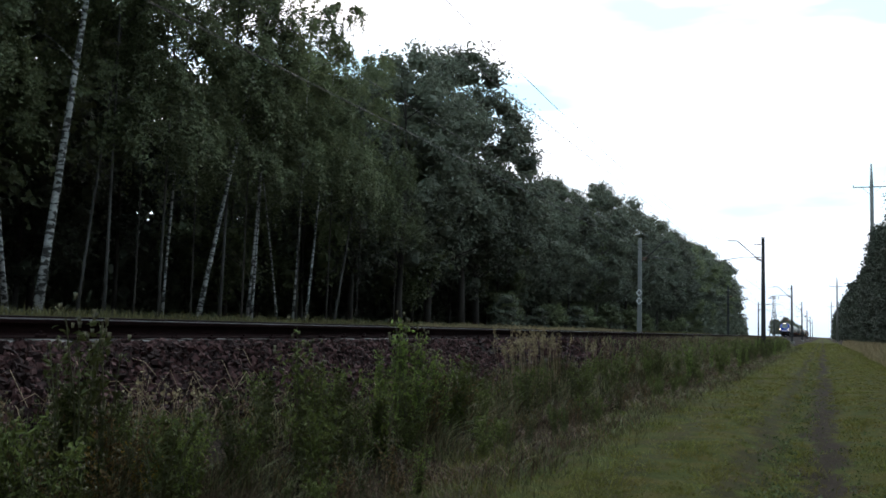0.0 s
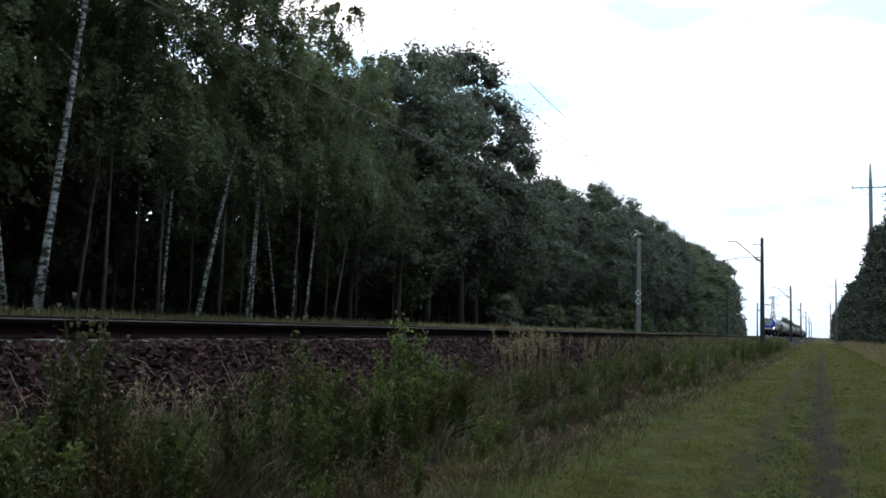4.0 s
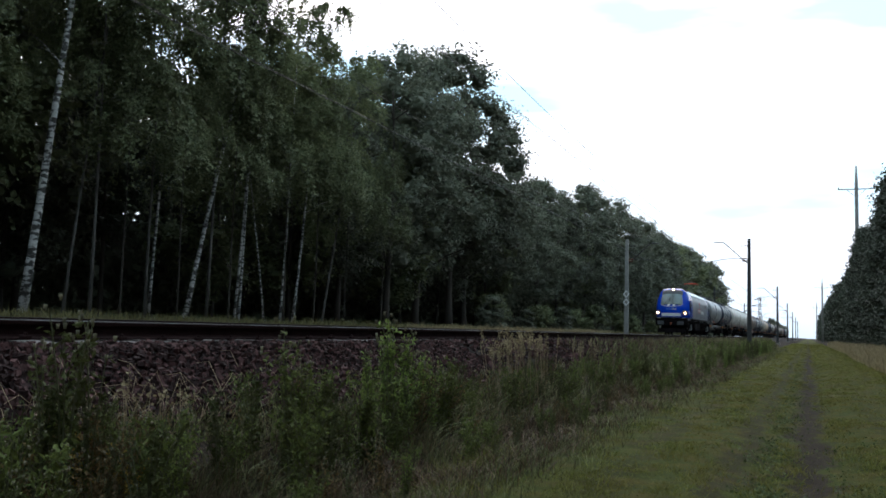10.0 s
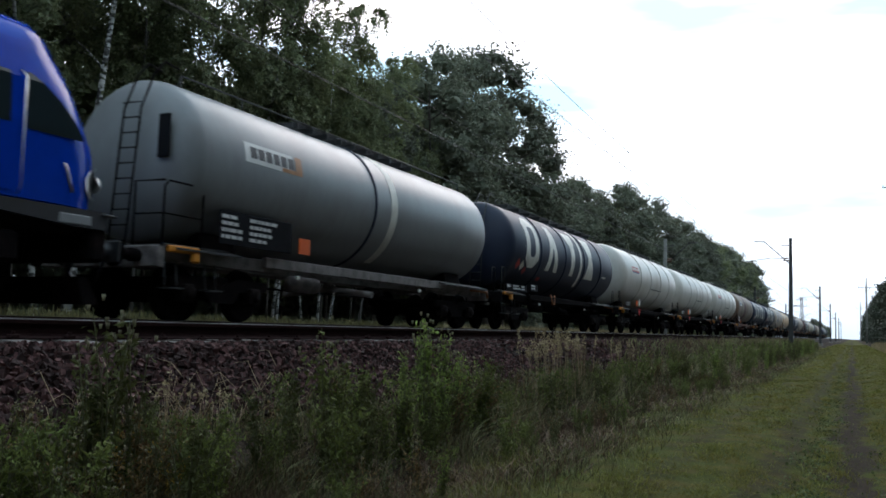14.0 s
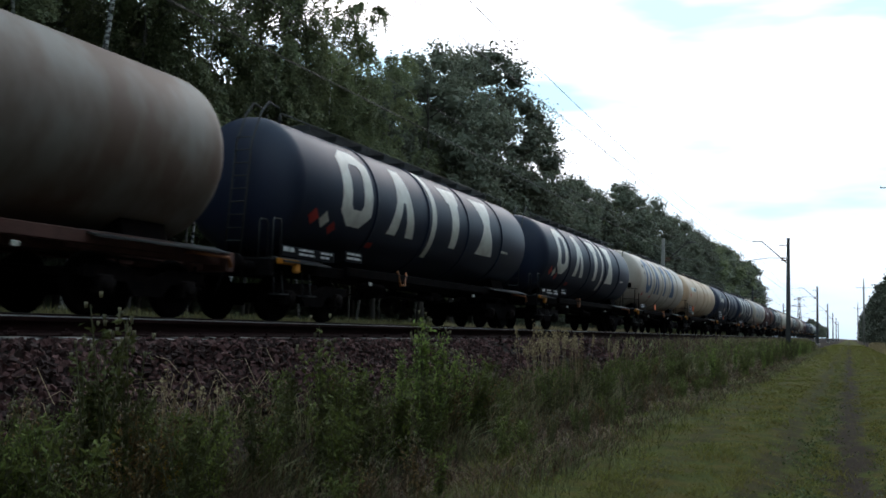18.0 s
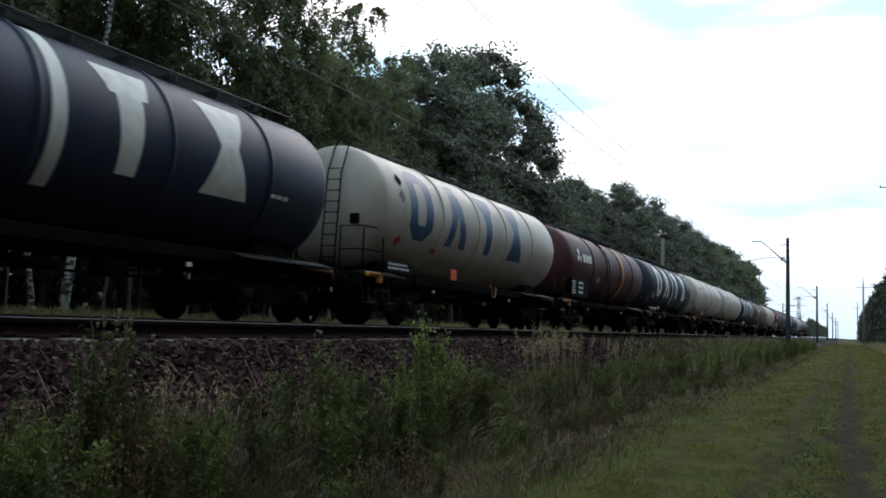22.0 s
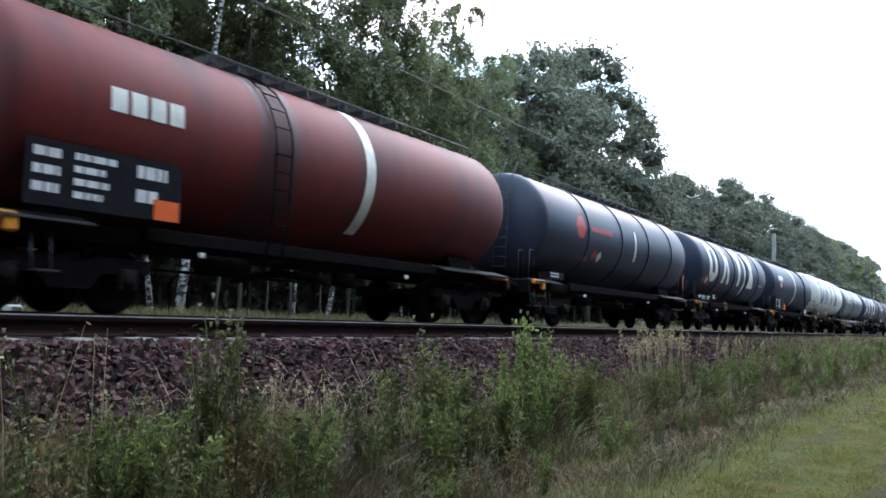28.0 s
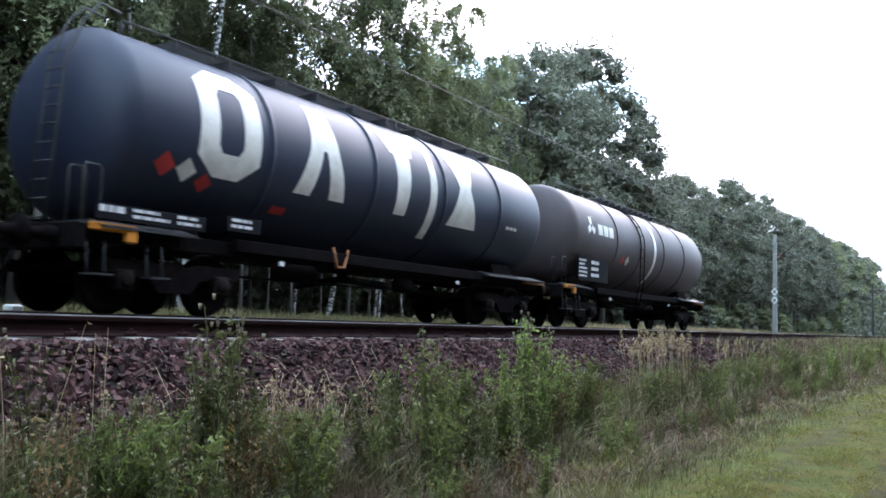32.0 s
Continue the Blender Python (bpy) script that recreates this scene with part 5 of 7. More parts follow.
        top = nose(0, 0.965)
        dome = part("top_lamp", f(Shape().lathe([(-0.02, 0.085), (-0.16, 0.095), (-0.16, 0.12), (0.1, 0.13), (0.4, 0.0)], (0, top.y, top.z), "y", 14)), pale_grey, cab, "silver lamp dome above the windscreen")
        part("lamp_lens", f(Shape().lathe([(-0.03, 0.0), (-0.03, 0.06)], (0, top.y, top.z), "y", 14)), lamp_glow if not end else chrome_mat, dome, "lit round lamp" if not end else "")
        part("roof_fairing", f(Shape().box(-0.7, 0.7, 2.2, 3.7 if not end else 2.8, 4.06, 4.32, 0.1)), mark_dark, w)
        # buffer beam, plough and couplings
        part("buffer_beam", f(Shape().box(-1.42, 1.42, 0.55, 0.85, 0.82, 1.56, 0.05)), underframe_mat, w)
        part("valance", f(Shape().prism([(0.62, 1.56), (3.0, 1.56), (3.0, 1.42), (1.2, 1.3), (0.62, 1.3)], "x", -1.46, 1.46)), mark_dark, w)
        part("plough", f(Shape().prism([(0.45, 0.2), (0.68, 0.6), (0.85, 0.6), (0.75, 0.2)], "x", -1.2, 1.2)), underframe_mat, w)
        for d in (-0.875, 0.875):
            bx = Shape().lathe([(0.55, 0.13), (0.22, 0.13), (0.21, 0.10), (0.07, 0.10), (0.05, 0.16)][::-1], (d, 0, 1.05), "y", 16)
            bx.box(d - 0.28, d + 0.28, 0.0, 0.05, 0.88, 1.22, 0.02)
            part("buffer", f(bx), buffer_grey, w, "square-headed buffer")
        part("coupling", f(Shape().box(-0.05, 0.05, 0.16, 0.6, 1.0, 1.1, 0.02).tube([(0, 0.14, 1.02), (0, 0.05, 0.98), (0, 0.12, 0.84)], 0.03, 6)), hook_mat if not end else underframe_mat, w, "orange coupling hook" if not end else "")
        part("footboard", f(Shape().box(-1.5, 1.5, 0.45, 0.72, 1.5, 1.54, 0.01)), mast_mat, w)
        for d in (-1.3, 0.95):
            part("step_edge", f(Shape().box(d, d + 0.35, 0.42, 0.47, 1.5, 1.545, 0.01)), pale_grey, w)
        for d in (-1, 1):
            part("step_light", f(Shape().box(min(d * 1.40, d * 1.47), max(d * 1.40, d * 1.47), 0.9, 1.5, 1.32, 1.48, 0.02)), pale_grey, w, "grey panel behind the buffer beam")
    # middle body
    y0, y1 = cab_len, L - 3.0
    for d in (-1, 1):
        s = Shape()
        zs = [1.58, 2.1, 2.6, 2.9, 3.2, 3.45, 3.70]
        s.add([(d * half_width(z), y, z) for z in zs for y in (y0, y1)],
              [((2 * i, 2 * i + 1, 2 * i + 3, 2 * i + 2) if d > 0 else (2 * i + 2, 2 * i + 3, 2 * i + 1, 2 * i)) for i in range(len(zs) - 1)], True)
        side = part("body_side", s, side_grey, w, "smooth grey body side")
        part("pale_panel", side_quad(Shape(), 5.3, 6.25, 1.62, 3.1, 0.005, d), pale_grey, side)
        part("pale_panel", side_quad(Shape(), y1 - 0.75, y1 - 0.02, 1.62, 3.3, 0.005, d), pale_grey, side)
        part("vent_slot", side_quad(Shape(), y0 + 0.1, y1 - 0.1, 3.645, 3.70, 0.03, d), mark_dark, side, "dark slotted vent under the roof edge")
        for k in range(9):
            y = y0 + 0.4 + k * 1.42
            part("lifting_mark", side_quad(Shape(), y, y + 0.9, 3.655, 3.695, 0.036, d), plate_dark, side)
        part("sill", Shape().box(min(d * 1.38, d * 1.5), max(d * 1.38, d * 1.5), y0, y1, 1.5, 1.585, 0.01), mark_dark, w)
    roof = Shape()
    us = [-1, -0.96, -0.92, -0.88, -0.8, -0.65, -0.35, 0, 0.35, 0.65, 0.8, 0.88, 0.92, 0.96, 1]
    def roof_point(u, y):
        if abs(u) == 1:
            return (u * 1.31, y, 3.70)
        return (u * 1.31, y, 3.70 + (4.15 - 3.70) * (1 - abs(u) ** 5) + 0.004)
    roof.add([roof_point(u, y) for y in (y0, (y0 + y1) / 2, y1) for u in us], [(j * 15 + i, j * 15 + i + 1, j * 15 + 16 + i, j * 15 + 15 + i) for j in range(2) for i in range(14)], True)
    part("roof", roof, roof_white, w, "white curved roof")
    for a, b in ((5.4, 8.2), (8.6, 11.2), (11.6, 13.8)):
        part("roof_hatch", Shape().box(-0.75, 0.75, a, b, 4.06, 4.20, 0.04), roof_white, w)
    # marks on the near side: a red badge over a red board and a white word block, and a maker's mark
    s = Shape()
    side_poly(s, ((9.55, 2.75), (9.75, 2.72), (10.25, 3.15), (10.05, 3.2)))
    side_poly(s, ((9.2, 2.98), (9.6, 3.28), (10.05, 3.2), (9.62, 3.05)))
    part("red_badge", s, mark_red, w, "red angular badge")
    part("red_board", side_quad(Shape(), 8.35, 10.55, 2.2, 2.62, 0.008), mark_red, w, "red name board with a white border")
    for k in range(5):
        part("white_block", side_quad(Shape(), 8.5 + 0.39 * k, 8.5 + 0.39 * k + 0.34, 2.27, 2.55, 0.012), sign_white_mat, w)
    for k in range(8):
        part("white_block", side_quad(Shape(), 10.75 + 0.36 * k, 10.75 + 0.36 * k + 0.32, 2.12, 2.42 if k not in (0, 3) else 2.55, 0.012), sign_white_mat, w)
    s = Shape()
    for k in range(5):
        side_quad(s, 14.2 + 0.34 * k, 14.2 + 0.34 * k + 0.24, 2.92, 3.12, 0.012)
    part("dark_marks", s, mark_dark, w, "row of dark blocks")
    part("red_line", side_quad(side_quad(Shape(), 14.2, 14.8, 2.84, 2.87, 0.012), 15.2, 15.8, 2.84, 2.87, 0.012), mark_red, w)
    s = Shape()
    for k in range(6):
        side_quad(s, 10.3 + 0.3 * k, 10.3 + 0.3 * k + 0.22, 1.75, 1.81, 0.012)
        side_quad(s, 13.0 + 0.3 * k, 13.0 + 0.3 * k + 0.22, 1.75, 1.81, 0.012)
    part("small_marks", s, mark_dark, w)
    # under the body
    part("transformer", Shape().box(-1.25, 1.25, 8.0, 12.4, 0.42, 1.5, 0.08), underframe_mat, w)
    part("underframe", Shape().box(-1.35, 1.35, 0.9, L - 0.9, 1.2, 1.56, 0.03), underframe_mat, w)
    for y in (2.0, 2.35, 3.0, 3.2, 6.8, 7.6, 9.0, 10.2, 11.6, 12.9, 13.7):
        part("label_plate", Shape().box(1.36, 1.38, y, y + 0.12, 1.36, 1.42), sign_white_mat, w)
    bogie(w, 4.3, (1.0, 1.95), 0.60, "engine")
    bogie(w, L - 4.3, (1.0, 1.95), 0.60, "engine")
    for y in (2.3, 4.3, 6.2, L - 2.3, L - 4.3, L - 6.2):
        part("sand_box", Shape().box(1.1, 1.36, y - 0.3, y + 0.3, 0.72, 1.15, 0.05), underframe_mat, w)
    # pantographs: the rear one raised, the front one folded
    for y, up in ((15.0, True), (5.6, False)):
        base = part("pantograph", Shape().box(-0.6, 0.6, y - 0.5, y + 0.5, 4.14, 4.22, 0.02), mast_mat, w)
        if up:
            s = Shape().tube([(0, y - 0.4, 4.16), (0, y + 1.1, 4.75)], 0.04, 6)
            part("lower_arm", s, mast_mat, base)
            s = Shape().tube([(0, y + 1.1, 4.75), (0.35, y + 0.1, 5.42)], 0.022, 5).tube([(0, y + 1.1, 4.75), (-0.35, y + 0.1, 5.42)], 0.022, 5)
            part("upper_arm", s, mast_mat, base)
            s = Shape()
            for e in (-0.35, 0.35):
                s.tube([(-0.68, y + e, 5.38), (-0.55, y + e, 5.45), (0.55, y + e, 5.45), (0.68, y + e, 5.38)], 0.035, 6)
            s.tube([(-0.3, y - 0.35, 5.43), (-0.3, y + 0.35, 5.43)], 0.02, 5).tube([(0.3, y - 0.35, 5.43), (0.3, y + 0.35, 5.43)], 0.02, 5)
            part("collector_head", s, panto_red, base, "red collector head")
        else:
            part("lower_arm", Shape().tube([(0, y - 0.4, 4.17), (0, y + 1.2, 4.2)], 0.04, 6), mast_mat, base)
            s = Shape()
            for e in (-0.2, 0.2):
                s.tube([(-0.95, y + e - 0.4, 4.16), (-0.7, y + e - 0.4, 4.24), (0.7, y + e - 0.4, 4.24), (0.95, y + e - 0.4, 4.16)], 0.025, 6)
            part("collector_head", s, mast_mat, base, "folded dark collector head")
    for y in (7.5, 10.0, 12.8, 14.2):
        part("insulator", Shape().lathe([(0, 0.06), (0.05, 0.1), (0.1, 0.06), (0.15, 0.1), (0.2, 0.06), (0.28, 0.05)], (0.5, y, 4.1), "z", 10), insulator_mat, w)
    TRAIN.append((w, start))
    return w


locomotive(12.75)


def motions():
    """The train runs past at a steady speed, and every wheelset turns as it rolls."""
    for ob, s in TRAIN:
        walk(ob, [(t, pose(FAR_X, s - SPEED * (t - 13.0), FAR_RAIL)) for t in (0.0, 8.0, 16.0, 24.0, 32.0)])
    first = {}
    for ob, key in WHEELSETS:
        if key not in first:
            kind, a, r = key
            turn = SPEED / r / FPS
            walk(ob, [(k / FPS, Matrix.Translation((0, a, r)) @ Matrix.Rotation(turn * k, 4, "X")) for k in range(int(32 * FPS) + 1)])
            first[key] = ob.animation_data
        else:
            ob.rotation_mode = "QUATERNION"
            data = ob.animation_data_create()
            data.action = first[key].action
            data.action_slot = first[key].action_slot


# ---- forest ----
oak_leaf_mat = material("oak_leaf", (0.125, 0.138, 0.095), 0.55, spec=0.25, var=0.4, scale=0.45, fine=2.5, island=0.28, obj_random=0.3, translucent=0.32)
birch_leaf_mat = material("birch_leaf", (0.15, 0.172, 0.085), 0.55, spec=0.25, var=0.4, scale=0.45, fine=2.5, island=0.28, obj_random=0.3, translucent=0.38)
pine_leaf_mat = material("pine_needles", (0.045, 0.056, 0.036), 0.65, spec=0.25, var=0.4, scale=0.4, fine=3, island=0.5, obj_random=0.2, translucent=0.1)
bark_mat = material("bark", (0.055, 0.045, 0.037), 0.95, var=0.4, scale=1.5, fine=22, bump=0.7, stretch=(1, 1, 0.3), obj_random=0.2)
birch_bark_mat = material("birch_bark", (0.52, 0.50, 0.475), 0.85, var=0.35, scale=3, fine=14, bump=0.4, second=(0.03, 0.027, 0.024),
                          amount=0.95, stretch=(1, 1, 2.2), edge=(0.46, 0.54))


grey_bark_mat = material("grey_bark", (0.12, 0.108, 0.098), 0.9, var=0.35, scale=2, fine=18, bump=0.5, second=(0.04, 0.035, 0.03), amount=0.8, stretch=(1, 1, 0.6))


def unit(v):
    return v / np.maximum(np.linalg.norm(v, axis=1), 1e-6)[:, None]


def leaf_quads(rng, points, size, droop=0.0, slim=0.42, facing=None, loose=0.55):
    """Small pointed leaves, one quad each, at the given points; facing: the way their upper sides look, loosely."""
    n = len(points)
    d = rng.normal(size=(n, 3))
    d[:, 2] -= droop
    if facing is not None:
        up = unit(facing + rng.normal(0, loose, (n, 3)))
        d -= up * np.sum(d * up, axis=1)[:, None]
        d = unit(d)
        e = np.cross(up, d)
    else:
        d = unit(d)
        e = unit(np.cross(d, rng.normal(size=(n, 3))))
    s = size * rng.uniform(0.6, 1.35, n)[:, None]
    a, b = d * s, e * s * slim
    bend = np.cross(d, e) * s * 0.12
    verts = np.stack([points - a * 0.5, points + b + bend, points + a * 0.5, points - b + bend], 1).reshape(-1, 3)
    return verts, np.arange(4 * n).reshape(-1, 4)


def lump_form():
    """A rounded lump of 24 quads."""
    verts, faces, index = [], [], {}

    def corner(p):
        if p not in index:
            index[p] = len(verts)
            verts.append(p)
        return index[p]
    for axis in range(3):
        for sign in (-1, 1):
            for i in (-1, 0):
                for j in (-1, 0):
                    q = []
                    for a, b in ((i, j), (i + 1, j), (i + 1, j + 1), (i, j + 1)):
                        p = [a, b]
                        p.insert(axis, sign)
                        q.append(corner(tuple(p)))
                    faces.append(q)
    return unit(np.array(verts, float)), np.array(faces)


LUMP_V, LUMP_F = lump_form()


def crown_mesh(rng, crown, size, mat, core=0.62, flat=0.7, **kind):
    """Leaves over the clumps of a crown, with a solid lump added in the heart of each clump to block light and darken
    it.
    """
    pts, ways, hearts = crown
    v, f = leaf_quads(rng, pts, size, facing=ways, **kind)
    verts, faces, base = [v], [f], len(v)
    for c, k in hearts:
        n = len(LUMP_V)
        verts.append(c + LUMP_V * rng.uniform(0.6, 1.15, (n, 1)) * np.array([1, 1, flat]) * k * core)
        faces.append(LUMP_F + base)
        base += n
    return fast_mesh("crown", np.concatenate(verts), np.concatenate(faces), mat)


def crown_points(rng, height, low, radius, clumps, per, clump_size, flat=0.6):
    """Leaf places in uneven clumps on a lumpy crown: each clump is a bough with twigs of leaves over its top and outside.
    Returns the places, the ways that the leaves face, and the hearts of the clumps."""
    out, ways, hearts = [], [], []
    mid, half = (height + low) / 2, (height - low) / 2
    axis = np.array([0.0, 0.0, 1.0])
    for _ in range(clumps):
        w, u = rng.uniform(0, 2 * math.pi), rng.uniform(-1, 1)
        shell = rng.uniform(0.5, 1.0) ** 0.5
        taper = math.sqrt(max(0.05, 1 - (abs(u) ** 2.2))) * (1.0 - 0.25 * u)
        lump = 0.75 + 0.45 * noise.noise((math.cos(w) * 1.5, math.sin(w) * 1.5, u * 2 + height))
        r = radius * taper * shell * lump
        c = np.array([r * math.cos(w), r * math.sin(w), mid + u * half * 0.93])
        away = np.array([math.cos(w), math.sin(w), 0.35 + 0.5 * u])
        k = clump_size * rng.uniform(0.55, 1.35)
        twigs = max(3, per // 12)
        t = unit(unit(rng.normal(size=(twigs, 3))) + away * 0.55 + axis * 0.45)
        which = rng.integers(0, twigs, per)
        p = t[which] * (k * rng.uniform(0.5, 1.05, per))[:, None] + rng.normal(0, 0.2 * k, (per, 3))
        p[:, 2] = p[:, 2] * flat - 0.12 * k * rng.exponential(1.0, per)
        out.append(c + p)
        hearts.append((c, k))
        ways.append(unit(t[which] * 0.8 + axis * 0.6))
    return np.concatenate(out), np.concatenate(ways), hearts


def limb_shape(rng, height, girth, low, radius, limbs, lean=(0.0, 0.0), top=0.86):
    """A tapered, slightly crooked trunk with rising limbs."""
    s, path = Shape(), []
    bend = rng.normal(0, 0.02 * height, (2, 2))
    for k in range(9):
        u = k / 8
        path.append((lean[0] * u + bend[0][0] * math.sin(2.4 * u) * u, lean[1] * u + bend[0][1] * math.sin(3.1 * u) * u, -0.3 + u * height * top))
    s.tube(path, [girth * (1.25 if k == 0 else 1.0) * (1 - 0.85 * k / 8) for k in range(9)], 7)
    for _ in range(limbs):
        u = rng.uniform(low / height, 0.8)
        i = min(7, int(u * 8 / top))
        p = Vector(path[i])
        w = rng.uniform(0, 2 * math.pi)
        ln = radius * rng.uniform(0.5, 0.9)
        q = p + Vector((math.cos(w) * ln * 0.5, math.sin(w) * ln * 0.5, ln * 0.35))
        r = p + Vector((math.cos(w) * ln, math.sin(w) * ln, ln * 0.55))
        g = girth * 0.35 * (1 - 0.6 * u)
        s.tube([p, q, r], [g, g * 0.7, g * 0.25], 5, caps=False)
    return s


def oak_meshes(seed, leaves=150, clumps=112, size=0.2):
    rng = np.random.default_rng(seed)
    trunk = limb_shape(rng, 18, 0.24, 4, 4, 16).mesh("trunk", bark_mat)
    return trunk, crown_mesh(rng, crown_points(rng, 18, 3.6, 4.9, clumps, leaves, 1.3, 0.8), size, oak_leaf_mat, 0.42, 0.8)


def drooping(rng, height, low, reach, boughs, per, lean):
    """Leaf places on boughs that arch out from the trunk and hang in soft fans; and the ways that the leaves face."""
    out, ways = [], []
    for _ in range(boughs):
        u = low + (1.0 - low) * rng.uniform(0, 1) ** 0.9
        w = rng.uniform(0, 2 * math.pi)
        r = reach * (1.12 - 0.8 * u) * rng.uniform(0.5, 1.0)
        top = np.array([lean[0] * u, lean[1] * u, height * u])
        drop = r * rng.uniform(0.35, 0.8) + 0.2
        twigs = 9
        tt, ts = rng.uniform(0.3, 1.0, twigs), rng.normal(0, 0.30, twigs)
        which = rng.integers(0, twigs, per)
        t = np.clip(tt[which] + rng.normal(0, 0.05, per), 0.1, 1.1)
        side = ts[which] * r * t + rng.normal(0, 0.07, per)
        along = r * t
        hang = rng.exponential(0.30, per) * (0.35 + 0.9 * t)
        z = r * 0.5 * np.sin(t * 2.3) - drop * t ** 2.4 - hang
        c, q = math.cos(w), math.sin(w)
        out.append(top + np.stack([along * c - side * q, along * q + side * c, z], 1) + rng.normal(0, 0.05, (per, 3)))
        ways.append(np.stack([np.full(per, c * 0.8), np.full(per, q * 0.8), np.full(per, 0.75)], 1))
    return np.concatenate(out), np.concatenate(ways)


def birch_meshes(seed, lean=(0.0, 0.0), girth=0.085, low=0.34, bark=None, boughs=40, reach=3.6):
    rng = np.random.default_rng(seed)
    trunk = limb_shape(rng, 20, girth, 7, 2.0, 9, lean, 0.95).mesh("trunk", bark or birch_bark_mat)
    pts, ways = drooping(rng, 20, low, reach, boughs, 380, lean)
    return trunk, fast_mesh("crown", *leaf_quads(rng, pts, 0.135, 0.9, 0.36, ways, 0.5), birch_leaf_mat)


def pine_meshes(seed):
    rng = np.random.default_rng(seed)
    trunk = limb_shape(rng, 19, 0.15, 9, 2.2, 14, (0, 0), 0.97).mesh("trunk", bark_mat)
    return trunk, crown_mesh(rng, crown_points(rng, 19.5, 5.0, 3.0, 90, 80, 1.05, 0.55), 0.24, pine_leaf_mat)


def filler_meshes(seed, mat, clumps=76, per=105, size=0.27):
    rng = np.random.default_rng(seed)
    trunk = limb_shape(rng, 18, 0.15, 5, 3, 5).mesh("trunk", bark_mat)
    return trunk, crown_mesh(rng, crown_points(rng, 18, 2.0, 4.3, clumps, per, 1.5, 0.75), size, mat, 0.5)


def young_birch(seed):
    rng = np.random.default_rng(seed)
    trunk = limb_shape(rng, 11, 0.04, 3, 1.6, 8, (0.2, 0.3), 0.95).mesh("trunk", bark_mat)
    pts, ways = drooping(rng, 11, 0.5, 3.4, 30, 250, (0.2, 0.3))
    return trunk, fast_mesh("crown", *leaf_quads(rng, pts, 0.12, 0.7, 0.38, ways, 0.6), birch_leaf_mat)


def fir_meshes(seed, boughs=110, per=100, size=0.2):
    rng = np.random.default_rng(seed)
    trunk = limb_shape(rng, 14, 0.15, 2, 1.5, 8, (0, 0), 0.98).mesh("trunk", bark_mat)
    out, ways, hearts = [], [], []
    for _ in range(boughs):
        u = rng.uniform(0.02, 1.0)
        w = rng.uniform(0, 2 * math.pi)
        r = 2.6 * (1.06 - u) ** 0.55 * rng.uniform(0.5, 1.0)
        p = rng.normal(0, 0.42, (per, 3)) * np.array([1, 1, 0.45]) + np.array([r * math.cos(w), r * math.sin(w), 13.8 * u + 0.2])
        out.append(p)
        hearts.append((np.array([r * 0.8 * math.cos(w), r * 0.8 * math.sin(w), 13.8 * u]), 0.75))
        ways.append(np.tile((math.cos(w) * 0.7, math.sin(w) * 0.7, 0.6), (per, 1)))
    return trunk, crown_mesh(rng, (np.concatenate(out), np.concatenate(ways), hearts), size, pine_leaf_mat, 0.7, 0.5)


def shrub_meshes(seed, mat):
    rng = np.random.default_rng(seed)
    s = Shape()
    for k in range(6):
        w = k * 1.05
        s.tube([(0, 0, -0.2), (0.5 * math.cos(w), 0.5 * math.sin(w), 1.2), (0.9 * math.cos(w), 0.9 * math.sin(w), 2.4)], [0.04, 0.03, 0.01], 4)
    return s.mesh("trunk", bark_mat), crown_mesh(rng, crown_points(rng, 4.2, 0.1, 2.0, 46, 60, 0.8), 0.2, mat)


OAKS = [oak_meshes(s) for s in (11, 12, 13)]
LOW_FILLERS = [filler_meshes(45, oak_leaf_mat, 60, 34, 0.5), filler_meshes(46, oak_leaf_mat, 60, 34, 0.5)]
PINES = [pine_meshes(s) for s in (31, 32)]
FILLERS = [filler_meshes(41, oak_leaf_mat), filler_meshes(42, birch_leaf_mat), filler_meshes(43, oak_leaf_mat)]
YOUNG = [young_birch(61), young_birch(62)]
FIRS = [fir_meshes(71), fir_meshes(72)]
LOW_FIRS = [fir_meshes(73, 60, 30, 0.45)]
SHRUBS = [shrub_meshes(51, oak_leaf_mat), shrub_meshes(52, birch_leaf_mat)]


def tree(kind, meshes, x, y, height, native, turn, label, group):
    k = height / native
    t = thing(kind, label, "shrub" if kind == "shrub" else "tree", pose(x, y, ground_height(x, y), 0, 0, turn) @ Matrix.Diagonal((k, k, k, 1)), group=group)
    part("trunk", meshes[0], None, t, "white bark with black marks" if kind == "birch_tree" else "")
    part("crown", meshes[1], None, t)
    return t


EDGE = "trees of the forest edge"
BIRCH_LABEL = "slender white-barked birch with drooping leaves at the forest edge"
OAK_LABEL = "broad dark green oak at the forest edge"
rnd = random.Random(5)
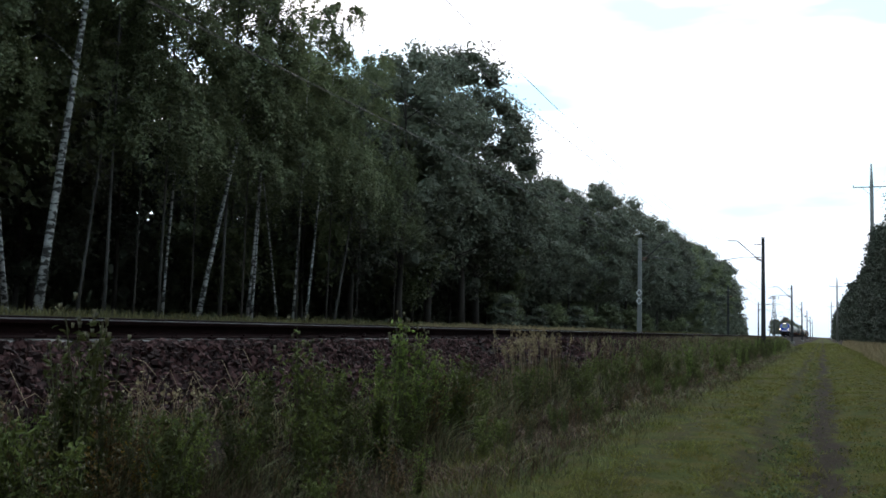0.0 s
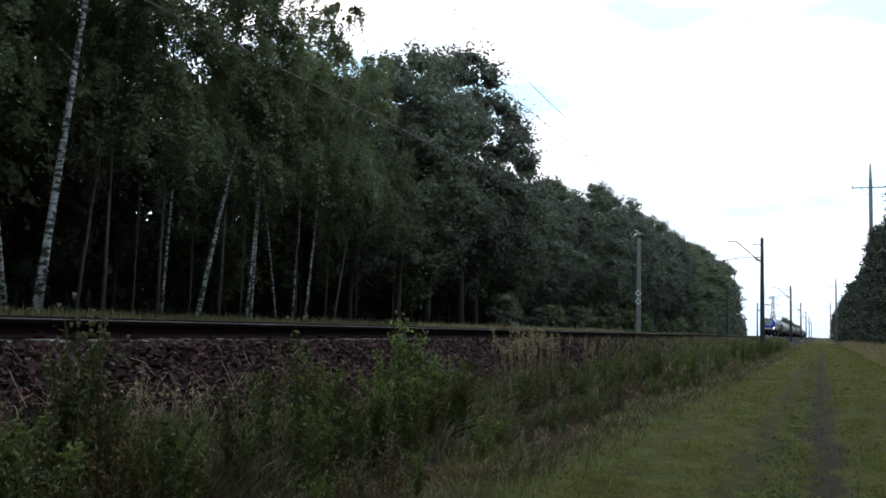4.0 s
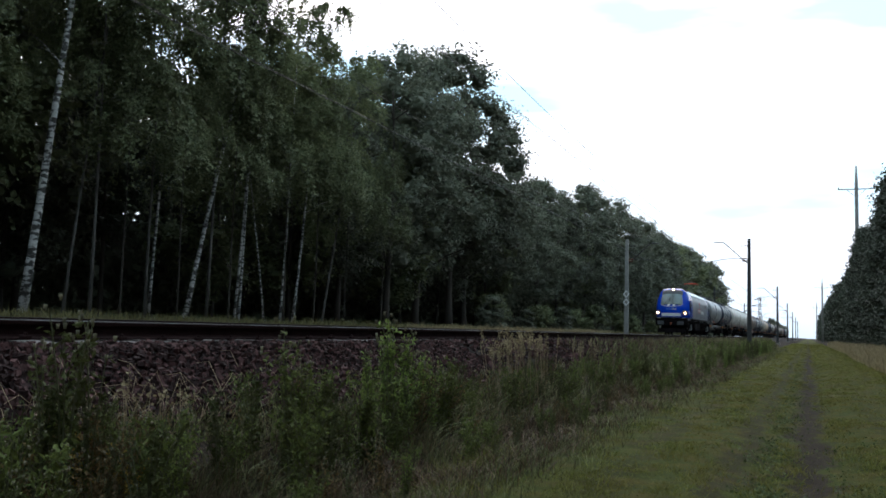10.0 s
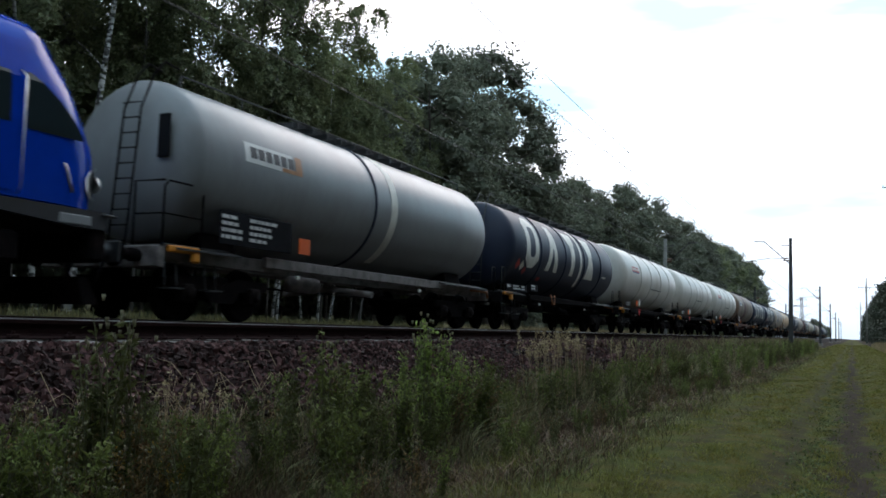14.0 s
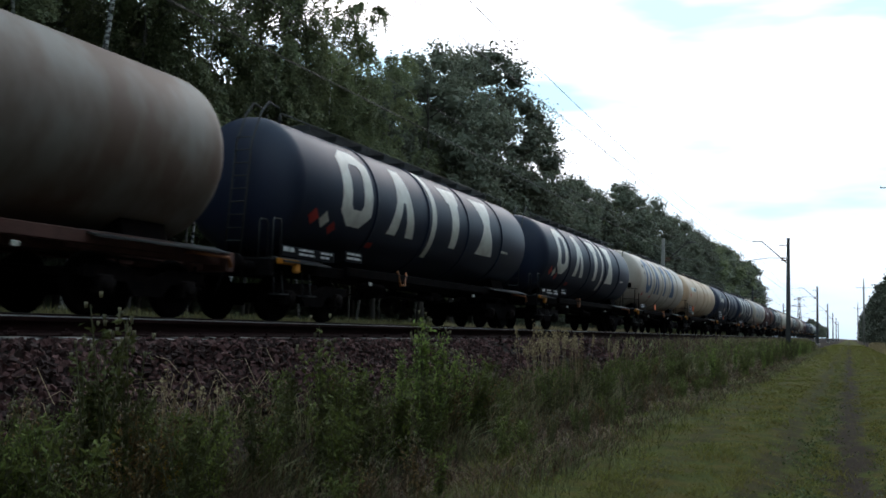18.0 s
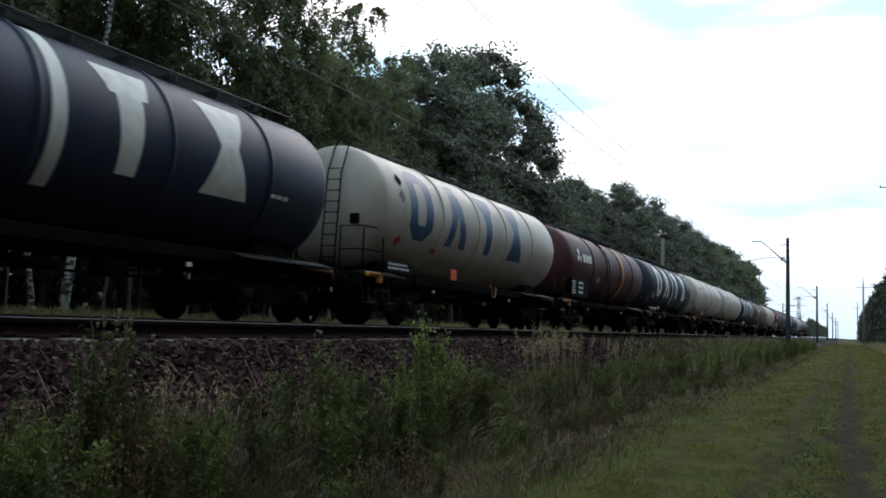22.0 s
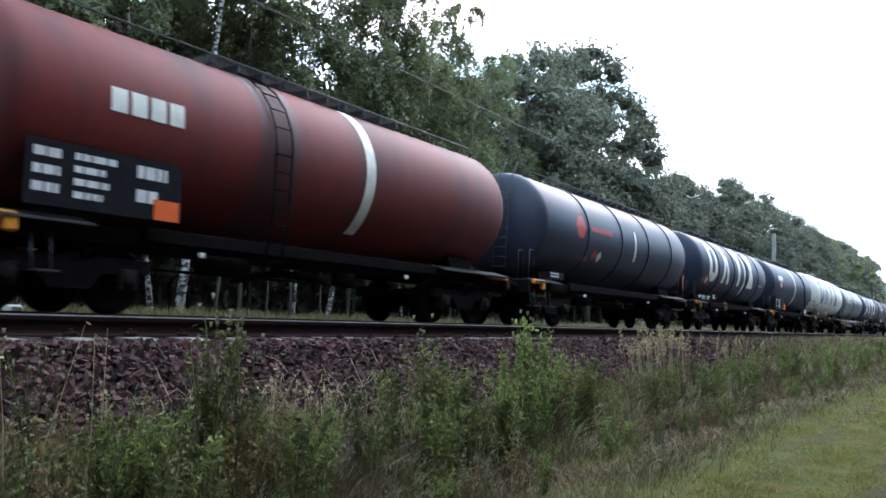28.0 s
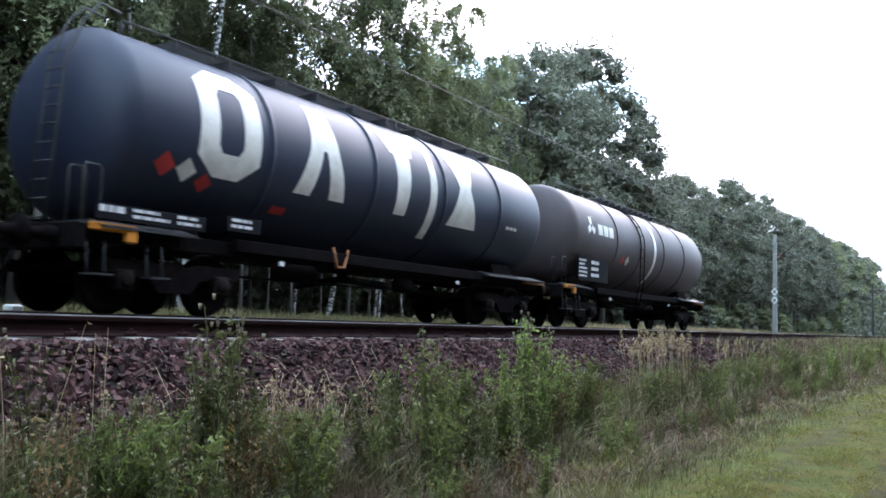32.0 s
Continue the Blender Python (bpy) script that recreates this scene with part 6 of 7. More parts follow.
# the edge of the wood along the line: birches first, each with its own lean, then oaks
WHITE, GREY = birch_bark_mat, grey_bark_mat
for k, (y, h, slope, girth, bark, low, reach) in enumerate((
        (17.12, 21, 0.09, 0.125, WHITE, 0.40, 3.6), (16.3, 20, -0.19, 0.075, WHITE, 0.30, 3.6), (18.5, 16, 0.073, 0.05, GREY, 0.42, 3.0), (19.54, 19, -0.01, 0.055, GREY, 0.36, 3.4),
        (21.85, 17, -0.04, 0.05, GREY, 0.30, 3.4), (22.0, 20, 0.0, 0.05, WHITE, 0.32, 3.6), (23.62, 19, 0.215, 0.085, WHITE, 0.34, 3.8), (24.87, 20, 0.013, 0.06, GREY, 0.33, 3.6),
        (26.45, 20, 0.075, 0.055, WHITE, 0.28, 3.6), (26.75, 15, 0.02, 0.05, WHITE, 0.36, 3.0), (28.5, 13, -0.22, 0.04, WHITE, 0.32, 3.4), (29.46, 18.5, 0.047, 0.055, WHITE, 0.30, 3.6),
        (30.35, 14, 0.13, 0.06, WHITE, 0.30, 3.8), (12.5, 21, 0.05, 0.11, GREY, 0.34, 3.6), (9.5, 20, -0.03, 0.11, WHITE, 0.36, 3.6), (32.6, 12.5, 0.2, 0.06, GREY, 0.30, 3.8))):
    x = -19.2 - 0.25 * (k % 3)
    native = birch_meshes(200 + k, (0.02 * 20, slope * 20), girth * 20 / h, low, bark, (46 if y < 25 else 32) if h > 17 else 36, reach * 20 / h)
    tree("birch_tree", native, x, y * x / -19.2, h, 20, 0, BIRCH_LABEL, EDGE)
for k, (x, y, h) in enumerate(((-18.6, 12.6, 9.0), (-18.7, 15.0, 8.5), (-18.7, 20.2, 9.5), (-18.6, 22.6, 9.0), (-18.8, 25.6, 10.0), (-18.5, 28.6, 10.0), (-18.6, 31.0, 10.5), (-18.8, 34.0, 9.5), (-18.3, 36.5, 8.5))):
    tree("birch_tree", YOUNG[k % 2], x, y, h, 11, rnd.uniform(0, 360), "young birch with low drooping leaves at the forest edge", EDGE)
for x, y, h, v in ((-22, 39.0, 12.5, 0), (-21.5, 43.5, 16.0, 1), (-22, 48.5, 16.8, 2), (-21.8, 53.5, 18.7, 0), (-22.6, 58.2, 17.7, 1), (-22.2, 64.5, 14.4, 2),
                   (-21, 71.0, 13.0, 0), (-21.5, 79, 13.2, 1), (-21, 87, 15.0, 2), (-21.5, 94, 15.6, 0), (-21, 102, 15.9, 1), (-21.5, 110, 15.4, 2), (-21, 118, 15.6, 0),
                   (-21.5, 126, 15.8, 1), (-21, 135, 15.4, 2), (-21.5, 144, 16.0, 0)):
    tree("oak_tree", OAKS[v], x, y, h, 18, rnd.uniform(0, 360), OAK_LABEL, EDGE)
# the wood behind the edge
for row, x0 in enumerate((-23.5, -27.5, -32)):
    # rows start behind the camera: unseen trees added to block the low sky
    y = -70.0 + row
    while y < 150:
        x = x0 + rnd.uniform(-1.2, 1.2)
        left = y < 34
        h = (rnd.uniform(17.5, 21) if y < 19 + row else rnd.uniform(10.5, 12.5)) if left else rnd.uniform(12.0, 14.0)
        if left and row < 2:
            pick = rnd.choice((PINES[0], PINES[1], FILLERS[1], FILLERS[0]))
            kind = "pine_tree" if pick in PINES else "forest_tree"
        else:
            pick, kind = rnd.choice(FILLERS if row < 1 or left else LOW_FILLERS), "forest_tree"
        native = {"pine_tree": 19.5, "forest_tree": 18}[kind]
        tree(kind, pick, x, y, h, native, rnd.uniform(0, 360), "tall dark tree standing inside the wood", "trees of the wood")
        y += (rnd.uniform(4.2, 6.0) if y > -10 else 8.0) if left else rnd.uniform(4.8, 6.5)
for row, x0 in enumerate((-21, -26)):
    y = 150.0
    while y < 250:
        h = (15.8 if y < 220 else 14.2) + rnd.uniform(-1.2, 1.2)
        tree("forest_tree", rnd.choice(FILLERS if y < 200 else LOW_FILLERS), x0 + rnd.uniform(-1, 1), y, h, 18, rnd.uniform(0, 360), "distant dark tree along the railway", "distant trees of the wood")
        y += 6.0 + 0.016 * (y - 150)
# past a clearing the wood stands further back, and comes near the line again far away
for x0, y0, y1, step in ((-50, 255, 620, 16.0), (-25, 640, 1150, 12.0), (-32, 650, 1150, 17.0)):
    y = y0
    while y < y1:
        tree("forest_tree", rnd.choice(LOW_FILLERS), x0 + rnd.uniform(-2, 2), y, rnd.uniform(10.5, 14.0), 18, rnd.uniform(0, 360), "distant dark tree beyond a clearing", "distant trees of the wood")
        y += step * rnd.uniform(0.7, 1.3)
for x, y, h in ((-23.4, 16.2, 19.0), (-26.0, 17.8, 20.5), (-25.5, 22.5, 16.0)):
    tree("forest_tree", FILLERS[1 if x > -24 else 0], x, y, h, 18, rnd.uniform(0, 360), "tall dark tree standing inside the wood", "trees of the wood")
# bushes under the edge
y = 52.0
while y < 150:
    tree("shrub", rnd.choice(SHRUBS), -18.9 + rnd.uniform(-0.8, 0.8), y, rnd.uniform(1.4, 2.8), 4.2, rnd.uniform(0, 360), "dense dark green shrub under the forest edge", "shrubs of the forest edge")
    y += rnd.uniform(2.4, 3.6) * (1 if y < 70 else 1.5)
# the conifers on the other side of the path
for row, x0 in enumerate((6.9, 10.4)):
    y = -100.0
    while y < 560:
        # short of y 45 they are unseen: added tall to block low sky light
        h = rnd.uniform(12.2, 14.6) if y > 45 else rnd.uniform(21, 24)
        tree("conifer", rnd.choice(FIRS if 45 < y < 140 and row == 0 else LOW_FIRS), x0 + (2.2 if y < 50 else 0) + rnd.uniform(-0.5, 0.5), y, h, 14, rnd.uniform(0, 360), "dark dense conifer beside the grass track, unseen near ones added to block sky", "conifers beside the track")
        y += 2.9 + 0.016 * abs(y - 50)


def undergrowth():
    """The dense dark undergrowth deep inside the wood."""
    rng = np.random.default_rng(7)
    sets = []
    for x0, x1, y0, y1, z1, n, size in ((-50, -43, -30, 420, 9.0, 30000, 1.0), (-33, -26, -14, 62, 9.0, 60000, 0.42), (-34, -28, 62, 150, 8.0, 22000, 0.6), (-21, -18.5, 148, 252, 5.0, 4000, 0.8)):
        sets.append(leaf_quads(rng, np.stack([rng.uniform(x0, x1, n), rng.uniform(y0, y1, n), rng.uniform(0.9, 1, n) + rng.uniform(0, 1, n) ** 1.4 * z1], 1), size))
    v = np.concatenate([a for a, _ in sets])
    f = np.arange(len(v)).reshape(-1, 4)
    ob = new("undergrowth", fast_mesh("undergrowth", v, f, oak_leaf_mat))
    tagged(ob, "dense dark undergrowth deep inside the wood", "undergrowth", kind="stuff")


undergrowth()


# ---- grass, weeds and ballast ----
blade_green = material("grass_green", (0.165, 0.175, 0.046), 0.65, spec=0.12, var=0.45, scale=0.6, fine=6, island=0.5, second=(0.20, 0.165, 0.045), amount=0.8, translucent=0.45)
bank_green = material("bank_grass_green", (0.175, 0.18, 0.088), 0.65, spec=0.12, var=0.6, scale=0.6, fine=6, island=0.8, second=(0.11, 0.075, 0.04), amount=0.6, translucent=0.2)
blade_dull = material("grass_dull", (0.20, 0.158, 0.09), 0.65, spec=0.12, var=0.6, scale=0.6, fine=6, island=0.8, second=(0.11, 0.075, 0.045), amount=0.7, translucent=0.2)
blade_dry = material("grass_dry", (0.36, 0.29, 0.17), 0.7, spec=0.12, var=0.35, scale=1, fine=6, island=0.5, translucent=0.2)
weed_leaf_mat = material("weed_leaf", (0.132, 0.155, 0.046), 0.55, spec=0.12, var=0.4, scale=0.8, fine=6, island=0.5, obj_random=0.3, translucent=0.25)
weed_dark_mat = material("weed_leaf_dark", (0.082, 0.09, 0.031), 0.6, spec=0.12, var=0.4, scale=0.8, fine=6, island=0.5, obj_random=0.3, translucent=0.2)
stem_mat = material("weed_stem", (0.10, 0.10, 0.045), 0.7, var=0.3)
dry_stem_mat = material("dry_stem", (0.34, 0.24, 0.145), 0.8, var=0.3, scale=4, fine=20)
flower_mat = material("seed_head", (0.19, 0.165, 0.10), 0.8, var=0.3, island=0.5)


def bank_height(x, y):
    """The surface on which plants stand, ballast included."""
    g = ground_height(x, y)
    if -5.6 < x < -4.5:
        g = max(g, 1.134 + (x + 5.58) * (1.134 - 0.55) / -0.93)
    return g


def blades(rng, xy, height, width, lean=0.45):
    """Bent grass blades of three triangles each."""
    n = len(xy)
    z = np.array([bank_height(x, y) for x, y in xy]) - 0.02
    base = np.column_stack([xy, z])
    w = rng.uniform(0, 2 * math.pi, n)
    side = np.column_stack([np.cos(w), np.sin(w), np.zeros(n)]) * (width * rng.uniform(0.6, 1.4, n))[:, None]
    a = rng.uniform(0, 2 * math.pi, n)
    l = np.abs(rng.normal(0, lean, n))[:, None] * np.asarray(height)[:, None]
    out = np.column_stack([np.cos(a), np.sin(a), np.zeros(n)]) * l
    h = np.asarray(height)[:, None] * np.array([0, 0, 1.0])
    mid = base + h * 0.55 + out * 0.35
    tip = base + h * rng.uniform(0.8, 1.0, n)[:, None] + out
    verts = np.stack([base - side, base + side, mid - side * 0.75, mid + side * 0.75, tip], 1).reshape(-1, 3)
    k = np.arange(n)[:, None] * 5
    faces = np.concatenate([k + [0, 1, 3], k + [0, 3, 2], k + [2, 3, 4]], 1).reshape(-1, 3)
    return verts, faces


def stuff(name, verts, faces, mat, label, category):
    ob = new(name, fast_mesh(name, verts, faces, mat))
    return tagged(ob, label, category, kind="stuff")


def scatter(rng, n, x0, x1, y0, y1, power=1.0):
    return np.column_stack([rng.uniform(x0, x1, n), y0 + (y1 - y0) * rng.uniform(0, 1, n) ** power])


def clumped(rng, pts, scale, keep):
    """Thins points out into patches."""
    v = np.array([noise.noise((x * scale, y * scale, 8.8)) for x, y in pts])
    return pts[v + rng.uniform(-0.25, 0.25, len(pts)) > keep]


def plant_top(y):
    """How high the weeds of the bank stand, along the line."""
    return np.interp(y, (2, 5.2, 6.2, 9.6, 10.5, 13, 18, 40, 110), (1.0, 0.90, 1.10, 1.12, 0.92, 1.0, 1.06, 1.2, 1.3))


def bank_grass():
    rng = np.random.default_rng(81)
    for name, mat, n, near, dry in (("bank_grass", bank_green, 32000, 0.009, 0), ("rough_grass", blade_dull, 17000, 0.007, 0), ("dry_grass", blade_dry, 5200, 0.004, 1)):
        xy = np.concatenate([scatter(rng, int(n * 0.22), -5.0, -2.9, 2.4, 6.2), scatter(rng, int(n * 0.6), -4.9, -2.9, 2.0, 16, 1.6), scatter(rng, int(n * 0.28), -4.9, -2.6, 16, 45), scatter(rng, int(n * 0.17), -5.0, -2.5, 45, 125)])
        xy = clumped(rng, xy, 1.3, -0.25 if not dry else 0.02)
        g = np.array([bank_height(x, y) for x, y in xy])
        edge = np.interp(xy[:, 0], (-4.9, -4.4, -3.8, -3.4, -2.6), (0.55, 1.0, 0.7, 0.3, 0.18))
        h = np.clip((plant_top(xy[:, 1]) - g), 0.12, 1.0) * edge * rng.uniform(0.2, 0.8, len(xy)) * np.array([0.75 + 0.7 * noise.noise((x * 1.1, y * 0.9, 2.2)) for x, y in xy])
        v, f = blades(rng, xy, h, near * np.interp(xy[:, 1], (2, 16, 60, 120), (0.6, 1.0, 2.6, 4)), 0.95)
        stuff(name, v, f, mat, {"bank_grass": "tall green grass on the railway bank", "rough_grass": "dull rough grass and seed stalks on the bank", "dry_grass": "dry straw-coloured grass among the weeds"}[name], "grass")


bank_grass()


def track_grass():
    rng = np.random.default_rng(82)
    n = 210000
    xy = np.column_stack([rng.uniform(-3.2, 2.9, n), 5.2 * np.exp(rng.uniform(0, 1, n) ** 1.15 * math.log(220 / 5.2))])
    tuft = np.array([noise.noise((x * 2.1, y * 1.3, 5.5)) + 0.6 * noise.noise((x * 6.0, y * 4.0, 1.5)) for x, y in xy])
    keep = tuft > rng.uniform(-0.9, 0.25, n)
    for centre, half in ((0.0, 0.42), (-0.75, 0.3)):
        keep &= np.abs(xy[:, 0] - centre + 0.12 * np.sin(xy[:, 1] * 0.4)) > rng.uniform(0.0, half, n)
    xy, tuft = xy[keep], tuft[keep]
    h = rng.uniform(0.025, 0.06, len(xy)) * (1.15 + 0.9 * tuft) * np.interp(xy[:, 0], (-3.2, -2.5, 2, 2.9), (3.2, 1.0, 1.0, 2.4))
    v, f = blades(rng, xy, np.clip(h, 0.012, 0.3), 0.0003 * xy[:, 1] + 0.0018, 1.6)
    stuff("track_grass", v, f, blade_green, "short mown grass of the track between the ruts", "grass")
    n = 5200
    xy = np.column_stack([np.where(rng.uniform(0, 1, n) < 0.75, rng.normal(-0.38, 0.15, n), rng.normal(0.42, 0.22, n)), 5.2 * np.exp(rng.uniform(0, 1, n) * math.log(60 / 5.2))])
    xy = clumped(rng, xy, 2.2, -0.05)
    n = len(xy)
    z = np.array([ground_height(x, y) for x, y in xy]) + rng.uniform(0.01, 0.05, n)
    v, f = leaf_quads(rng, np.column_stack([xy, z]), 0.034)
    stuff("plantain", v, f, material("plantain_leaf", (0.12, 0.15, 0.065), 0.6, spec=0.15, var=0.3, island=0.5, translucent=0.15), "low broad-leaved plantain beside the rut", "weeds")
    xy = np.concatenate([scatter(rng, 16000, 2.7, 5.2, 18, 70), scatter(rng, 9000, 2.9, 5.4, 70, 160)])
    v, f = blades(rng, xy, rng.uniform(0.5, 1.15, len(xy)) * np.interp(xy[:, 0], (2.7, 3.3), (0.4, 1.0)), 0.02, 0.3)
    stuff("verge_grass", v, f, blade_dry, "tall straw-coloured grass along the conifers", "grass")
    xy = np.concatenate([scatter(rng, 20000, -18.6, -15.2, 6, 45), scatter(rng, 9000, -18.6, -15.0, 45, 150)])
    v, f = blades(rng, xy, rng.uniform(0.2, 0.58, len(xy)), 0.015 * np.interp(xy[:, 1], (6, 45, 150), (0.8, 1.5, 4)), 0.35)
    stuff("forest_edge_grass", v, f, material("edge_grass", (0.17, 0.155, 0.062), 0.7, var=0.4, scale=0.5, fine=5, island=0.6, translucent=0.2), "yellowing grass between the line and the wood", "grass")


def slope_grass():
    rng = np.random.default_rng(86)
    for name, mat, n in (("slope_grass", bank_green, 9000), ("dry_slope_grass", blade_dull, 6000)):
        xy = np.column_stack([rng.uniform(-5.55, -4.4, n), 20 * np.exp(rng.uniform(0, 1, n) * math.log(140 / 20))])
        xy = xy[rng.uniform(0, 1, n) < np.interp(xy[:, 1], (20, 45), (0.15, 1.0))]
        v, f = blades(rng, xy, rng.uniform(0.12, 0.36, len(xy)), 0.00028 * xy[:, 1] + 0.002, 0.6)
        stuff(name, v, f, mat, "low grass grown over the far ballast slope", "grass")


track_grass()
slope_grass()


def heath():
    """Low brown heath and fallen stalks at the foot of the bank, and a pale dry strip beyond the lines."""
    rng = np.random.default_rng(84)
    n = 52000
    xy = np.column_stack([-3.35 + rng.normal(0, 0.42, n), 4.5 * np.exp(rng.uniform(0, 1, n) * math.log(60 / 4.5))])
    xy = clumped(rng, xy[(xy[:, 0] > -4.3) & (xy[:, 0] < -2.3)], 1.1, -0.05)
    v, f = blades(rng, xy, rng.uniform(0.05, 0.24, len(xy)), 0.0003 * xy[:, 1] + 0.0025, 1.2)
    stuff("heath", v, f, material("heath_brown", (0.14, 0.085, 0.05), 0.8, var=0.6, scale=1, fine=6, island=0.6), "low brown heath at the foot of the bank", "heath")
    n = 26000
    xy = np.column_stack([-2.95 + rng.normal(0, 0.38, n), 4.5 * np.exp(rng.uniform(0, 1, n) * math.log(110 / 4.5))])
    v, f = blades(rng, xy, rng.uniform(0.04, 0.2, n), 0.0003 * xy[:, 1] + 0.0015, 0.8)
    stuff("foot_grass", v, f, bank_green, "short uneven grass at the foot of the bank", "grass")
    xy = scatter(rng, 9000, -16.8, -15.0, 36, 76)
    v, f = blades(rng, xy, rng.uniform(0.35, 0.75, len(xy)), 0.02, 0.4)
    stuff("pale_grass", v, f, blade_dry, "pale dry grass strip beyond the far line", "grass")


heath()


def weed_meshes(seed, height, stems, leaves, size, spread, mat, flower=False):
    """A branching weed: a few stems, many leaves, and seed heads for some kinds."""
    rng = np.random.default_rng(seed)
    s, pts, heads = Shape(), [], Shape()
    for _ in range(stems):
        w, l = rng.uniform(0, 2 * math.pi), spread * rng.uniform(0.2, 1.0)
        h = height * rng.uniform(0.7, 1.0)
        tip = Vector((math.cos(w) * l, math.sin(w) * l, h))
        mid = Vector((tip.x * 0.35, tip.y * 0.35, h * 0.55))
        s.tube([(0, 0, -0.05), mid, tip], [0.007, 0.005, 0.0025], 4, caps=False)
        for k in range(leaves):
            u = rng.uniform(0.12, 1.0)
            p = Vector((0, 0, 0)).lerp(mid, u / 0.55) if u < 0.55 else mid.lerp(tip, (u - 0.55) / 0.45)
            r = size * (1.15 - 0.7 * u)
            pts.append((p.x + rng.normal(0, r), p.y + rng.normal(0, r), p.z + rng.normal(0, r * 0.5)))
        if flower:
            for _ in range(2):
                q = tip + Vector(rng.normal(0, 0.035, 3))
                heads.tube([q, q + Vector((0, 0, 0.03))], [0.007, 0.011], 5)
    crown = fast_mesh("foliage", *leaf_quads(rng, np.array(pts), size * 1.15, -0.3, 0.2), mat)
    return s.mesh("stem", stem_mat), crown, heads.mesh("seed_head", flower_mat) if flower else None


bush_mat = material("weed_bush_leaf", (0.225, 0.30, 0.08), 0.55, spec=0.15, var=0.5, scale=0.8, fine=6, island=0.7, translucent=0.3)
WEEDS = [weed_meshes(91, 1.0, 9, 70, 0.038, 0.16, bush_mat, True), weed_meshes(92, 1.0, 7, 50, 0.058, 0.28, weed_dark_mat), weed_meshes(93, 1.0, 6, 34, 0.045, 0.22, weed_dark_mat, True),
         weed_meshes(94, 1.0, 10, 50, 0.065, 0.42, weed_leaf_mat), weed_meshes(95, 1.0, 6, 50, 0.045, 0.2, weed_leaf_mat, True),
         weed_meshes(96, 1.0, 9, 34, 0.05, 0.34, material("withered_leaf", (0.175, 0.12, 0.058), 0.75, spec=0.1, var=0.5, island=0.7, translucent=0.25), True),
         weed_meshes(97, 1.0, 11, 40, 0.05, 0.3, material("fresh_leaf", (0.15, 0.185, 0.052), 0.6, spec=0.15, var=0.5, island=0.7, translucent=0.35)),
         weed_meshes(98, 1.0, 9, 40, 0.06, 0.4, material("yellowed_leaf", (0.36, 0.24, 0.05), 0.6, spec=0.15, var=0.5, island=0.7, translucent=0.35))]
WEED_LABEL = {0: "bushy bright green weed on the railway bank", 1: "dark leafy weed on the railway bank", 2: "tall thistle with pale seed heads on the bank", 3: "spreading green weed on the bank",
              4: "slender green weed with brown seed heads", 5: "withered tan weed with seed heads on the bank", 7: "low yellowed weed among green ones on the bank", 6: "fresh light green weed on the bank"}


def weed(x, y, top, v, turn):
    g = bank_height(x, y)
    k = max(0.25, top - g)
    t = thing("weed", WEED_LABEL[v], "weed", pose(x, y, g, 0, 0, turn) @ Matrix.Diagonal((k, k, k, 1)), group="weeds of the railway bank")
    part("stem", WEEDS[v][0], None, t, kind="stuff")
    part("foliage", WEEDS[v][1], None, t, kind="stuff")
    if WEEDS[v][2]:
        part("seed_head", WEEDS[v][2], None, t, kind="stuff")


def weeds():
    r = random.Random(17)
    for x, y, top, v in ((-4.0, 8.2, 1.56, 0), (-4.05, 8.4, 1.40, 0), (-3.95, 8.55, 1.36, 0), (-3.9, 8.75, 1.22, 0), (-4.1, 8.0, 1.22, 0), (-3.8, 8.3, 1.05, 0), (-3.85, 9.0, 1.1, 0),
                         (-4.0, 6.32, 1.42, 4), (-3.95, 6.5, 1.22, 4), (-3.9, 6.7, 1.0, 1), (-4.05, 5.9, 1.05, 1), (-3.7, 7.2, 0.85, 1), (-3.7, 6.5, 0.8, 1),
                         (-4.0, 3.95, 1.46, 2), (-4.05, 3.85, 1.30, 2), (-3.95, 4.1, 1.38, 2), (-4.1, 3.9, 1.1, 1), (-3.9, 5.3, 0.95, 1), (-3.6, 5.9, 0.85, 3),
                         (-4.0, 4.1, 0.72, 7), (-3.85, 4.35, 0.6, 7), (-4.3, 2.9, 1.25, 2), (-4.0, 3.1, 1.0, 4), (-4.3, 11.0, 1.0, 1), (-3.9, 12.0, 0.95, 3), (-4.1, 10.2, 1.0, 4)):
        weed(x, y, top, v, r.uniform(0, 360))
    for _ in range(190):
        y = 2.6 + 22 * r.random() ** 1.3
        x = r.uniform(-4.7, -2.95)
        top = float(plant_top(y)) * r.uniform(0.72, 1.0) * (1.0 if x < -3.7 else 0.5)
        weed(x, y, top, r.choice((1, 1, 2, 3, 4, 5, 5, 6)), r.uniform(0, 360))
    for _ in range(34):
        y = r.uniform(2.5, 4.8)
        x = r.uniform(-5.0, -3.3)
        weed(x, y, max(bank_height(x, y) + 0.2, r.uniform(0.6, 0.95)), r.choice((1, 6, 2, 3, 5, 4)), r.uniform(0, 360))
    for _ in range(90):
        y = 24 + 70 * r.random()
        weed(r.uniform(-4.9, -3.0), y, float(plant_top(y)) * r.uniform(0.75, 1.1), r.choice((0, 1, 3)), r.uniform(0, 360))


weeds()


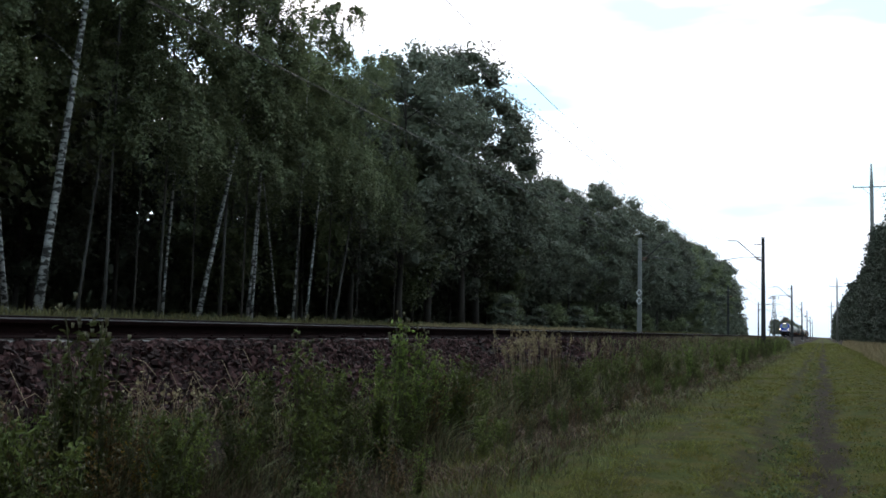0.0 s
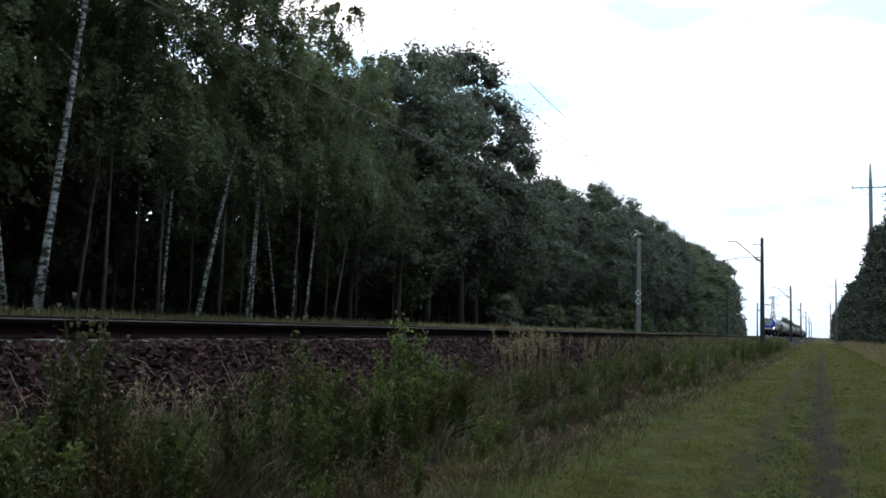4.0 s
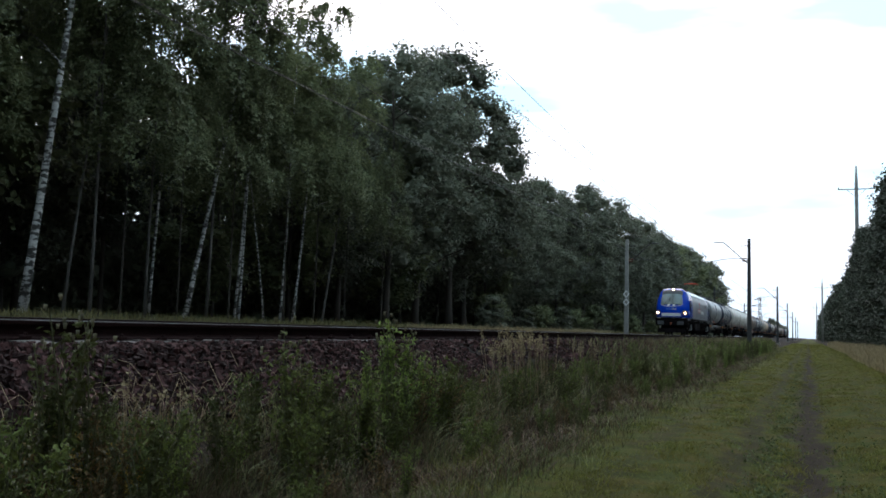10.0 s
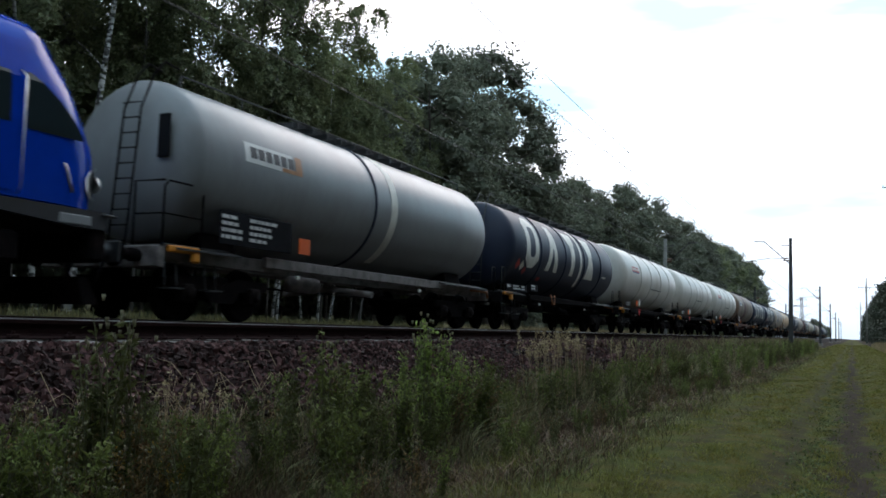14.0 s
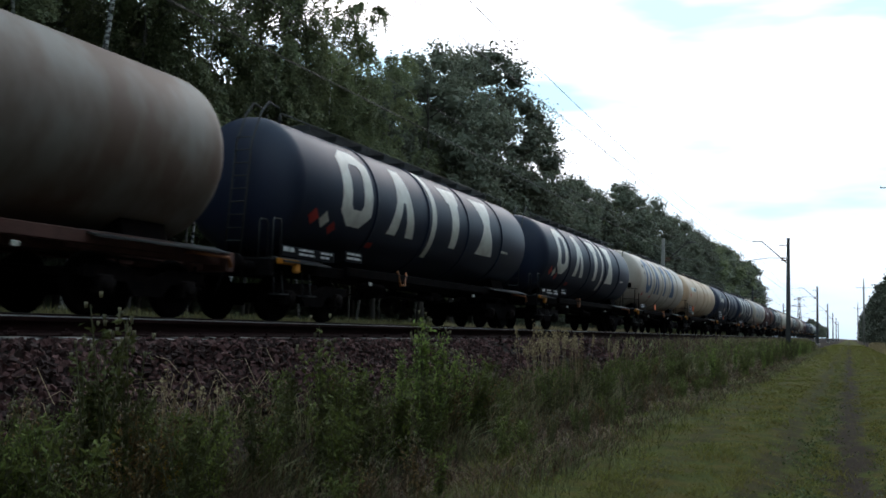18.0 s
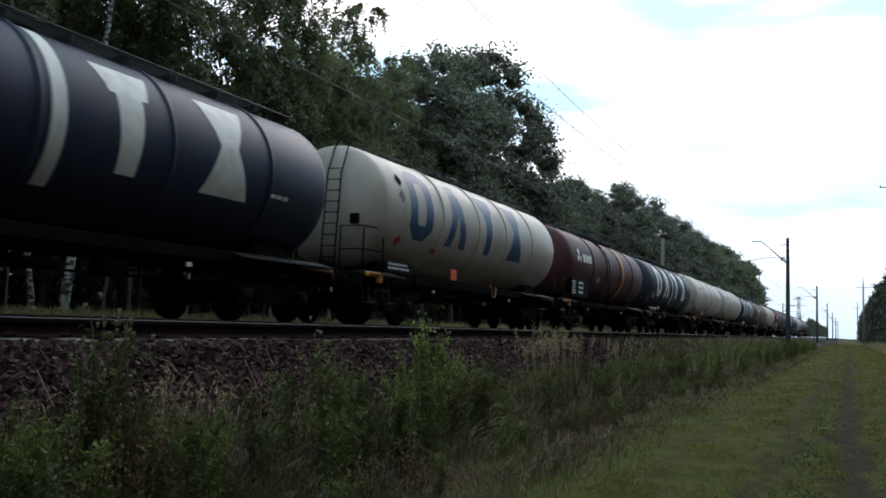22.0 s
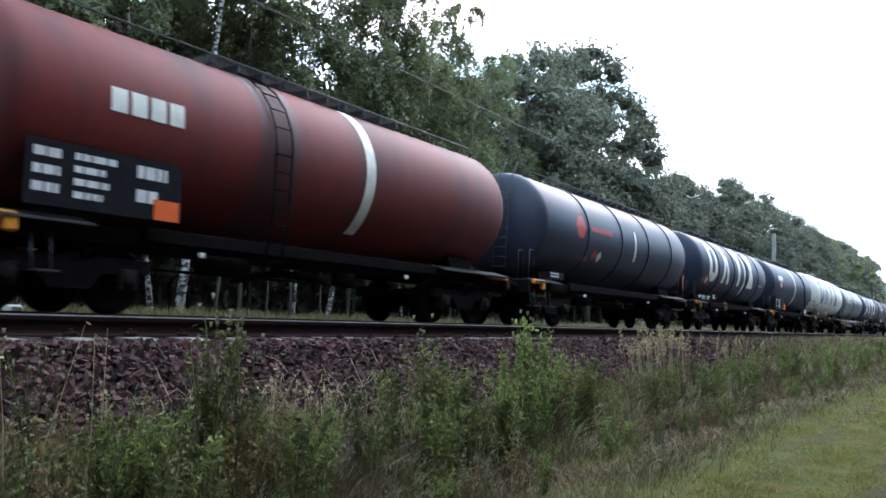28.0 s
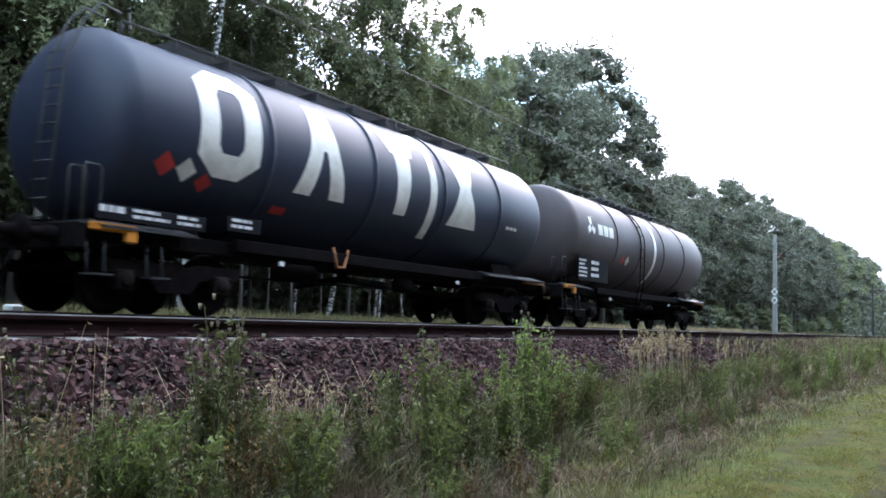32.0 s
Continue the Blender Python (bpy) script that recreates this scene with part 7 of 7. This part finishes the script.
def straw(x, y, top, n, spread, seed):
    """A stand of dry reed-like stalks with feathery heads."""
    rng = np.random.default_rng(seed)
    g = bank_height(x, y)
    t = thing("reed_clump", "clump of dry tan reed stalks with feathery heads", "reeds", pose(x, y, g), group="dry reeds on the bank")
    s, pts = Shape(), []
    for _ in range(n):
        w, l = rng.uniform(0, 2 * math.pi), spread * rng.uniform(0, 1)
        b = Vector((math.cos(w) * l, math.sin(w) * l, -0.03))
        h = (top - g) * rng.uniform(0.7, 1.0)
        e = b + Vector((rng.normal(0, 0.09), rng.normal(0, 0.09), h))
        s.tube([b, b.lerp(e, 0.5) + Vector((0.01, 0.01, 0)), e], [0.004, 0.003, 0.0015], 4, caps=False)
        for _ in range(34 if top > 1.2 and n > 4 else 6):
            q = b.lerp(e, rng.uniform(0.82, 1.02))
            pts.append(q + Vector(rng.normal(0, 0.022, 3)))
    part("stalk", s, dry_stem_mat, t, kind="stuff")
    part("feather", fast_mesh("feather", *leaf_quads(rng, np.array([tuple(p) for p in pts]), 0.026, -0.6), blade_dry), None, t, kind="stuff")


for k, (x, y, top, n, spread) in enumerate(((-4.2, 12.3, 1.42, 14, 0.22), (-4.2, 13.0, 1.50, 18, 0.28), (-4.25, 13.8, 1.45, 14, 0.25), (-4.3, 15.0, 1.42, 10, 0.25), (-4.5, 5.2, 0.98, 9, 0.22), (-4.55, 5.6, 0.95, 8, 0.22),
                                             (-4.4, 4.8, 1.15, 5, 0.15), (-4.2, 2.75, 1.48, 2, 0.06), (-4.2, 3.2, 1.36, 2, 0.05), (-4.5, 10.6, 1.1, 6, 0.2), (-4.3, 18.5, 1.3, 8, 0.3), (-4.6, 3.6, 0.95, 6, 0.3))):
    straw(x, y, top, n, spread, 300 + k)


def tangle():
    """Bent dry stalks fallen over the foot of the ballast."""
    rng = np.random.default_rng(33)
    t = thing("dry_tangle", "tangle of fallen dry stalks on the ballast foot", "dry stalks", pose(0, 0, 0))
    for k in range(84):
        x, y = rng.uniform(-5.2, -4.5), 4.3 + 2.6 * rng.uniform() if k < 64 else rng.uniform(7, 12)
        w, l = rng.uniform(0, 2 * math.pi), rng.uniform(0.15, 0.45)
        p = Vector((x, y, bank_height(x, y)))
        e = Vector((x + math.cos(w) * l, y + math.sin(w) * l, 0))
        e.z = bank_height(e.x, e.y) + 0.03
        m = (p + e) / 2 + Vector((0, 0, rng.uniform(0.05, 0.22)))
        part("stalk", Shape().tube([p, m, e], [0.0028, 0.0025, 0.0015], 4, caps=False), dry_stem_mat, t)


tangle()


# ---- ballast stones of the near line ----
def stone_variants(seed, count):
    """Angular crushed stones: skewed, chipped blocks."""
    rng = np.random.default_rng(seed)
    cube = np.array([(x, y, z) for z in (-1, 1) for x, y in ((-1, -1), (1, -1), (1, 1), (-1, 1))], float) * 0.72
    tri = np.array([(3, 2, 1), (3, 1, 0), (4, 5, 6), (4, 6, 7), (0, 1, 5), (0, 5, 4), (1, 2, 6), (1, 6, 5), (2, 3, 7), (2, 7, 6), (3, 0, 4), (3, 4, 7)])
    return [(cube + rng.uniform(-0.34, 0.34, (8, 3))) * np.array([1.15, rng.uniform(0.75, 1.15), rng.uniform(0.5, 0.85)]) for _ in range(count)], tri


def bed_height(x):
    return 1.134 if x < -5.58 else 1.134 + (x + 5.58) * (1.134 - 0.55) / -0.93


def ballast_stones():
    forms, tri = stone_variants(5, 10)
    rng = np.random.default_rng(6)
    meshes = [fast_mesh("stone", f, tri, stone_mat) for f in forms]
    for k in range(290):
        x, y = rng.uniform(-5.86, -4.75), rng.uniform(4.2, 8.2)
        o = part("stone", meshes[k % 10], None, near_track)
        s = rng.uniform(0.025, 0.05)
        o.matrix_basis = pose(x - NEAR_X, y, bed_height(x) + 0.014, *rng.uniform(0, 360, 3)) @ Matrix.Diagonal((s, s, s, 1))
    verts, faces, base = [], [], 0
    for y0, y1, n, lo, hi in ((2.4, 14, 9600, 0.022, 0.046), (14, 45, 4600, 0.04, 0.06)):
        for _ in range(n):
            y = rng.uniform(y0, y1)
            x = rng.uniform(-5.88, -4.68)
            if rng.uniform() < 0.12:
                x = rng.uniform(-6.35, -5.88)
                ph = ((y - 0.35) / 0.5975) % 1
                if ph < 0.27 or ph > 0.73:
                    continue
            r = Euler(rng.uniform(0, 6.28, 3)).to_matrix()
            f = forms[int(rng.integers(10))] @ np.array(r).T * rng.uniform(lo, hi)
            verts.append(f + np.array([x, y, bed_height(x) + rng.uniform(0.0, 0.02)]))
            faces.append(tri + base)
            base += 8
    v = np.concatenate(verts) - np.array([NEAR_X, 0, 0])
    part("stones", fast_mesh("stones", v, np.concatenate(faces), stone_mat), None, near_track, "dark brown crushed stones", "stuff")


ballast_stones()
motions()
